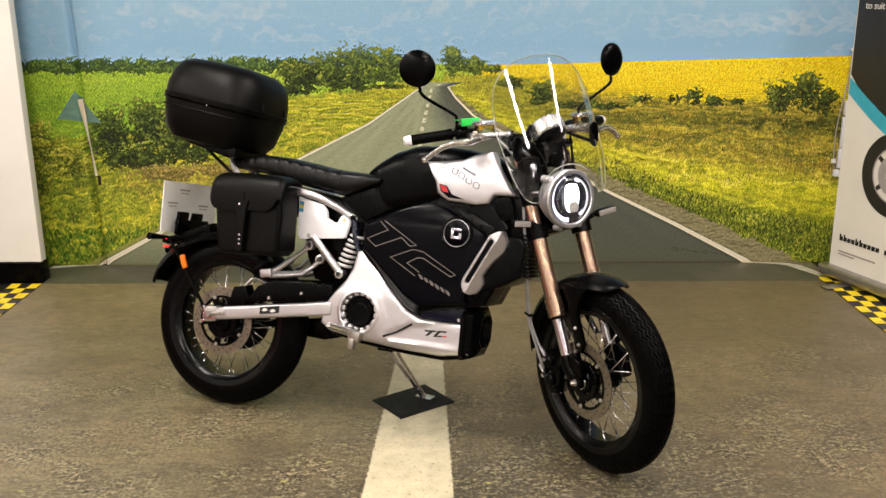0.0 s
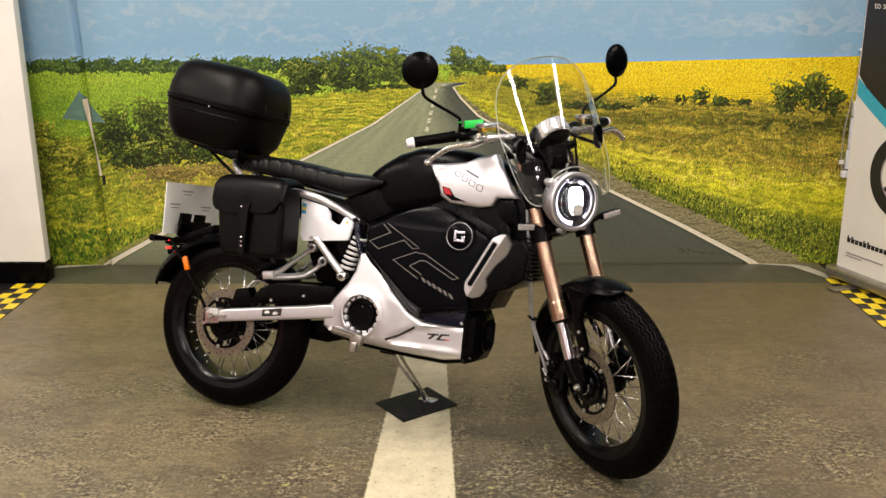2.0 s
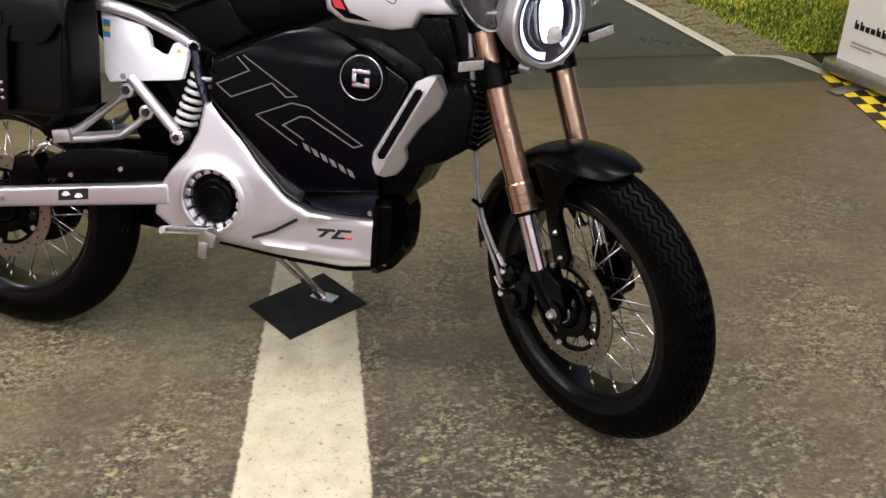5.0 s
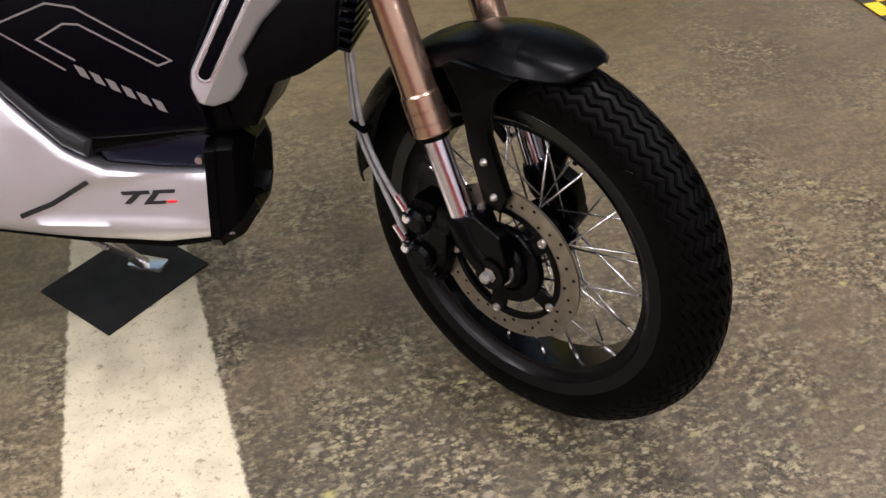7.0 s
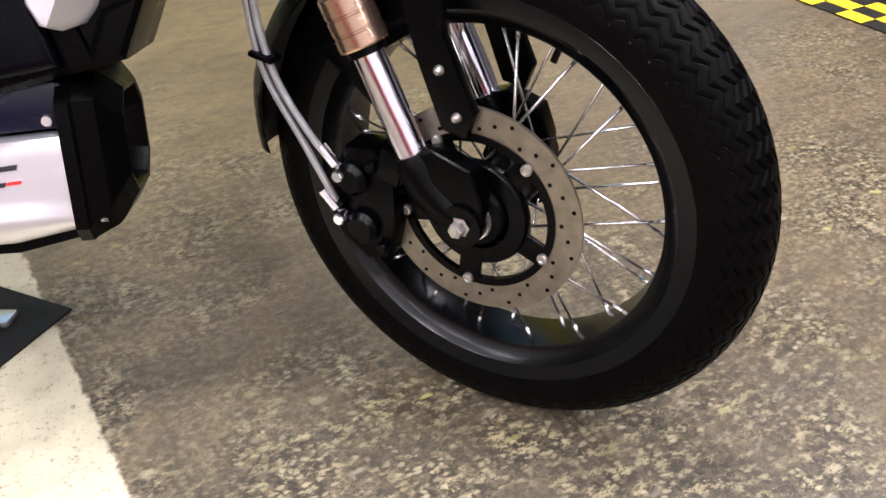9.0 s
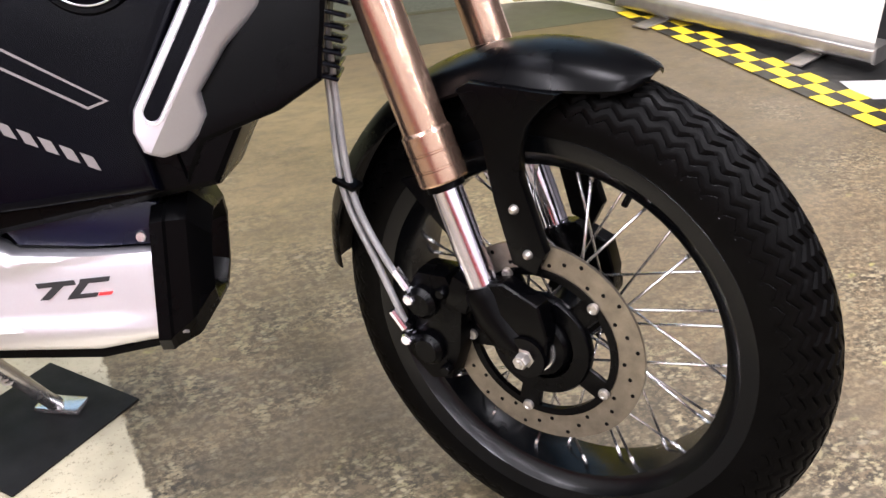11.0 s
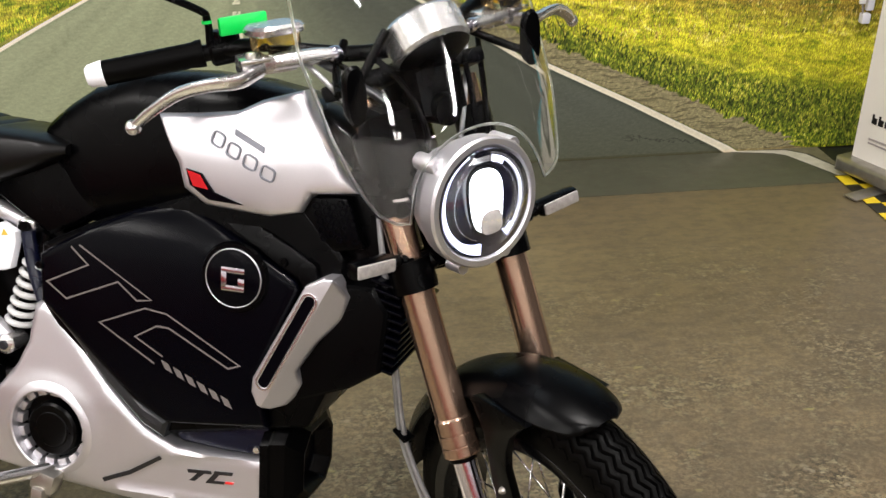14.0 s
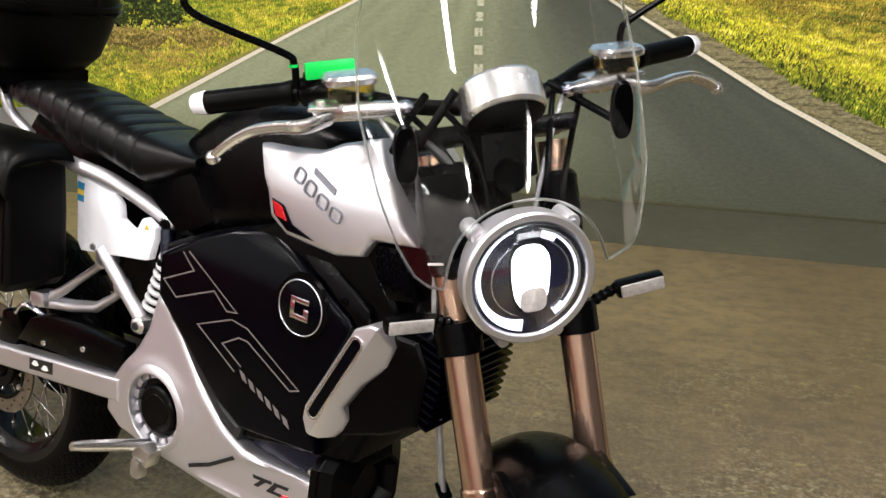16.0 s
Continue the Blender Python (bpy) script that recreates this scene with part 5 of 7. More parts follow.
# windscreen
ys = [-0.197 + 0.394 * k / 52 for k in range(53)]
def top_z(y):
    return between(abs(y), (0, 0.058, 0.097, 0.127, 0.154, 0.177, 0.191, 0.197), (1.280, 1.276, 1.264, 1.248, 1.224, 1.184, 1.128, 1.06))
def low_z(y):
    a = abs(y)
    side = between(a, (0.0, 0.127, 0.146, 0.161, 0.178, 0.191, 0.197), (0.847, 0.847, 0.850, 0.864, 0.905, 0.96, 1.04)) + 0.06 * y * (1 if a < 0.17 else max(0, (0.19 - a) / 0.02))
    return max(side, 0.842 + math.sqrt(max(0, 0.107 ** 2 - (y + 0.017) ** 2))) if abs(y + 0.017) < 0.107 else side
def screen_x(y, z):
    return 1.284 - 0.45 * (z - 0.87) - (2.15 - 1.5 * (z - 1.075)) * y * y - 0.20 * max(0, 0.95 - z)
sb = bmesh.new()
cols = []
for y in ys:
    lo, hi = low_z(y), top_z(y)
    cols.append([sb.verts.new((screen_x(y, z), y, z)) for z in (lo + (hi - lo) * k / 24 for k in range(25))])
for a, b in zip(cols, cols[1:]):
    for k in range(24):
        sb.faces.new((a[k], b[k], b[k + 1], a[k + 1]))
bmesh.ops.recalc_face_normals(sb, faces=sb.faces)
bmesh.ops.solidify(sb, geom=sb.faces[:], thickness=0.003)
screen = part("windscreen", sb, GLASS, bike, "clear curved acrylic windscreen", STEER @ Matrix.Translation((0, 0.011, 0)), sharp=50)
screen.visible_shadow = False
outline = [Vector((screen_x(y, low_z(y)), y, low_z(y))) for y in ys] + [Vector((screen_x(y, top_z(y)), y, top_z(y))) for y in ys[::-1]]
part("polished_edge", sweep(outline, 0.0020, 6, closed=True), EDGEGLASS, screen, "pale polished edge")
part("maker_mark", box((0.0006, 0.020, 0.0035), at(screen_x(-0.135, 0.875) + 0.003, -0.135, 0.872, 0, -25, -22)), GREYPRINT, screen)
for sgn in (-1, 1):
    pad = loft([[Vector((screen_x(0.150 * sgn, 1.0) - 0.006 - d, 0.150 * sgn + p * 1.0, (1.025 if sgn > 0 else 1.0) + q)) for p, q in oval(24, 0.016 * s, 0.040 * s, 0.75)] for d, s in ((0.0, 0.9), (0.004, 1.0), (0.014, 0.9))])
    part("screen_pad", pad, BLACK, screen, "black rubber screen mount")
    part("screen_stay", sweep(smooth_path([(1.14, 0.16 * sgn, 1.0), (1.09, 0.13 * sgn, 1.02), (1.05, 0.09 * sgn, 1.045)], 5), 0.006, 10), BLACK, screen)

# instrument
DRUM = Matrix.Translation((1.128, 0.004, 1.045)) @ Matrix.Rotation(math.radians(-40), 4, "Y") @ Matrix.Rotation(math.radians(90), 4, "X")
inst = part("instrument", lathe([(0.0, -0.024), (0.050, -0.024), (0.0565, -0.018), (0.0575, 0.020), (0.054, 0.025), (0.052, 0.021), (0.0, 0.019)], DRUM, 56), ALLOY, bike, "round silver instrument in a brushed drum", STEER)
part("underside", lathe([(0.0, -0.034), (0.035, -0.034), (0.0525, -0.0245), (0.0, -0.0235)], DRUM, 40), BLACK, inst, "black back of the instrument")
part("instrument_arm", prism([(1.10, 1.02), (1.15, 1.01), (1.165, 0.95), (1.10, 0.93), (1.07, 0.98)], -0.035, 0.043, 0.01), BLACK, inst, "black instrument bracket")
part("key_barrel", lathe([(0.0, -0.02), (0.022, -0.02), (0.024, 0.02), (0.0, 0.022)], at(1.155, 0.0, 0.955, 0, 25, 90), 24), BLACK, inst)
cab = bmesh.new()
for y, dz in ((-0.05, 0.0), (-0.03, 0.015), (0.05, 0.01), (0.07, -0.01)):
    sweep(smooth_path([(1.05, y * 2.2, 1.03), (1.10, y * 1.7, 1.0 + dz), (1.15, y * 1.2, 0.95 + dz), (1.165, y, 0.90), (1.14, y * 0.6, 0.86)], 6), 0.0045, 8, cab)
for pts, rad, mat in (([(1.118, -0.112, 0.995), (1.120, -0.098, 1.012), (1.124, -0.058, 1.066)], 0.0062, BLACK), ([(1.06, -0.135, 1.035), (1.10, -0.105, 1.005), (1.135, -0.068, 0.965), (1.150, -0.045, 0.905), (1.14, -0.035, 0.86)], 0.0056, SATIN),
                      ([(1.06, 0.125, 1.035), (1.105, 0.088, 1.000), (1.130, 0.062, 0.950), (1.135, 0.045, 0.885)], 0.0036, HOSE), ([(1.07, -0.150, 1.030), (1.115, -0.128, 0.985), (1.145, -0.105, 0.930), (1.140, -0.085, 0.870)], 0.0036, HOSE)):
    part("cable", sweep(smooth_path(pts, 6), rad, 10), mat, inst, "cable behind the screen")
part("wiring", cab, BLACK, inst, "black cables behind the screen")

# handlebar with controls
END_R, END_L = -0.371, 0.412
bar_pts = [(0.905, END_R + 0.02, 1.033), (0.955, -0.25, 1.046), (1.0, -0.19, 1.052), (1.045, -0.11, 1.035), (1.055, -0.04, 1.025), (1.055, 0.04, 1.025), (1.045, 0.11, 1.035), (1.0, 0.19, 1.052), (0.96, 0.27, 1.05), (0.912, END_L - 0.02, 1.045)]
bar = part("handlebar", sweep(smooth_path(bar_pts, 6), 0.0115, 14), BLACK, bike, "black tubular handlebar", STEER)
for sgn, y_end, xe, ze in ((-1, END_R, 0.897, 1.033), (1, END_L, 0.905, 1.045)):
    inner = Vector((0.955 if sgn < 0 else 0.962, y_end - 0.128 * sgn, 1.047))
    tip = Vector((xe, y_end, ze))
    d = (tip - inner).normalized()
    pts = [inner + d * (tip - inner).length * k / 20 for k in range(20)]
    part("grip", sweep(pts, [0.0185 if k in (0, 1) else 0.0172 - 0.0005 * (k % 2) for k in range(20)], 18), RUBBER, bar, "black rubber grip")
    part("bar_end", sweep([tip - d * 0.01, tip - d * 0.008, tip + d * 0.010, tip + d * 0.014], [0.016, 0.0178, 0.0150, 0.0115], 18), WHITE, bar, "white tapered bar end")
    sw = inner - d * 0.03
    switch = sweep([sw - d * 0.022, sw - d * 0.018, sw + d * 0.018, sw + d * 0.022], [0.017, 0.021, 0.021, 0.017], 16)
    box((0.03, 0.03, 0.02), at(sw.x, sw.y, sw.z + 0.016), 0.005, switch)
    part("switch_housing", switch, BLACK, bar, "black switch housing")
    # master cylinder and lever
    mc = Vector((1.052, 0.205 * sgn, 1.045))
    body = box((0.04, 0.075, 0.026), at(mc.x - 0.012, mc.y - 0.01 * sgn, mc.z - 0.008, 0, 0, 12 * sgn), 0.006)
    sweep([mc + Vector((0.012, -0.01 * sgn, -0.004)), mc + Vector((0.028, -0.065 * sgn, -0.004)), mc + Vector((0.033, -0.085 * sgn, -0.004))], [0.011, 0.011, 0.008], 14, body)
    part("master_cylinder", body, ALLOY, bar, "cast alloy master cylinder")
    cup_y = mc.y + (0.024 if sgn < 0 else 0.004)
    res = loft([[Vector((mc.x - 0.004 + p, cup_y + q, z)) for p, q in oval(24, 0.026 * s, 0.034 * s, 0.55)] for z, s in ((1.052, 0.8), (1.056, 0.9), (1.074, 0.92))])
    part("reservoir", res, AMBERGLASS, bar, "clear amber fluid reservoir")
    lid = loft([[Vector((mc.x - 0.004 + p, cup_y + q, z)) for p, q in oval(24, 0.029 * s, 0.037 * s, 0.5)] for z, s in ((1.0745, 0.95), (1.077, 1.0), (1.083, 1.0), (1.087, 0.88))])
    part("reservoir_lid", lid, ALLOY, bar, "alloy reservoir lid")
    lev_tip = Vector((0.992, -0.369, 0.978)) if sgn < 0 else Vector((0.992, 0.412, 0.992))
    root = mc + Vector((0.018, 0.045 * sgn, -0.018))
    reach = root - lev_tip
    lever = smooth_path([mc + Vector((0.008, 0.01 * sgn, -0.012)), root] + [lev_tip + reach * f + Vector((0.004, 0, rise)) for f, rise in ((0.72, 0.012), (0.45, 0.018), (0.20, 0.012))] + [lev_tip], 6)
    rad = [0.0155 - 0.0070 * k / (len(lever) - 1) for k in range(len(lever))]
    lb = sweep(lever, rad, 12, flat=0.6)
    bmesh.ops.create_uvsphere(lb, u_segments=14, v_segments=10, radius=0.0105, matrix=Matrix.Translation(lev_tip))
    part("brake_lever", lb, ALLOY, bar, "polished alloy lever")
    pivot = box((0.034, 0.040, 0.007), at(mc.x + 0.006, mc.y + 0.016 * sgn, mc.z + 0.003, 0, 0, 14 * sgn), 0.003)
    part("lever_pivot", pivot, ALLOY, bar, "alloy lever pivot bracket")
    part("pivot_bolt", lathe([(0.0, 0.004), (0.0055, 0.004), (0.0068, 0.0015), (0.0068, -0.002), (0.0, -0.002)], at(mc.x + 0.008, mc.y + 0.020 * sgn, mc.z + 0.0085, 90, 0, 0), 16), STEEL, bar, "round pivot bolt")
    end = mc + Vector((0.034, -0.088 * sgn, -0.004))
    part("banjo_fitting", lathe([(0.0045, -0.006), (0.0095, -0.006), (0.0105, -0.003), (0.0105, 0.003), (0.0095, 0.006), (0.0045, 0.006)], Matrix.Translation(end), 16, closed=True), CHROME, bar, "chrome hose fitting")
    part("fitting_bolt", lathe([(0.0, -0.010), (0.0055, -0.010), (0.0055, 0.010), (0.0, 0.010)], Matrix.Translation(end), 6), CHROME, bar)
    # mirror
    foot = Vector((0.985, 0.245 * sgn, 1.06))
    disc_c = Vector((1.0, 0.385 * sgn, 1.256))
    stem = smooth_path([foot, foot + Vector((0.003, 0.0, 0.035)), foot + Vector((0.006, 0.015 * sgn, 0.052)), disc_c + Vector((0.0, -0.02 * sgn, -0.085)), disc_c + Vector((-0.002, -0.006 * sgn, -0.055)), disc_c + Vector((-0.004, 0, -0.03))], 6)
    mir = part("mirror", sweep(stem, 0.0052, 10), BLACK, bar, "round black mirror on a bent stem")
    face = Matrix.Translation(disc_c) @ Matrix.Rotation(math.radians(-38 if sgn < 0 else 10), 4, "Z") @ Matrix.Rotation(math.radians(-90), 4, "Z")
    part("mirror_shell", lathe([(0.0, 0.012), (0.03, 0.0105), (0.048, 0.006), (0.0555, -0.001), (0.0555, -0.006), (0.053, -0.008), (0.0, -0.008)], face, 48), BLACK, mir, "round black mirror shell")
    part("mirror_glass", lathe([(0.0, -0.0095), (0.051, -0.0095), (0.051, -0.0082), (0.0, -0.0082)], face, 40), CHROME, mir, "round mirror glass")
part("lock_tag", box((0.008, 0.070, 0.024), at(0.992, -0.197, 1.083, 0, 0, 0), 0.003), GREEN, bar, "bright green plastic tag")
part("stem_collar", lathe([(0.0058, -0.002), (0.0066, -0.002), (0.0066, 0.002), (0.0058, 0.002)], at(0.988, -0.246, 1.092, 90, 0, 0), 16, closed=True), GREEN, bar, "thin green band")

# -- body --
def section(x, w, lo, hi, e=0.7, n=28, tuck=1.0):
    """One rib of a body that is the same on both sides."""
    mid, hh = (lo + hi) / 2, (hi - lo) / 2
    return [Vector((x, p * (tuck if q < 0 else 1.0), mid + q)) for p, q in oval(n, w, hh, e)]


tank = loft([section(x, w, lo, hi, 0.62) for x, w, lo, hi in ((0.495, 0.030, 0.80, 0.862), (0.512, 0.044, 0.78, 0.882), (0.55, 0.054, 0.735, 0.912), (0.60, 0.062, 0.72, 0.943), (0.68, 0.074, 0.73, 0.970), (0.77, 0.086, 0.75, 0.974),
                                                          (0.86, 0.092, 0.78, 0.968), (0.93, 0.090, 0.78, 0.955), (0.99, 0.08, 0.78, 0.935), (1.02, 0.06, 0.79, 0.91))])
tk = part("tank", tank, BLACK, bike, "black tank cover with knee pads", sharp=50)
def shroud_fall(x, z):
    """How far the shroud's face falls back from its crest."""
    return 0.20 * max(0, z - 0.87) + 0.12 * max(0, x - 0.93) + 0.75 * (x - 0.87) ** 2 + 1.3 * (z - 0.85) ** 2


def on_shroud(bm, sgn):
    """Lays thin marks on the leaning face of the shroud."""
    for v in bm.verts:
        v.co.y = sgn * (0.1282 - shroud_fall(v.co.x, v.co.z) + (0.0026 if v.co.y > 0.0005 else -0.001))
    return bm


for sgn in (-1, 1):
    knee = prism([(0.563, 0.838), (0.612, 0.885), (0.698, 0.908), (0.738, 0.902), (0.783, 0.856), (0.795, 0.81), (0.646, 0.758)], 0.100 * sgn, 0.124 * sgn, 0.012, 3)
    for v in knee.verts:
        f = 0.079 - 0.15 * max(0.0, v.co.x - 0.56)
        v.co.y -= sgn * f
        v.co.x -= 0.5 * f
    part("knee_pad", knee, BLACK, tk, "black knee pad")
    fair = prism([(0.435, 0.770), (0.50, 0.80), (0.566, 0.83), (0.645, 0.752), (0.60, 0.725), (0.548, 0.703), (0.50, 0.73)], 0.085 * sgn, 0.114 * sgn, 0.012, 3)
    for v in fair.verts:
        v.co.y -= sgn * 0.058
        v.co.x -= 0.029
    part("side_fairing", fair, BLACK, tk, "black fairing under the seat")
    # silver shroud, higher and narrower at the top
    sh = bmesh.new()
    outline = [(0.741, 0.914), (0.80, 0.919), (0.868, 0.928), (0.90, 0.945), (0.955, 0.962), (0.985, 0.915), (1.025, 0.85), (1.045, 0.826), (0.982, 0.823), (0.966, 0.795), (0.925, 0.787), (0.828, 0.794), (0.793, 0.815), (0.784, 0.85)]
    prism(outline, 0.085 * sgn, 0.128 * sgn, 0.010, 3, sh, "second")
    for axis, lo, count in (((1, 0, 0), 0.765, 19), ((0, 0, 1), 0.798, 11)):
        for k in range(count):
            bmesh.ops.bisect_plane(sh, geom=sh.verts[:] + sh.edges[:] + sh.faces[:], plane_co=Vector(axis) * (lo + 0.0145 * k), plane_no=axis)
    for v in sh.verts:
        v.co.y -= sgn * shroud_fall(v.co.x, v.co.z)
    shroud = part("tank_shroud", sh, SILVER, bike, "silver painted tank shroud")
    rf = prism([(0.80, 0.845), (0.826, 0.84), (0.845, 0.815), (0.888, 0.801), (0.835, 0.803), (0.806, 0.822)], 0.1265 * sgn, 0.131 * sgn, 0.001, 1)
    for v in rf.verts:
        v.co.y -= sgn * shroud_fall(v.co.x, v.co.z)
    part("trim_inset", rf, GLOSS, shroud, "dark inset")
    rf = prism([(0.803, 0.8425), (0.824, 0.838), (0.836, 0.818), (0.812, 0.821)], 0.130 * sgn, 0.1325 * sgn, 0.0008, 1)
    for v in rf.verts:
        v.co.y -= sgn * shroud_fall(v.co.x, v.co.z)
    part("side_reflector", rf, REDLENS, shroud, "red side reflector")
    for k in range(4):
        mx, mz = 0.848 + 0.0255 * k, 0.889 - 0.0135 * k
        ring = [(mx + p * 0.86 + q * 0.25, mz + q - p * 0.35) for p, q in oval(24, 0.0106, 0.0088, 0.55)]
        ring = ring + [ring[0]]
        part("badge", on_shroud(strip(ring, 0.0023, 0.0, 0.001), sgn), LOGOGREY, shroud, "grey maker's badge")
    part("badge_bar", on_shroud(prism([(0.872, 0.905), (0.873, 0.897), (0.918, 0.876), (0.918, 0.884)], 0.0, 0.001), sgn), LOGOGREY, shroud)
    grille = prism([(0.968, 0.816), (1.03, 0.82), (1.055, 0.75), (1.015, 0.742), (0.972, 0.762), (0.95, 0.783)], 0.06 * sgn, 0.096 * sgn, 0.006)
    gr = part("side_grille", grille, BLACK, bike, "black grille behind the shroud")
    cells = bmesh.new()
    for i in range(5):
        for j in range(5):
            gx, gz = 0.985 + 0.012 * i + 0.003 * j, 0.806 - 0.011 * j + (0.0055 if i % 2 else 0)
            lathe([(0.0042, -0.002), (0.0056, -0.002), (0.0056, 0.002), (0.0042, 0.002)], Matrix.Translation((gx, 0.097 * sgn, gz)), 6, cells, closed=True)
    part("honeycomb", cells, GLOSS, gr, "honeycomb mesh")

# battery case and its side covers
core = prism([(0.535, 0.60), (0.535, 0.70), (0.63, 0.745), (0.80, 0.805), (0.97, 0.80), (1.03, 0.73), (1.04, 0.60), (0.98, 0.47), (0.74, 0.42), (0.66, 0.43)], -0.098, 0.098, 0.015, 3)
def rounded_off(bm, sgn):
    """Lets the outer face of a side cover fall in towards its upper edge."""
    for k in range(12):
        bmesh.ops.bisect_plane(bm, geom=bm.verts[:] + bm.edges[:] + bm.faces[:], plane_co=(0, 0, 0.698 + 0.009 * k), plane_no=(0, 0, 1))
    for v in bm.verts:
        if abs(v.co.y) > 0.09:
            v.co.y -= sgn * 2.6 * max(0.0, v.co.z - 0.695) ** 2


battery = part("battery_case", core, BLACK, bike, "black battery case")
for sgn in (-1, 1):
    cover = prism([(0.546, 0.690), (0.63, 0.738), (0.70, 0.770), (0.775, 0.790), (0.83, 0.770), (0.962, 0.697), (0.968, 0.684), (0.905, 0.548), (0.915, 0.505), (0.925, 0.468), (0.76, 0.448), (0.70, 0.478), (0.545, 0.615)], 0.085 * sgn, 0.116 * sgn, 0.012, 4)
    rounded_off(cover, sgn)
    cov = part("side_cover", cover, GLOSS, battery, "glossy black side cover with fine outline graphics")
    ledge = prism([(0.775, 0.794), (0.80, 0.806), (0.852, 0.797), (0.992, 0.722), (0.996, 0.700), (0.978, 0.682), (0.966, 0.700), (0.833, 0.774)], 0.080 * sgn, 0.1115 * sgn, 0.004, 3)
    rounded_off(ledge, sgn)
    part("upper_ledge", ledge, BLACK, cov, "black ledge along the cover")
    y = 0.1155 * sgn
    part("outline_graphic", strip([(0.604, 0.707), (0.632, 0.682), (0.56, 0.648), (0.593, 0.625), (0.682, 0.662), (0.713, 0.637), (0.737, 0.641), (0.618, 0.711)], 0.0026, y, 0.001 * sgn), OUTLINE, cov, "thin grey outline graphic")
    part("outline_graphic", strip([(0.741, 0.543), (0.649, 0.595), (0.726, 0.627), (0.762, 0.623), (0.88, 0.56), (0.862, 0.553), (0.765, 0.602), (0.745, 0.602), (0.709, 0.581), (0.755, 0.556)], 0.0026, y, 0.001 * sgn), OUTLINE, cov, "thin grey outline graphic")
    for k in range(6):
        mx, mz = 0.752 + 0.0195 * k, 0.551 - 0.0082 * k
        part("model_bar", prism([(mx, mz), (mx + 0.0075, mz - 0.0145), (mx + 0.0195, mz - 0.0190), (mx + 0.0125, mz - 0.0050)], y, y + 0.001 * sgn), OUTLINE, cov)
    eb = Matrix.Translation((0.872, 0.1165 * sgn, 0.693)) @ Matrix.Scale(sgn, 4, (0, 1, 0))
    part("emblem", lathe([(0.0, -0.006 + 0.012), (0.041, 0.006), (0.045, 0.004), (0.047, 0.0)], eb, 48), GLOSS, cov, "round black emblem")
    part("emblem_bezel", lathe([(0.044, -0.002), (0.0455, 0.0035), (0.050, 0.0035), (0.053, -0.002)], eb, 48, closed=True), BLACK, cov, "raised black bezel")
    part("emblem_ring", lathe([(0.0420, 0.0062), (0.0428, 0.0070), (0.0437, 0.0062), (0.0437, 0.0045), (0.0420, 0.0045)], eb, 48, closed=True), SILVER, cov, "thin silver ring")
    mark = box((0.036, 0.002, 0.0085), eb @ Matrix.Translation((0, 0.0068, 0.012)), 0.0015)
    box((0.0085, 0.002, 0.026), eb @ Matrix.Translation((-0.014, 0.0068, -0.002)), 0.0015, mark)
    box((0.036, 0.002, 0.0085), eb @ Matrix.Translation((0, 0.0068, -0.0145)), 0.0015, mark)
    box((0.010, 0.002, 0.014), eb @ Matrix.Translation((0.013, 0.0068, -0.006)), 0.0015, mark)
    part("emblem_mark", mark, CHROME, cov, "chrome emblem mark")
    for bx, bz, by in ((0.944, 0.722, 0.1100), (0.548, 0.672, 0.116)):
        part("bolt", lathe([(0.0, 0.0015), (0.0028, 0.0015), (0.0032, 0.003), (0.0055, 0.003), (0.0068, 0.0), (0.0, -0.001)], Matrix.Translation((bx, by * sgn, bz)) @ Matrix.Scale(sgn, 4, (0, 1, 0)), 12), BLACK, cov)
    # intake trim
    trim = prism([(1.012, 0.712), (1.026, 0.712), (1.043, 0.683), (1.033, 0.648), (0.998, 0.611), (0.97, 0.567), (0.975, 0.543), (0.966, 0.523), (0.952, 0.508), (0.932, 0.503), (0.915, 0.510), (0.906, 0.530), (0.908, 0.552), (0.985, 0.698)], 0.092 * sgn, 0.133 * sgn, 0.006, 3)
    # a crease beside the slot, and a wide facet that falls back towards the front
    ahead, crest = Vector((0.889, 0, -0.458)), Vector((0.9395, 0, 0.5425))
    bmesh.ops.bisect_plane(trim, geom=trim.verts[:] + trim.edges[:] + trim.faces[:], plane_co=crest, plane_no=ahead)
    bmesh.ops.triangulate(trim, faces=[f for f in trim.faces if len(f.verts) > 4])
    for v in trim.verts:
        v.co.y -= sgn * 0.85 * max(0.0, (v.co - crest).dot(ahead)) * max(0.0, min(1.0, (abs(v.co.y) - 0.095) / 0.025))
    intake = part("intake_trim", trim, SILVER, bike, "silver intake trim with a dark slot", sharp=24)
    ends = [(0.993 + 0.008 * math.cos(a), 0.677 + 0.008 * math.sin(a)) for a in np.linspace(-0.5, 2.64, 9)] + [(0.927 + 0.008 * math.cos(a), 0.549 + 0.008 * math.sin(a)) for a in np.linspace(2.64, 5.78, 9)]
    part("slot", prism(ends, 0.1315 * sgn, 0.1345 * sgn), GLOSS, intake, "dark slot")
    lip = [(0.993 + 0.011 * math.cos(a), 0.677 + 0.011 * math.sin(a)) for a in np.linspace(-0.5, 2.64, 9)] + [(0.927 + 0.011 * math.cos(a), 0.549 + 0.011 * math.sin(a)) for a in np.linspace(2.64, 5.78, 9)]
    part("slot_lip", strip(lip + [lip[0]], 0.003, 0.1325 * sgn, 0.003 * sgn), ALLOY, intake)
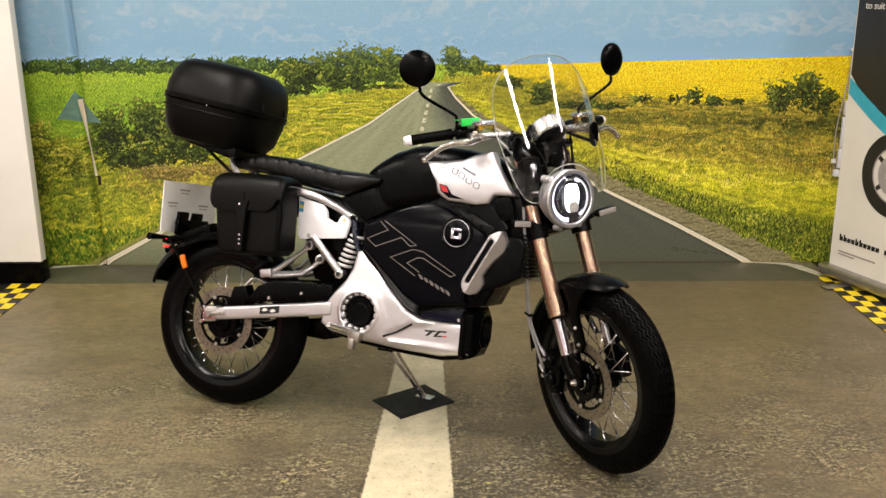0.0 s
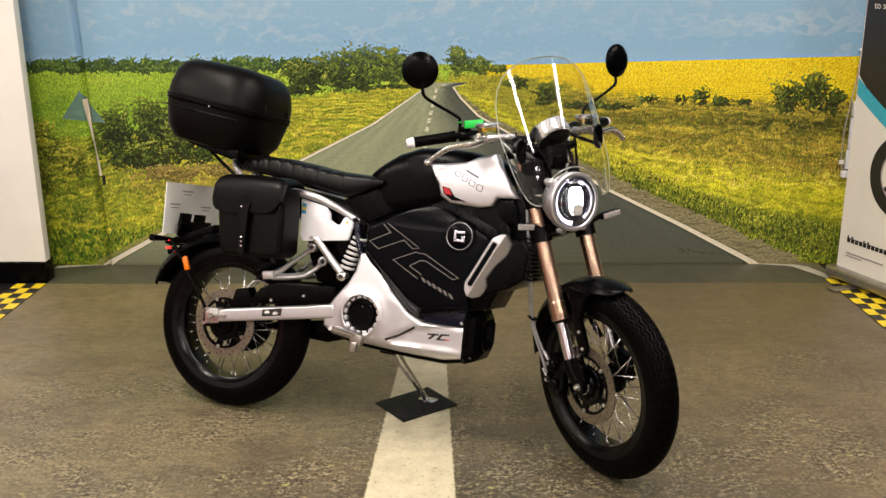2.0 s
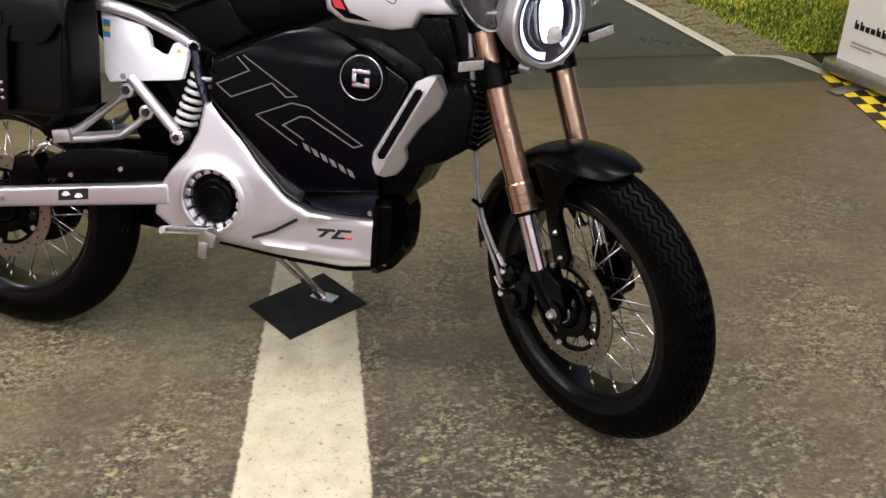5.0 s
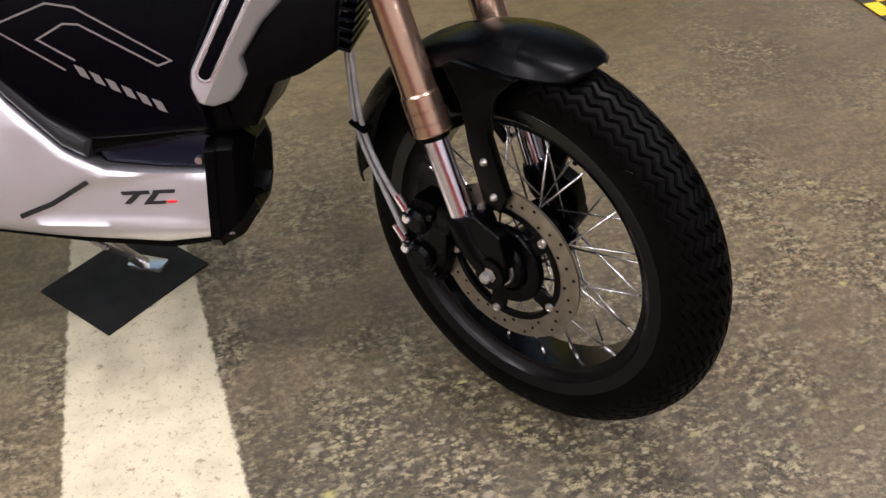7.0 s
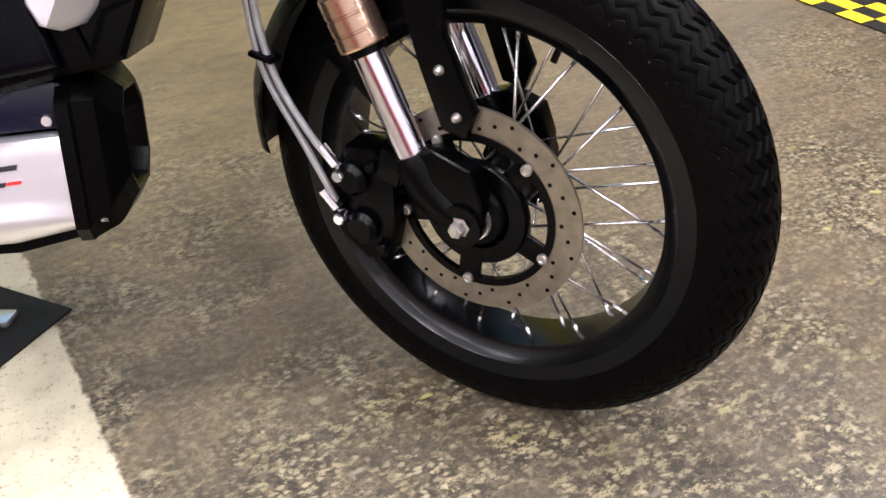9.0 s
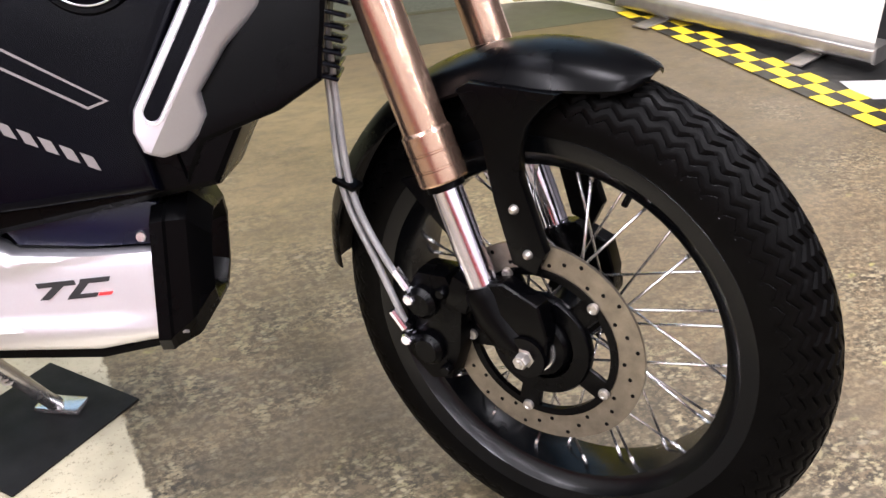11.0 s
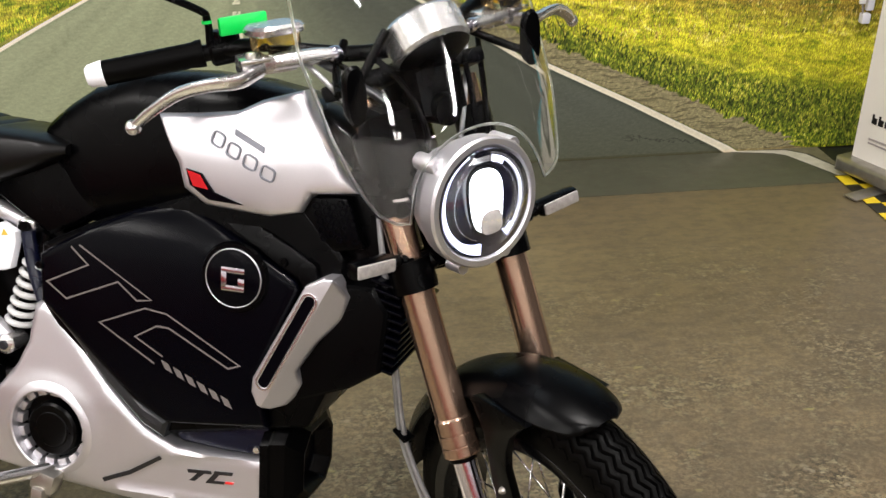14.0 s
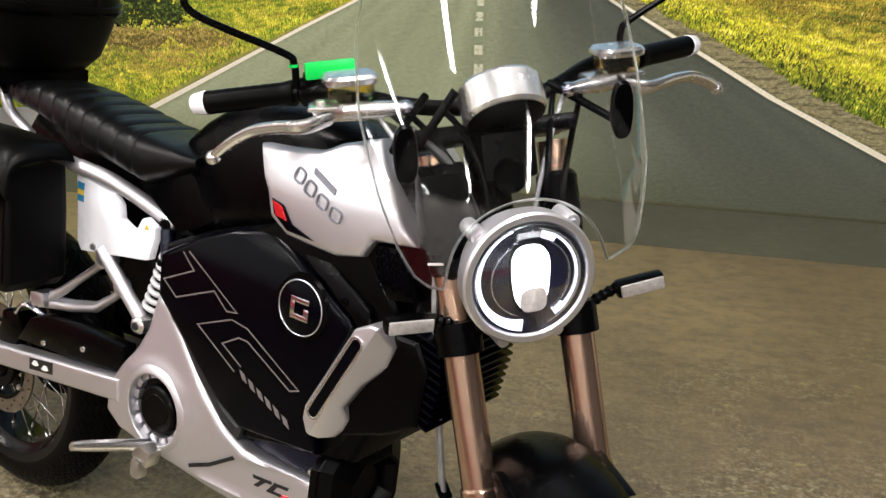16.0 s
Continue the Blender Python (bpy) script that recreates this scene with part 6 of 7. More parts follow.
duct = prism([(1.02, 0.70), (1.075, 0.70), (1.098, 0.665), (1.09, 0.575), (1.045, 0.545), (0.97, 0.515), (0.95, 0.47), (0.93, 0.53), (1.0, 0.62)], -0.105, 0.105, 0.012, 3)
du = part("front_duct", duct, BLACK, bike, "black front duct with cooling fins")
for k in range(11):
    z = 0.580 + 0.0125 * k
    part("fin", box((0.042, 0.196, 0.0042), at(1.098 - 0.002 * abs(k - 6), 0, z, 0, 14, 0), 0.001), GLOSS, du)

# motor cover
def ease(v, a, b):
    t = max(0.0, min(1.0, (v - a) / (b - a)))
    return t * t * (3 - 2 * t)


def carve(x, z):
    """How far the cover's face falls back: facets on the arm, a pocket and a keel on the lower part."""
    d = 0.07 * max(0, x - 0.68) + 0.10 * max(0, z - 0.46)
    d += 0.35 * max(0.0, (0.523 - x) + 0.30 * (0.60 - z) * -1.0) * ease(z, 0.46, 0.52)
    d += 0.55 * max(0.0, between(x, (0.40, 0.638, 0.82, 0.92), (0.332, 0.322, 0.314, 0.312)) - z)
    ledge = between(x, (0.64, 0.742, 0.80, 0.867), (0.335, 0.386, 0.394, 0.399))
    d += 0.0035 * ease(ledge - z, -0.002, 0.005) * ease(x, 0.64, 0.67) * ease(0.91 - x, 0.0, 0.05) * ease(z - 0.318, 0, 0.012)
    d += 0.0035 * ease(math.hypot(x - 0.549, z - 0.402), 0.074, 0.098)
    return d


for sgn in (-1, 1):
    cov_out = [(0.41, 0.35), (0.414, 0.405), (0.447, 0.452), (0.485, 0.50), (0.506, 0.54), (0.516, 0.60), (0.535, 0.606), (0.557, 0.594), (0.595, 0.556), (0.65, 0.492), (0.715, 0.430), (0.765, 0.404), (0.84, 0.401), (0.935, 0.404), (0.935, 0.306), (0.84, 0.290), (0.72, 0.295), (0.55, 0.308), (0.45, 0.325)]
    cb = prism(cov_out, 0.055 * sgn, 0.112 * sgn, 0.014, 4)
    for axis, lo, hi, gap in (((1, 0, 0), 0.42, 0.91, 0.011), ((0, 0, 1), 0.30, 0.60, 0.010)):
        for k in range(int((hi - lo) / gap)):
            spot = Vector(axis) * (lo + gap * k)
            bmesh.ops.bisect_plane(cb, geom=cb.verts[:] + cb.edges[:] + cb.faces[:], plane_co=spot, plane_no=axis)
    for v in cb.verts:
        v.co.y -= sgn * carve(v.co.x, v.co.z) * max(0, min(1, (abs(v.co.y) - 0.07) / 0.025))
    bmesh.ops.delete(cb, geom=[f for f in cb.faces if abs(f.calc_center_median().y) > 0.09 and math.hypot(f.calc_center_median().x - 0.549, f.calc_center_median().z - 0.402) < 0.070], context="FACES")
    motor = part("motor_cover", cb, SILVER, bike, "silver painted motor cover")
    hub = Matrix.Translation((0.549, 0.112 * sgn, 0.402)) @ Matrix.Scale(sgn, 4, (0, 1, 0))
    part("ring", lathe([(0.0640, -0.030), (0.0645, 0.0030), (0.0665, 0.0042), (0.0720, 0.0034), (0.0800, -0.002), (0.081, -0.010), (0.067, -0.030)], hub, 56, closed=True), SILVER, motor, "silver ring round a recess")
    part("well", lathe([(0.0, -0.022), (0.0642, -0.022), (0.0642, -0.030), (0.0, -0.030)], hub, 48), BLACK, motor, "dark well")
    part("cap", lathe([(0.0, 0.000), (0.028, 0.000), (0.0295, -0.0012), (0.034, -0.0012), (0.0405, -0.0005), (0.0440, -0.004), (0.0440, -0.024), (0.0, -0.024)], hub @ Matrix.Translation((0.005, 0, 0)), 40), BLACK, motor, "black round cap")
    teeth = bmesh.new()
    for k in range(16):
        box((0.011, 0.016, 0.0165), hub @ Matrix.Rotation(TAU * (k + 0.3) / 16, 4, "Y") @ Matrix.Translation((0.0592, -0.0165, 0)), 0.002, teeth)
    part("teeth", teeth, SILVER, motor, "silver castellations")
    slash = strip([(between(k, (0, 7, 16), (0.645, 0.69, 0.742)), between(k, (0, 7, 16), (0.333, 0.352, 0.385))) for k in range(17)], 0.007, 0.1195 * sgn, -0.006 * sgn)
    for v in slash.verts:
        v.co.y = sgn * (0.1125 - carve(v.co.x, v.co.z) + (0.0022 if abs(v.co.y) > 0.117 else -0.003))
    bmesh.ops.remove_doubles(slash, verts=slash.verts, dist=0.0004)
    part("slash_mark", slash, DARKPRINT, motor, "black slash mark")
    tcm = bmesh.new()
    for q in ([(0.775, 0.373), (0.822, 0.377), (0.820, 0.386), (0.772, 0.382)], [(0.794, 0.376), (0.776, 0.351), (0.788, 0.351), (0.808, 0.377)], [(0.828, 0.387), (0.866, 0.390), (0.864, 0.381), (0.826, 0.378)],
              [(0.826, 0.379), (0.839, 0.380), (0.826, 0.358), (0.813, 0.357)], [(0.813, 0.358), (0.850, 0.361), (0.847, 0.353), (0.810, 0.350)]):
        prism(q, 0, 0.001, bm=tcm)
    for v in tcm.verts:
        v.co.x, v.co.z = 0.8255 + (v.co.x - 0.8225) * 0.8, 0.3625 + (v.co.z - 0.3665) * 0.58
        v.co.y = sgn * (0.1124 - carve(v.co.x, v.co.z) + (0.0014 if v.co.y > 0.0005 else -0.002))
    part("model_mark", tcm, DARKPRINT, motor, "dark angular model mark")
    dash = prism([(0.851, 0.361), (0.868, 0.362), (0.866, 0.356), (0.849, 0.355)], 0, 0.001)
    for v in dash.verts:
        v.co.x, v.co.z = 0.8255 + (v.co.x - 0.8225) * 0.8, 0.3625 + (v.co.z - 0.3665) * 0.58
        v.co.y = sgn * (0.1124 - carve(v.co.x, v.co.z) + (0.0014 if v.co.y > 0.0005 else -0.002))
    part("red_dash", dash, REDPRINT, motor, "red dash")
    skirt = prism([(0.735, 0.447), (0.765, 0.408), (0.84, 0.404), (0.905, 0.406), (0.912, 0.452), (0.876, 0.455)], 0.05 * sgn, 0.080 * sgn, 0.006, 2)
    sk = part("lower_skirt", skirt, NAVY, bike, "dark blue-black lower skirt")
    part("bolt", lathe([(0.0, 0.004), (0.005, 0.004), (0.0065, 0.001), (0.0065, -0.002)], Matrix.Translation((0.893, 0.0805 * sgn, 0.415)) @ Matrix.Scale(sgn, 4, (0, 1, 0)), 12), ALLOY, sk)
    edge = prism([(0.545, 0.612), (0.557, 0.60), (0.60, 0.557), (0.65, 0.498), (0.715, 0.436), (0.75, 0.42), (0.76, 0.45), (0.72, 0.47), (0.66, 0.53), (0.60, 0.60), (0.56, 0.645)], 0.06 * sgn, 0.113 * sgn, 0.016, 3)
    part("frame_cover", edge, SATIN, bike, "black frame cover")
belly = prism([(0.42, 0.34), (0.44, 0.312), (0.55, 0.292), (0.72, 0.279), (0.84, 0.276), (0.915, 0.290), (0.93, 0.40), (0.6, 0.42), (0.45, 0.40)], -0.074, 0.074, 0.012, 2)
part("belly_pan", belly, BLACK, bike, "black belly pan")
def octagon(x, w, z0, z1, c, lean=0.0):
    """Eight corners across the bike: half width w, heights z0 to z1, corners cut by c; lean sets the top back."""
    ring = [(w, z0 + c), (w, z1 - c), (w - c, z1), (c - w, z1), (-w, z1 - c), (-w, z0 + c), (c - w, z0), (w - c, z0)]
    return [Vector((x - lean * (z - z0), y, z)) for y, z in ring]


nose_rings = [octagon(0.906, 0.0990, 0.289, 0.448, 0.016), octagon(0.919, 0.0990, 0.289, 0.450, 0.016), octagon(0.922, 0.0955, 0.291, 0.452, 0.018), octagon(0.941, 0.086, 0.297, 0.459, 0.026),
              octagon(0.945, 0.082, 0.300, 0.456, 0.027), octagon(0.959, 0.064, 0.322, 0.440, 0.026), octagon(0.962, 0.060, 0.326, 0.436, 0.025), octagon(0.961, 0.056, 0.330, 0.432, 0.024),
              octagon(0.945, 0.047, 0.338, 0.424, 0.021), octagon(0.934, 0.044, 0.341, 0.421, 0.020)]
nose = part("nose_cap", loft(nose_rings), BLACK, bike, "black faceted nose cap with an eight-sided opening", sharp=16)
part("nose_opening", loft([octagon(0.9345, 0.036, 0.349, 0.413, 0.016), octagon(0.940, 0.034, 0.351, 0.411, 0.016)]), GLOSS, nose, sharp=20)

# swingarm, belt guard, axle plates
for sgn in (-1, 1):
    y0, y1 = 0.078 * sgn, 0.112 * sgn
    arm = part("swingarm", prism([(-0.005, 0.308), (0.0, 0.352), (0.03, 0.358), (0.45, 0.425), (0.45, 0.377), (0.02, 0.311)], y0, y1, 0.010, 4), SILVER, bike, "silver swingarm tube")
    plate = prism([(-0.052, 0.335), (-0.046, 0.352), (0.0, 0.357), (0.004, 0.304), (-0.04, 0.298), (-0.052, 0.31)], 0.076 * sgn, 0.116 * sgn, 0.004)
    part("axle_plate", plate, ALLOY, arm, "alloy axle plate")
    part("axle_nut", lathe([(0.0, 0.014), (0.009, 0.014), (0.012, 0.010), (0.012, 0.0)], Matrix.Translation((-0.022, 0.116 * sgn, 0.328)) @ Matrix.Scale(sgn, 4, (0, 1, 0)), 6), STEEL, arm, "zinc-plated axle nut")
    part("adjuster", box((0.05, 0.004, 0.010), at(0.008, 0.1175 * sgn, 0.331, 0, -9, 0), 0.001), STEEL, arm)
    for bz in (0.316, 0.346):
        part("adjuster_bolt", rod((-0.060, 0.100 * sgn, bz - 0.004), (-0.030, 0.100 * sgn, bz), 0.0045, 10), STEEL, arm, "wheel adjuster bolt")
    for bx, bz in ((-0.046, 0.350), (-0.046, 0.302)):
        part("bolt", lathe([(0.0, 0.006), (0.005, 0.006), (0.006, 0.003), (0.006, 0.0)], Matrix.Translation((bx, 0.113 * sgn, bz)) @ Matrix.Scale(sgn, 4, (0, 1, 0)), 8), CHROME, arm)
    part("warning_label", prism([(0.176, 0.349), (0.176, 0.373), (0.252, 0.387), (0.252, 0.362)], 0.1118 * sgn, 0.1126 * sgn), DARKPRINT, arm, "black warning label with white pictograms")
    pict = bmesh.new()
    for lx in (0.195, 0.227):
        prism([(lx - 0.011, 0.362), (lx - 0.004, 0.372), (lx + 0.006, 0.373), (lx + 0.012, 0.366), (lx, 0.361)], 0.1126 * sgn, 0.1131 * sgn, bm=pict)
    part("pictogram", pict, PAPER, arm)
    guardp = prism([(0.105, 0.385), (0.15, 0.445), (0.21, 0.470), (0.30, 0.476), (0.44, 0.48), (0.44, 0.425), (0.30, 0.405)], 0.066 * sgn, 0.098 * sgn, 0.008)
    bg = part("belt_guard", guardp, BLACK, bike, "black belt guard")
    for bx, bz in ((0.20, 0.408), (0.325, 0.437)):
        part("bolt", lathe([(0.0, 0.004), (0.005, 0.004), (0.0065, 0.001), (0.0065, -0.003)], Matrix.Translation((bx, 0.0985 * sgn, bz)) @ Matrix.Scale(sgn, 4, (0, 1, 0)), 10), ALLOY, bg)
lower_arm = prism([(0.04, 0.30), (0.42, 0.36), (0.46, 0.30), (0.36, 0.272), (0.30, 0.275)], 0.03, 0.075, 0.006)
part("drive_cover", lower_arm, BLACK, bike, "black drive cover")
rc = part("rear_caliper", prism([(0.03, 0.36), (0.05, 0.43), (0.10, 0.44), (0.12, 0.40), (0.09, 0.355)], -0.095, -0.045, 0.008), BLACK, bike, "black rear brake caliper")
part("brake_pipe", sweep(smooth_path([(0.10, -0.095, 0.44), (0.14, -0.10, 0.47), (0.19, -0.08, 0.45)], 6), 0.005, 8), CHROME, rc)

# shock absorber
shock = part("shock_absorber", rod((0.502, -0.03, 0.70), (0.427, -0.03, 0.50), 0.011, 14), BLACK, bike, "rear shock absorber with a silver spring")
a, b = Vector((0.488, -0.03, 0.662)), Vector((0.440, -0.03, 0.536))
ax_d = (b - a).normalized()
u = ax_d.orthogonal().normalized()
w = ax_d.cross(u)
coil = [a + (b - a) * k / 240 + 0.0225 * (math.cos(TAU * 7.5 * k / 240) * u + math.sin(TAU * 7.5 * k / 240) * w) for k in range(241)]
part("spring", sweep(coil, 0.0052, 10), SPRINGWHITE, shock, "pale grey coil spring")
# seat frame, side plate, pegs: the frame draws in towards the front
def drawn_in(bm, sgn, slope=0.17, begin=0.285):
    for v in bm.verts:
        f = slope * max(0.0, v.co.x - begin)
        v.co.y -= sgn * f
        v.co.x -= 0.5 * f
    return bm


for sgn in (-1, 1):
    rail = part("seat_rail", drawn_in(sweep(smooth_path([(0.20, 0.098 * sgn, 0.79), (0.30, 0.102 * sgn, 0.780), (0.366, 0.102 * sgn, 0.766), (0.44, 0.102 * sgn, 0.738), (0.512, 0.102 * sgn, 0.704)], 5), 0.0135, 16), sgn, 0.36), SILVER, bike, "silver seat frame rail")
    part("rail_cap", drawn_in(lathe([(0.0, 0.020), (0.012, 0.020), (0.0165, 0.017), (0.0175, 0.0), (0.0175, -0.018), (0.0, -0.018)], Matrix.Translation((0.505, 0.100 * sgn, 0.706)) @ Matrix.Scale(sgn, 4, (0, 1, 0)), 24), sgn, 0.36), ALLOY, rail)
    part("cap_plug", drawn_in(lathe([(0.0, 0.0215), (0.0115, 0.0215), (0.0115, 0.0), (0.0, 0.0)], Matrix.Translation((0.505, 0.100 * sgn, 0.706)) @ Matrix.Scale(sgn, 4, (0, 1, 0)), 20), sgn, 0.36), BLACK, rail)
    side = part("side_plate", drawn_in(prism([(0.277, 0.766), (0.372, 0.745), (0.389, 0.725), (0.392, 0.702), (0.415, 0.690), (0.431, 0.688), (0.444, 0.713), (0.452, 0.716), (0.477, 0.702), (0.478, 0.685), (0.466, 0.641), (0.455, 0.637), (0.295, 0.621), (0.284, 0.64), (0.281, 0.72)], 0.075 * sgn, 0.092 * sgn, 0.005, 2), sgn), WHITE, bike, "white plastic side plate")
    part("sticker", drawn_in(prism([(0.284, 0.752), (0.284, 0.738), (0.300, 0.736), (0.300, 0.749)], 0.0915 * sgn, 0.0928 * sgn), sgn), STICKERBLUE, side, "blue and yellow sticker")
    part("sticker", drawn_in(prism([(0.284, 0.738), (0.284, 0.728), (0.300, 0.726), (0.300, 0.736)], 0.0915 * sgn, 0.0928 * sgn), sgn), STICKERYELLOW, side)
    part("sticker", drawn_in(prism([(0.284, 0.728), (0.284, 0.716), (0.300, 0.714), (0.300, 0.726)], 0.0915 * sgn, 0.0928 * sgn), sgn), STICKERBLUE, side)
    part("warning_sticker", drawn_in(prism([(0.453, 0.695), (0.458, 0.706), (0.465, 0.696)], 0.0915 * sgn, 0.0928 * sgn), sgn), STICKERYELLOW, side)
    part("bolt", drawn_in(lathe([(0.0, 0.003), (0.006, 0.003), (0.007, 0.0)], Matrix.Translation((0.328, 0.092 * sgn, 0.636)) @ Matrix.Scale(sgn, 4, (0, 1, 0)), 10), sgn), STEEL, side)
    br = bmesh.new()
    y = 0.082 * sgn
    sweep([(0.334, y, 0.602), (0.30, y, 0.575), (0.225, y, 0.517), (0.19, y, 0.497)], [0.011, 0.009, 0.0105, 0.013], 12, br, flat=0.8)
    sweep([(0.38, y, 0.557), (0.352, y, 0.530), (0.312, y, 0.502), (0.25, y, 0.492), (0.19, y, 0.488)], [0.011, 0.0095, 0.012, 0.013, 0.014], 12, br, flat=0.8)
    for bx, bz in ((0.334, 0.602), (0.38, 0.557)):
        lathe([(0.0, -0.03), (0.0165, -0.03), (0.0165, 0.016), (0.010, 0.018), (0.009, 0.010), (0.0, 0.010)], Matrix.Translation((bx, y, bz)) @ Matrix.Scale(sgn, 4, (0, 1, 0)), 20, br)
    box((0.045, 0.04, 0.03), at(0.178, y, 0.492, 0, -10, 0), 0.006, br)
    peg = part("passenger_peg_bracket", drawn_in(br, sgn, 0.30, 0.20), SILVER, bike, "cast alloy passenger footpeg bracket")
    for bx, bz in ((0.334, 0.602), (0.38, 0.557)):
        part("bolt", drawn_in(lathe([(0.0, 0.0150), (0.0052, 0.0150), (0.0060, 0.0120), (0.0100, 0.0115), (0.0098, 0.0105), (0.0, 0.0105)], Matrix.Translation((bx, y, bz)) @ Matrix.Scale(sgn, 4, (0, 1, 0)), 16), sgn, 0.30, 0.20), SATIN, peg, "dark bolt in the boss")
    part("passenger_peg", box((0.075, 0.03, 0.022), at(0.150, y - 0.008 * sgn, 0.515, 0, -42, 0), 0.005), BLACK, peg, "folded black passenger footpeg")
    part("frame_strut", drawn_in(rod((0.345, 0.088 * sgn, 0.635), (0.458, 0.088 * sgn, 0.519), 0.0125, 16), sgn), SILVER, bike, "silver frame strut")
    part("strut_boss", drawn_in(lathe([(0.0, 0.018), (0.010, 0.018), (0.0165, 0.014), (0.0165, -0.02), (0.0, -0.02)], Matrix.Translation((0.460, 0.09 * sgn, 0.517)) @ Matrix.Scale(sgn, 4, (0, 1, 0)), 20), sgn), ALLOY, bike, "round alloy boss")
    part("boss_bolt", drawn_in(lathe([(0.0, 0.0205), (0.0065, 0.0205), (0.0082, 0.0185), (0.0082, 0.015), (0.0, 0.015)], Matrix.Translation((0.460, 0.09 * sgn, 0.517)) @ Matrix.Scale(sgn, 4, (0, 1, 0)), 16), sgn), SATIN, bike, "dark bolt of the strut")
    part("frame_tube", sweep(smooth_path([(0.470, 0.040 * sgn, 0.700), (0.478, 0.044 * sgn, 0.672), (0.488, 0.050 * sgn, 0.640), (0.512, 0.060 * sgn, 0.594)], 5), 0.0115, 14, flat=0.8), NAVY, bike, "dark frame tube behind the seat rail")
    foot = sweep([(0.545, 0.115 * sgn, 0.335), (0.538, 0.15 * sgn, 0.342), (0.522, 0.22 * sgn, 0.358), (0.515, 0.25 * sgn, 0.364)], [0.012, 0.013, 0.012, 0.009], 12, flat=0.8)
    pegf = part("footpeg", foot, ALLOY, bike, "alloy rider's footpeg")
    part("peg_mount", box((0.042, 0.032, 0.036), at(0.553, 0.125 * sgn, 0.324, 0, 15, 0), 0.008), STEEL, pegf)
    part("peg_spring", box((0.022, 0.024, 0.036), at(0.548, 0.136 * sgn, 0.298, 0, 5, 0), 0.006), STEEL, pegf)

# inner rear frame, seat, grab rail
part("rear_frame", prism([(0.02, 0.79), (0.05, 0.83), (0.42, 0.77), (0.535, 0.70), (0.535, 0.48), (0.44, 0.47), (0.33, 0.485), (0.295, 0.56), (0.27, 0.66), (0.20, 0.74)], -0.028, 0.045, 0.01), BLACK, bike, "black rear frame")
seat_ribs = []
for k in range(97):
    x = -0.035 + 0.60 * k / 96
    hi = between(x, (-0.035, 0.0, 0.10, 0.19, 0.30, 0.373, 0.514, 0.565), (0.872, 0.888, 0.903, 0.899, 0.884, 0.872, 0.863, 0.852))
    lo = between(x, (-0.035, 0.1, 0.27, 0.44, 0.50, 0.565), (0.848, 0.836, 0.803, 0.778, 0.80, 0.832))
    wd = between(x, (-0.035, 0.0, 0.05, 0.25, 0.45, 0.53, 0.565), (0.034, 0.054, 0.066, 0.084, 0.090, 0.086, 0.070))
    groove = 0.006 * max(0, math.cos(TAU * (x - 0.02) / 0.05)) ** 4 if 0.02 < x < 0.46 else 0
    seat_ribs.append(section(x, wd - groove * 0.5, lo, hi - groove, 0.55, 36))
part("seat", loft(seat_ribs), VINYL, bike, "long black vinyl seat with cross stitching", sharp=60)
grab = smooth_path([(0.08, -0.058, 0.795), (0.015, -0.056, 0.822), (-0.012, -0.053, 0.845), (-0.032, -0.042, 0.868), (-0.046, -0.015, 0.888), (-0.046, 0.015, 0.888), (-0.032, 0.042, 0.868), (-0.012, 0.053, 0.845), (0.015, 0.056, 0.822), (0.08, 0.058, 0.795)], 6)
part("grab_rail", sweep(grab, 0.0105, 14), SILVER, bike, "silver tubular grab rail")
rack = bmesh.new()
for sgn in (-1, 1):
    sweep([(-0.125, 0.085 * sgn, 0.915), (-0.06, 0.095 * sgn, 0.872), (0.01, 0.10 * sgn, 0.825)], 0.0062, 10, rack)
    sweep([(-0.06, 0.06 * sgn, 0.908), (0.02, 0.075 * sgn, 0.868)], 0.006, 10, rack)
prism([(-0.19, 0.925), (-0.19, 0.94), (0.02, 0.912), (0.02, 0.882), (-0.01, 0.878)], -0.11, 0.11, 0.006, bm=rack)
part("luggage_rack", rack, BLACK, bike, "black luggage rack")

# tail
guard(REAR, 0.366, math.radians(85), math.radians(163), 0.075, "rear_mudguard", "black rear mudguard", None, crown=0.028, flare=-0.046, reach=24)
tail = part("tail_bracket", prism([(-0.10, 0.612), (-0.10, 0.642), (-0.225, 0.596), (-0.287, 0.576), (-0.283, 0.553), (-0.225, 0.565)], -0.045, 0.045, 0.008), BLACK, bike, "black tail bracket")
part("tail_lamp", box((0.03, 0.10, 0.022), at(-0.277, -0.01, 0.564, 0, 12, 0), 0.004), BLACK, tail, "rear lamp, lit red")
for dz in (0.006, -0.024):
    part("tail_led", box((0.010, 0.022, 0.007), at(-0.276, -0.056, 0.566 + dz), 0.002), TAILGLOW, tail, "lit red LED")
part("rear_signal", sweep([(-0.276, -0.05, 0.574), (-0.284, -0.10, 0.576), (-0.289, -0.14, 0.577)], [0.007, 0.010, 0.013], 12), BLACK, tail, "black rear turn signal")
part("rear_signal", sweep([(-0.276, 0.05, 0.574), (-0.284, 0.10, 0.576), (-0.289, 0.14, 0.577)], [0.007, 0.010, 0.013], 12), BLACK, tail, "black rear turn signal")
part("reflector_pod", lathe([(0.0, -0.02), (0.014, -0.018), (0.016, 0.01), (0.0, 0.012)], at(-0.285, -0.02, 0.530, 0, 0, 90), 18), BLACK, tail)
holder = box((0.012, 0.185, 0.055), at(-0.230, 0.025, 0.616, 0, 8, 0), 0.004)
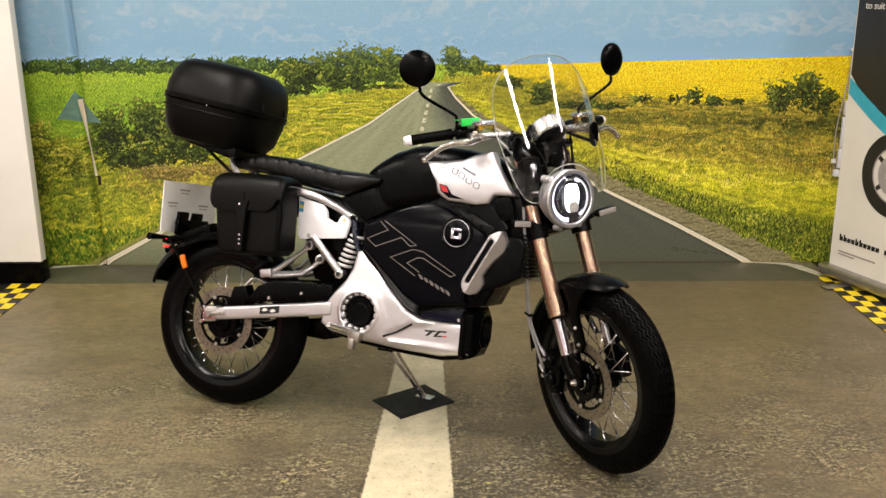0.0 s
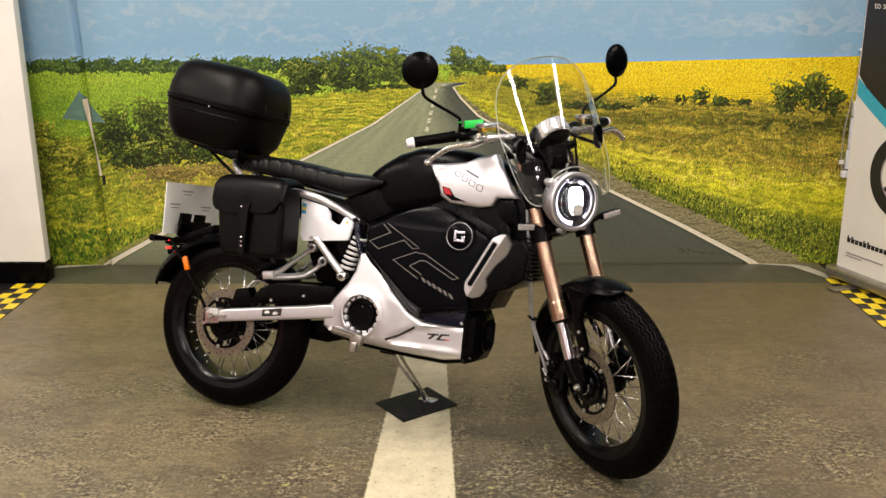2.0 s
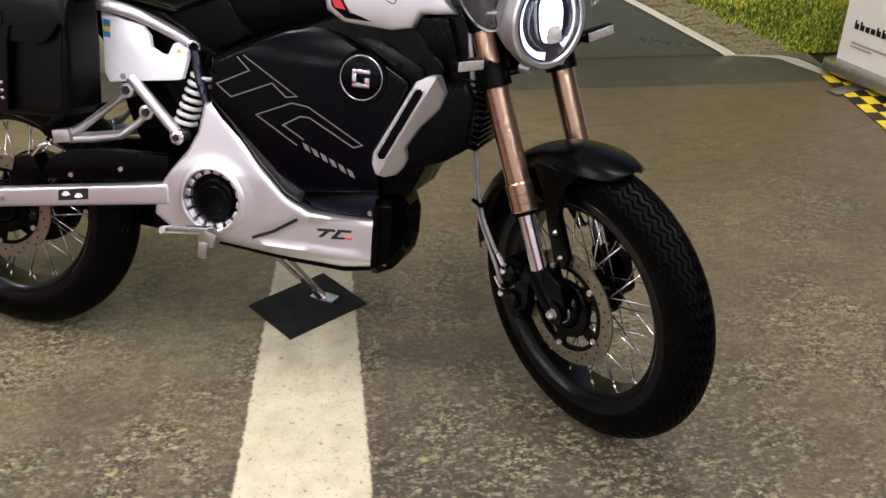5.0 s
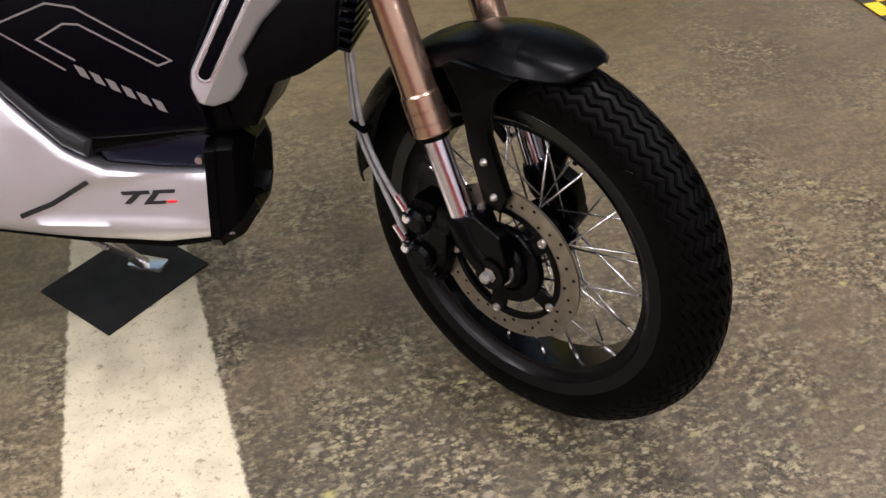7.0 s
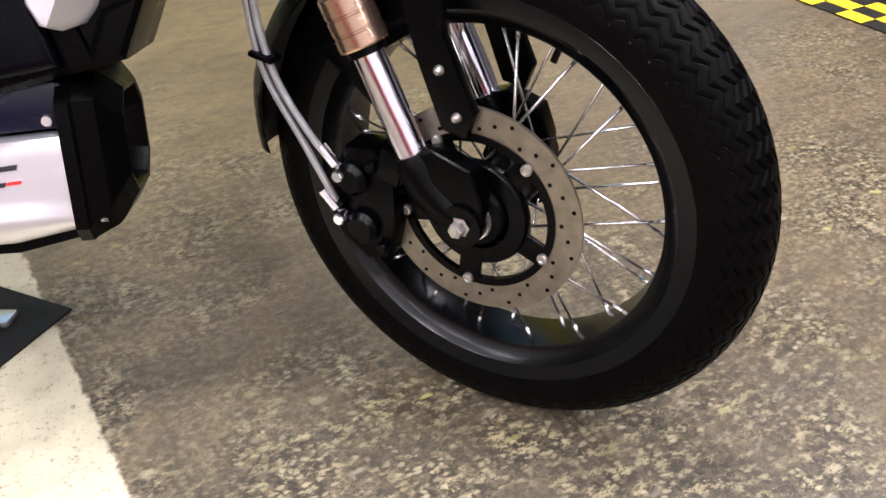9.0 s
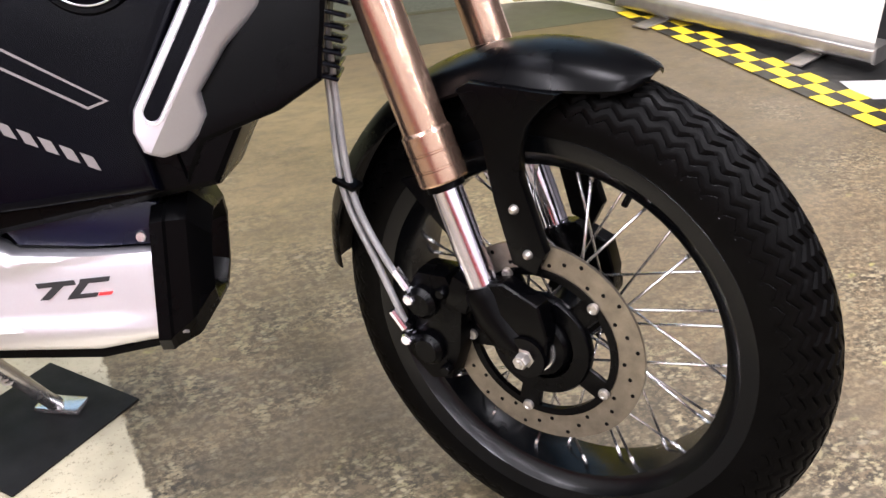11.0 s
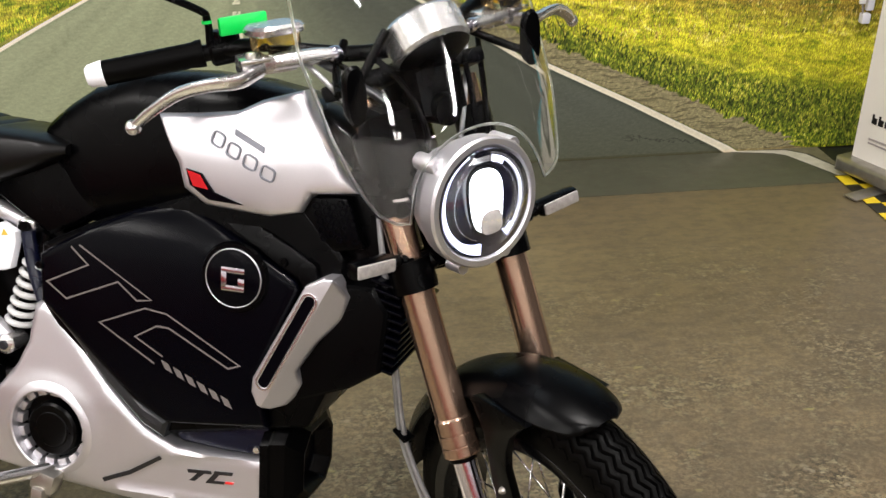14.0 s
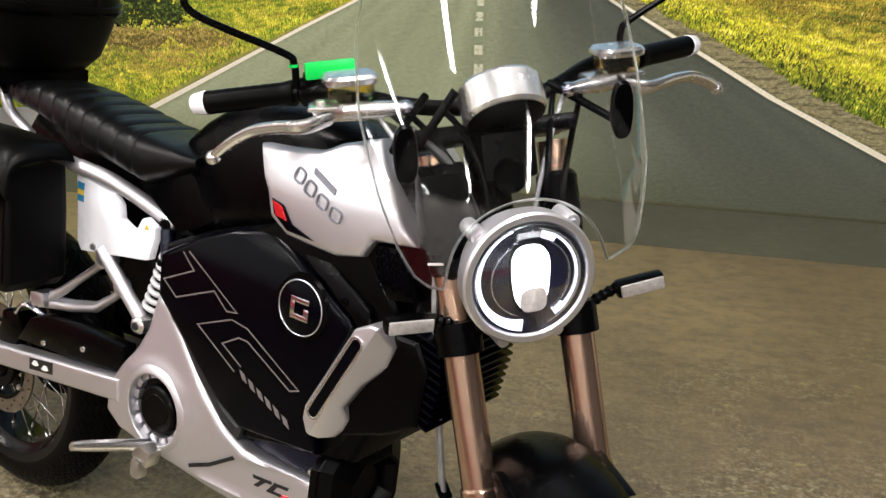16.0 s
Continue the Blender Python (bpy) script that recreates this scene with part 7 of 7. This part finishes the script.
box((0.014, 0.058, 0.05), at(-0.2295, -0.036, 0.648, 0, 8, 0), 0.004, holder)
box((0.014, 0.058, 0.05), at(-0.2295, 0.050, 0.645, 0, 8, 0), 0.004, holder)
part("plate_holder", holder, BLACK, tail, "black number plate holder")
card = part("show_plate", box((0.003, 0.33, 0.185), at(-0.272, 0.062, 0.688, 0, 0, 0), 0.0), PAPER, tail, "white card plate with printed lines")
for ry, rz in ((0.022, 0.752), (-0.046, 0.702), (0.142, 0.698)):
    part("printed_line", box((0.001, 0.06, 0.006), at(-0.2695, ry, rz)), GREYPRINT, card)
    part("printed_line", box((0.001, 0.045, 0.004), at(-0.2695, ry, rz - 0.012)), GREYPRINT, card)
part("mudguard_strut", sweep([(-0.245, -0.085, 0.575), (-0.155, -0.092, 0.47), (-0.058, -0.10, 0.342)], 0.006, 10), BLACK, bike, "black mudguard strut")
part("side_reflector", box((0.020, 0.010, 0.050), at(-0.163, -0.098, 0.497, 0, -22, 0), 0.004), AMBER, bike, "amber side reflector")

# side stand
stand = part("side_stand", sweep([(0.61, 0.05, 0.285), (0.625, 0.11, 0.225), (0.655, 0.235, 0.112), (0.662, 0.262, 0.088)], [0.013, 0.012, 0.011, 0.012], 14), ALLOY, bike, "alloy side stand folded out")
part("foot_pad", box((0.07, 0.035, 0.010), at(0.668, 0.268, 0.084, 15, 0, -15), 0.004), ALLOY, stand)
part("stand_spring", sweep([Vector((0.60, 0.045, 0.275)) + (Vector((0.637, 0.165, 0.165)) - Vector((0.60, 0.045, 0.275))) * k / 90 + Vector((0.008 * math.cos(TAU * 14 * k / 90), 0, 0.008 * math.sin(TAU * 14 * k / 90))) for k in range(91)], 0.0018, 6), STEEL, stand)
part("stand_mount", box((0.06, 0.05, 0.04), at(0.60, 0.045, 0.285), 0.006), BLACK, stand)

# -- luggage and the plate under the stand --
CASE = BIKE @ at(-0.126, 0, 0.925, 0, 9, 0)
case = thing("top_case", "black plastic top case with a rounded lid on the luggage rack", "top case", m=CASE)
def case_ring(z, a, b, e=0.62, shift=0.0):
    return [Vector((p + shift, q, z)) for p, q in oval(48, a, b, e)]
part("base_shell", loft([case_ring(z, a, b) for z, a, b in ((-0.004, 0.125, 0.12), (0.004, 0.15, 0.145), (0.04, 0.180, 0.165), (0.09, 0.188, 0.18), (0.135, 0.196, 0.187))]), CASEPLASTIC, case)
part("lid", loft([case_ring(z, a, b) for z, a, b in ((0.136, 0.198, 0.189), (0.152, 0.201, 0.192), (0.154, 0.197, 0.188), (0.19, 0.196, 0.186), (0.235, 0.186, 0.174), (0.268, 0.168, 0.153), (0.285, 0.137, 0.122), (0.292, 0.08, 0.07))]), CASEPLASTIC, case, "rounded black lid")
part("seal", loft([case_ring(z, a, b) for z, a, b in ((0.130, 0.199, 0.190), (0.137, 0.2025, 0.1935), (0.1375, 0.2025, 0.1935), (0.1378, 0.198, 0.189))]), BLACK, case, "protruding black rim")
for sgn in (-1, 1):
    groove = sweep([(x, sgn * 0.187 * (1 - abs(x / 0.203) ** 3.2) ** 0.31, 0.108 - 0.0 * x) for x in np.linspace(-0.19, 0.15, 15)], 0.003, 8)
    part("side_rib", groove, CASEPLASTIC, case)
for ry in (-0.075, 0.075):
    part("lid_rib", sweep([(0.196 - 0.080 * (k / 8) ** 2, ry * (1 - 0.25 * k / 8), 0.155 + 0.115 * k / 8) for k in range(9)], 0.004, 8), CASEPLASTIC, case)
part("stud", lathe([(0.0, 0.003), (0.003, 0.002), (0.003, -0.004)], at(0.05, -0.192, 0.132) @ Matrix.Scale(-1, 4, (0, 1, 0)), 8), CHROME, case)

bag = thing("saddlebag", "black leather saddlebag with a strapped flap hung beside the seat", "saddlebag", m=BIKE)
part("body", prism([(0.055, 0.785), (0.045, 0.70), (0.062, 0.575), (0.085, 0.552), (0.28, 0.560), (0.300, 0.58), (0.298, 0.70), (0.290, 0.785)], -0.238, -0.118, 0.016, 4), LEATHER, bag)
def flap_ring(x):
    """The lid's section at x: over the top with a wide bend, then down the front; its ends and lower corners are rounded."""
    e = min(1.0, (x - 0.026) / 0.030, (0.304 - x) / 0.034)
    drop = 1 - math.sqrt(max(0.0, 1 - (1 - e) ** 2))
    top, hem = 0.822 + 0.006 * math.sin(9 * x) - 0.026 * drop, 0.700 + 0.004 * math.cos(30 * x) + 0.040 * drop ** 0.8 + 0.060 * max(0.0, (x - 0.225) / 0.078) ** 2.2
    front = -0.2535 + 0.010 * drop
    line = [(-0.120, top - 0.006), (-0.150, top), (-0.190, top), (-0.220, top - 0.006), (-0.238, top - 0.019), (front + 0.003, top - 0.040), (front, top - 0.064)]
    line = [(p.y, p.z) for p in smooth_path([Vector((0, y, z)) for y, z in line], 4)] + [(front, 0.5 * (top - 0.064 + min(hem, top - 0.068))), (front + 0.001, min(hem, top - 0.070))]
    return [Vector((x, y, z)) for y, z in line] + [Vector((x, y + 0.006, z - (0.006 if y > -0.235 else 0.0))) for y, z in line[::-1]]


part("flap", loft([flap_ring(0.0265 + 0.277 * (0.5 - 0.5 * math.cos(math.pi * k / 26))) for k in range(27)]), LEATHER, bag, "curved leather flap", sharp=50)
part("strap", prism([(0.128, 0.735), (0.186, 0.735), (0.178, 0.70), (0.174, 0.565), (0.152, 0.565), (0.150, 0.66), (0.138, 0.70)], -0.259, -0.240, 0.002, 1), LEATHER, bag, "leather strap")
part("strap_band", prism([(0.144, 0.762), (0.166, 0.762), (0.168, 0.735), (0.144, 0.735)], -0.2565, -0.251, 0.001, 1), LEATHER, bag)
for sx, sz in ((0.154, 0.720), (0.163, 0.620), (0.164, 0.605), (0.165, 0.590)):
    part("stud", lathe([(0.0, 0.004), (0.004, 0.003), (0.005, 0.0), (0.005, -0.006)], Matrix.Translation((sx, -0.259, sz)) @ Matrix.Scale(-1, 4, (0, 1, 0)), 10), CHROME, bag, "small chrome stud")
part("stitch_edge", strip([(0.29, 0.79), (0.285, 0.58)], 0.002, -0.2385, -0.0008), BLACK, bag)

plate = part("stand_plate", box((0.232, 0.188, 0.005), Matrix.Translation((0.084, 3.203, 0.0028)) @ Matrix.Rotation(math.radians(36.0), 4, "Z"), 0.002), MAT, None)
tagged(plate, label="thin black square plate on the floor under the side stand", category="plate")
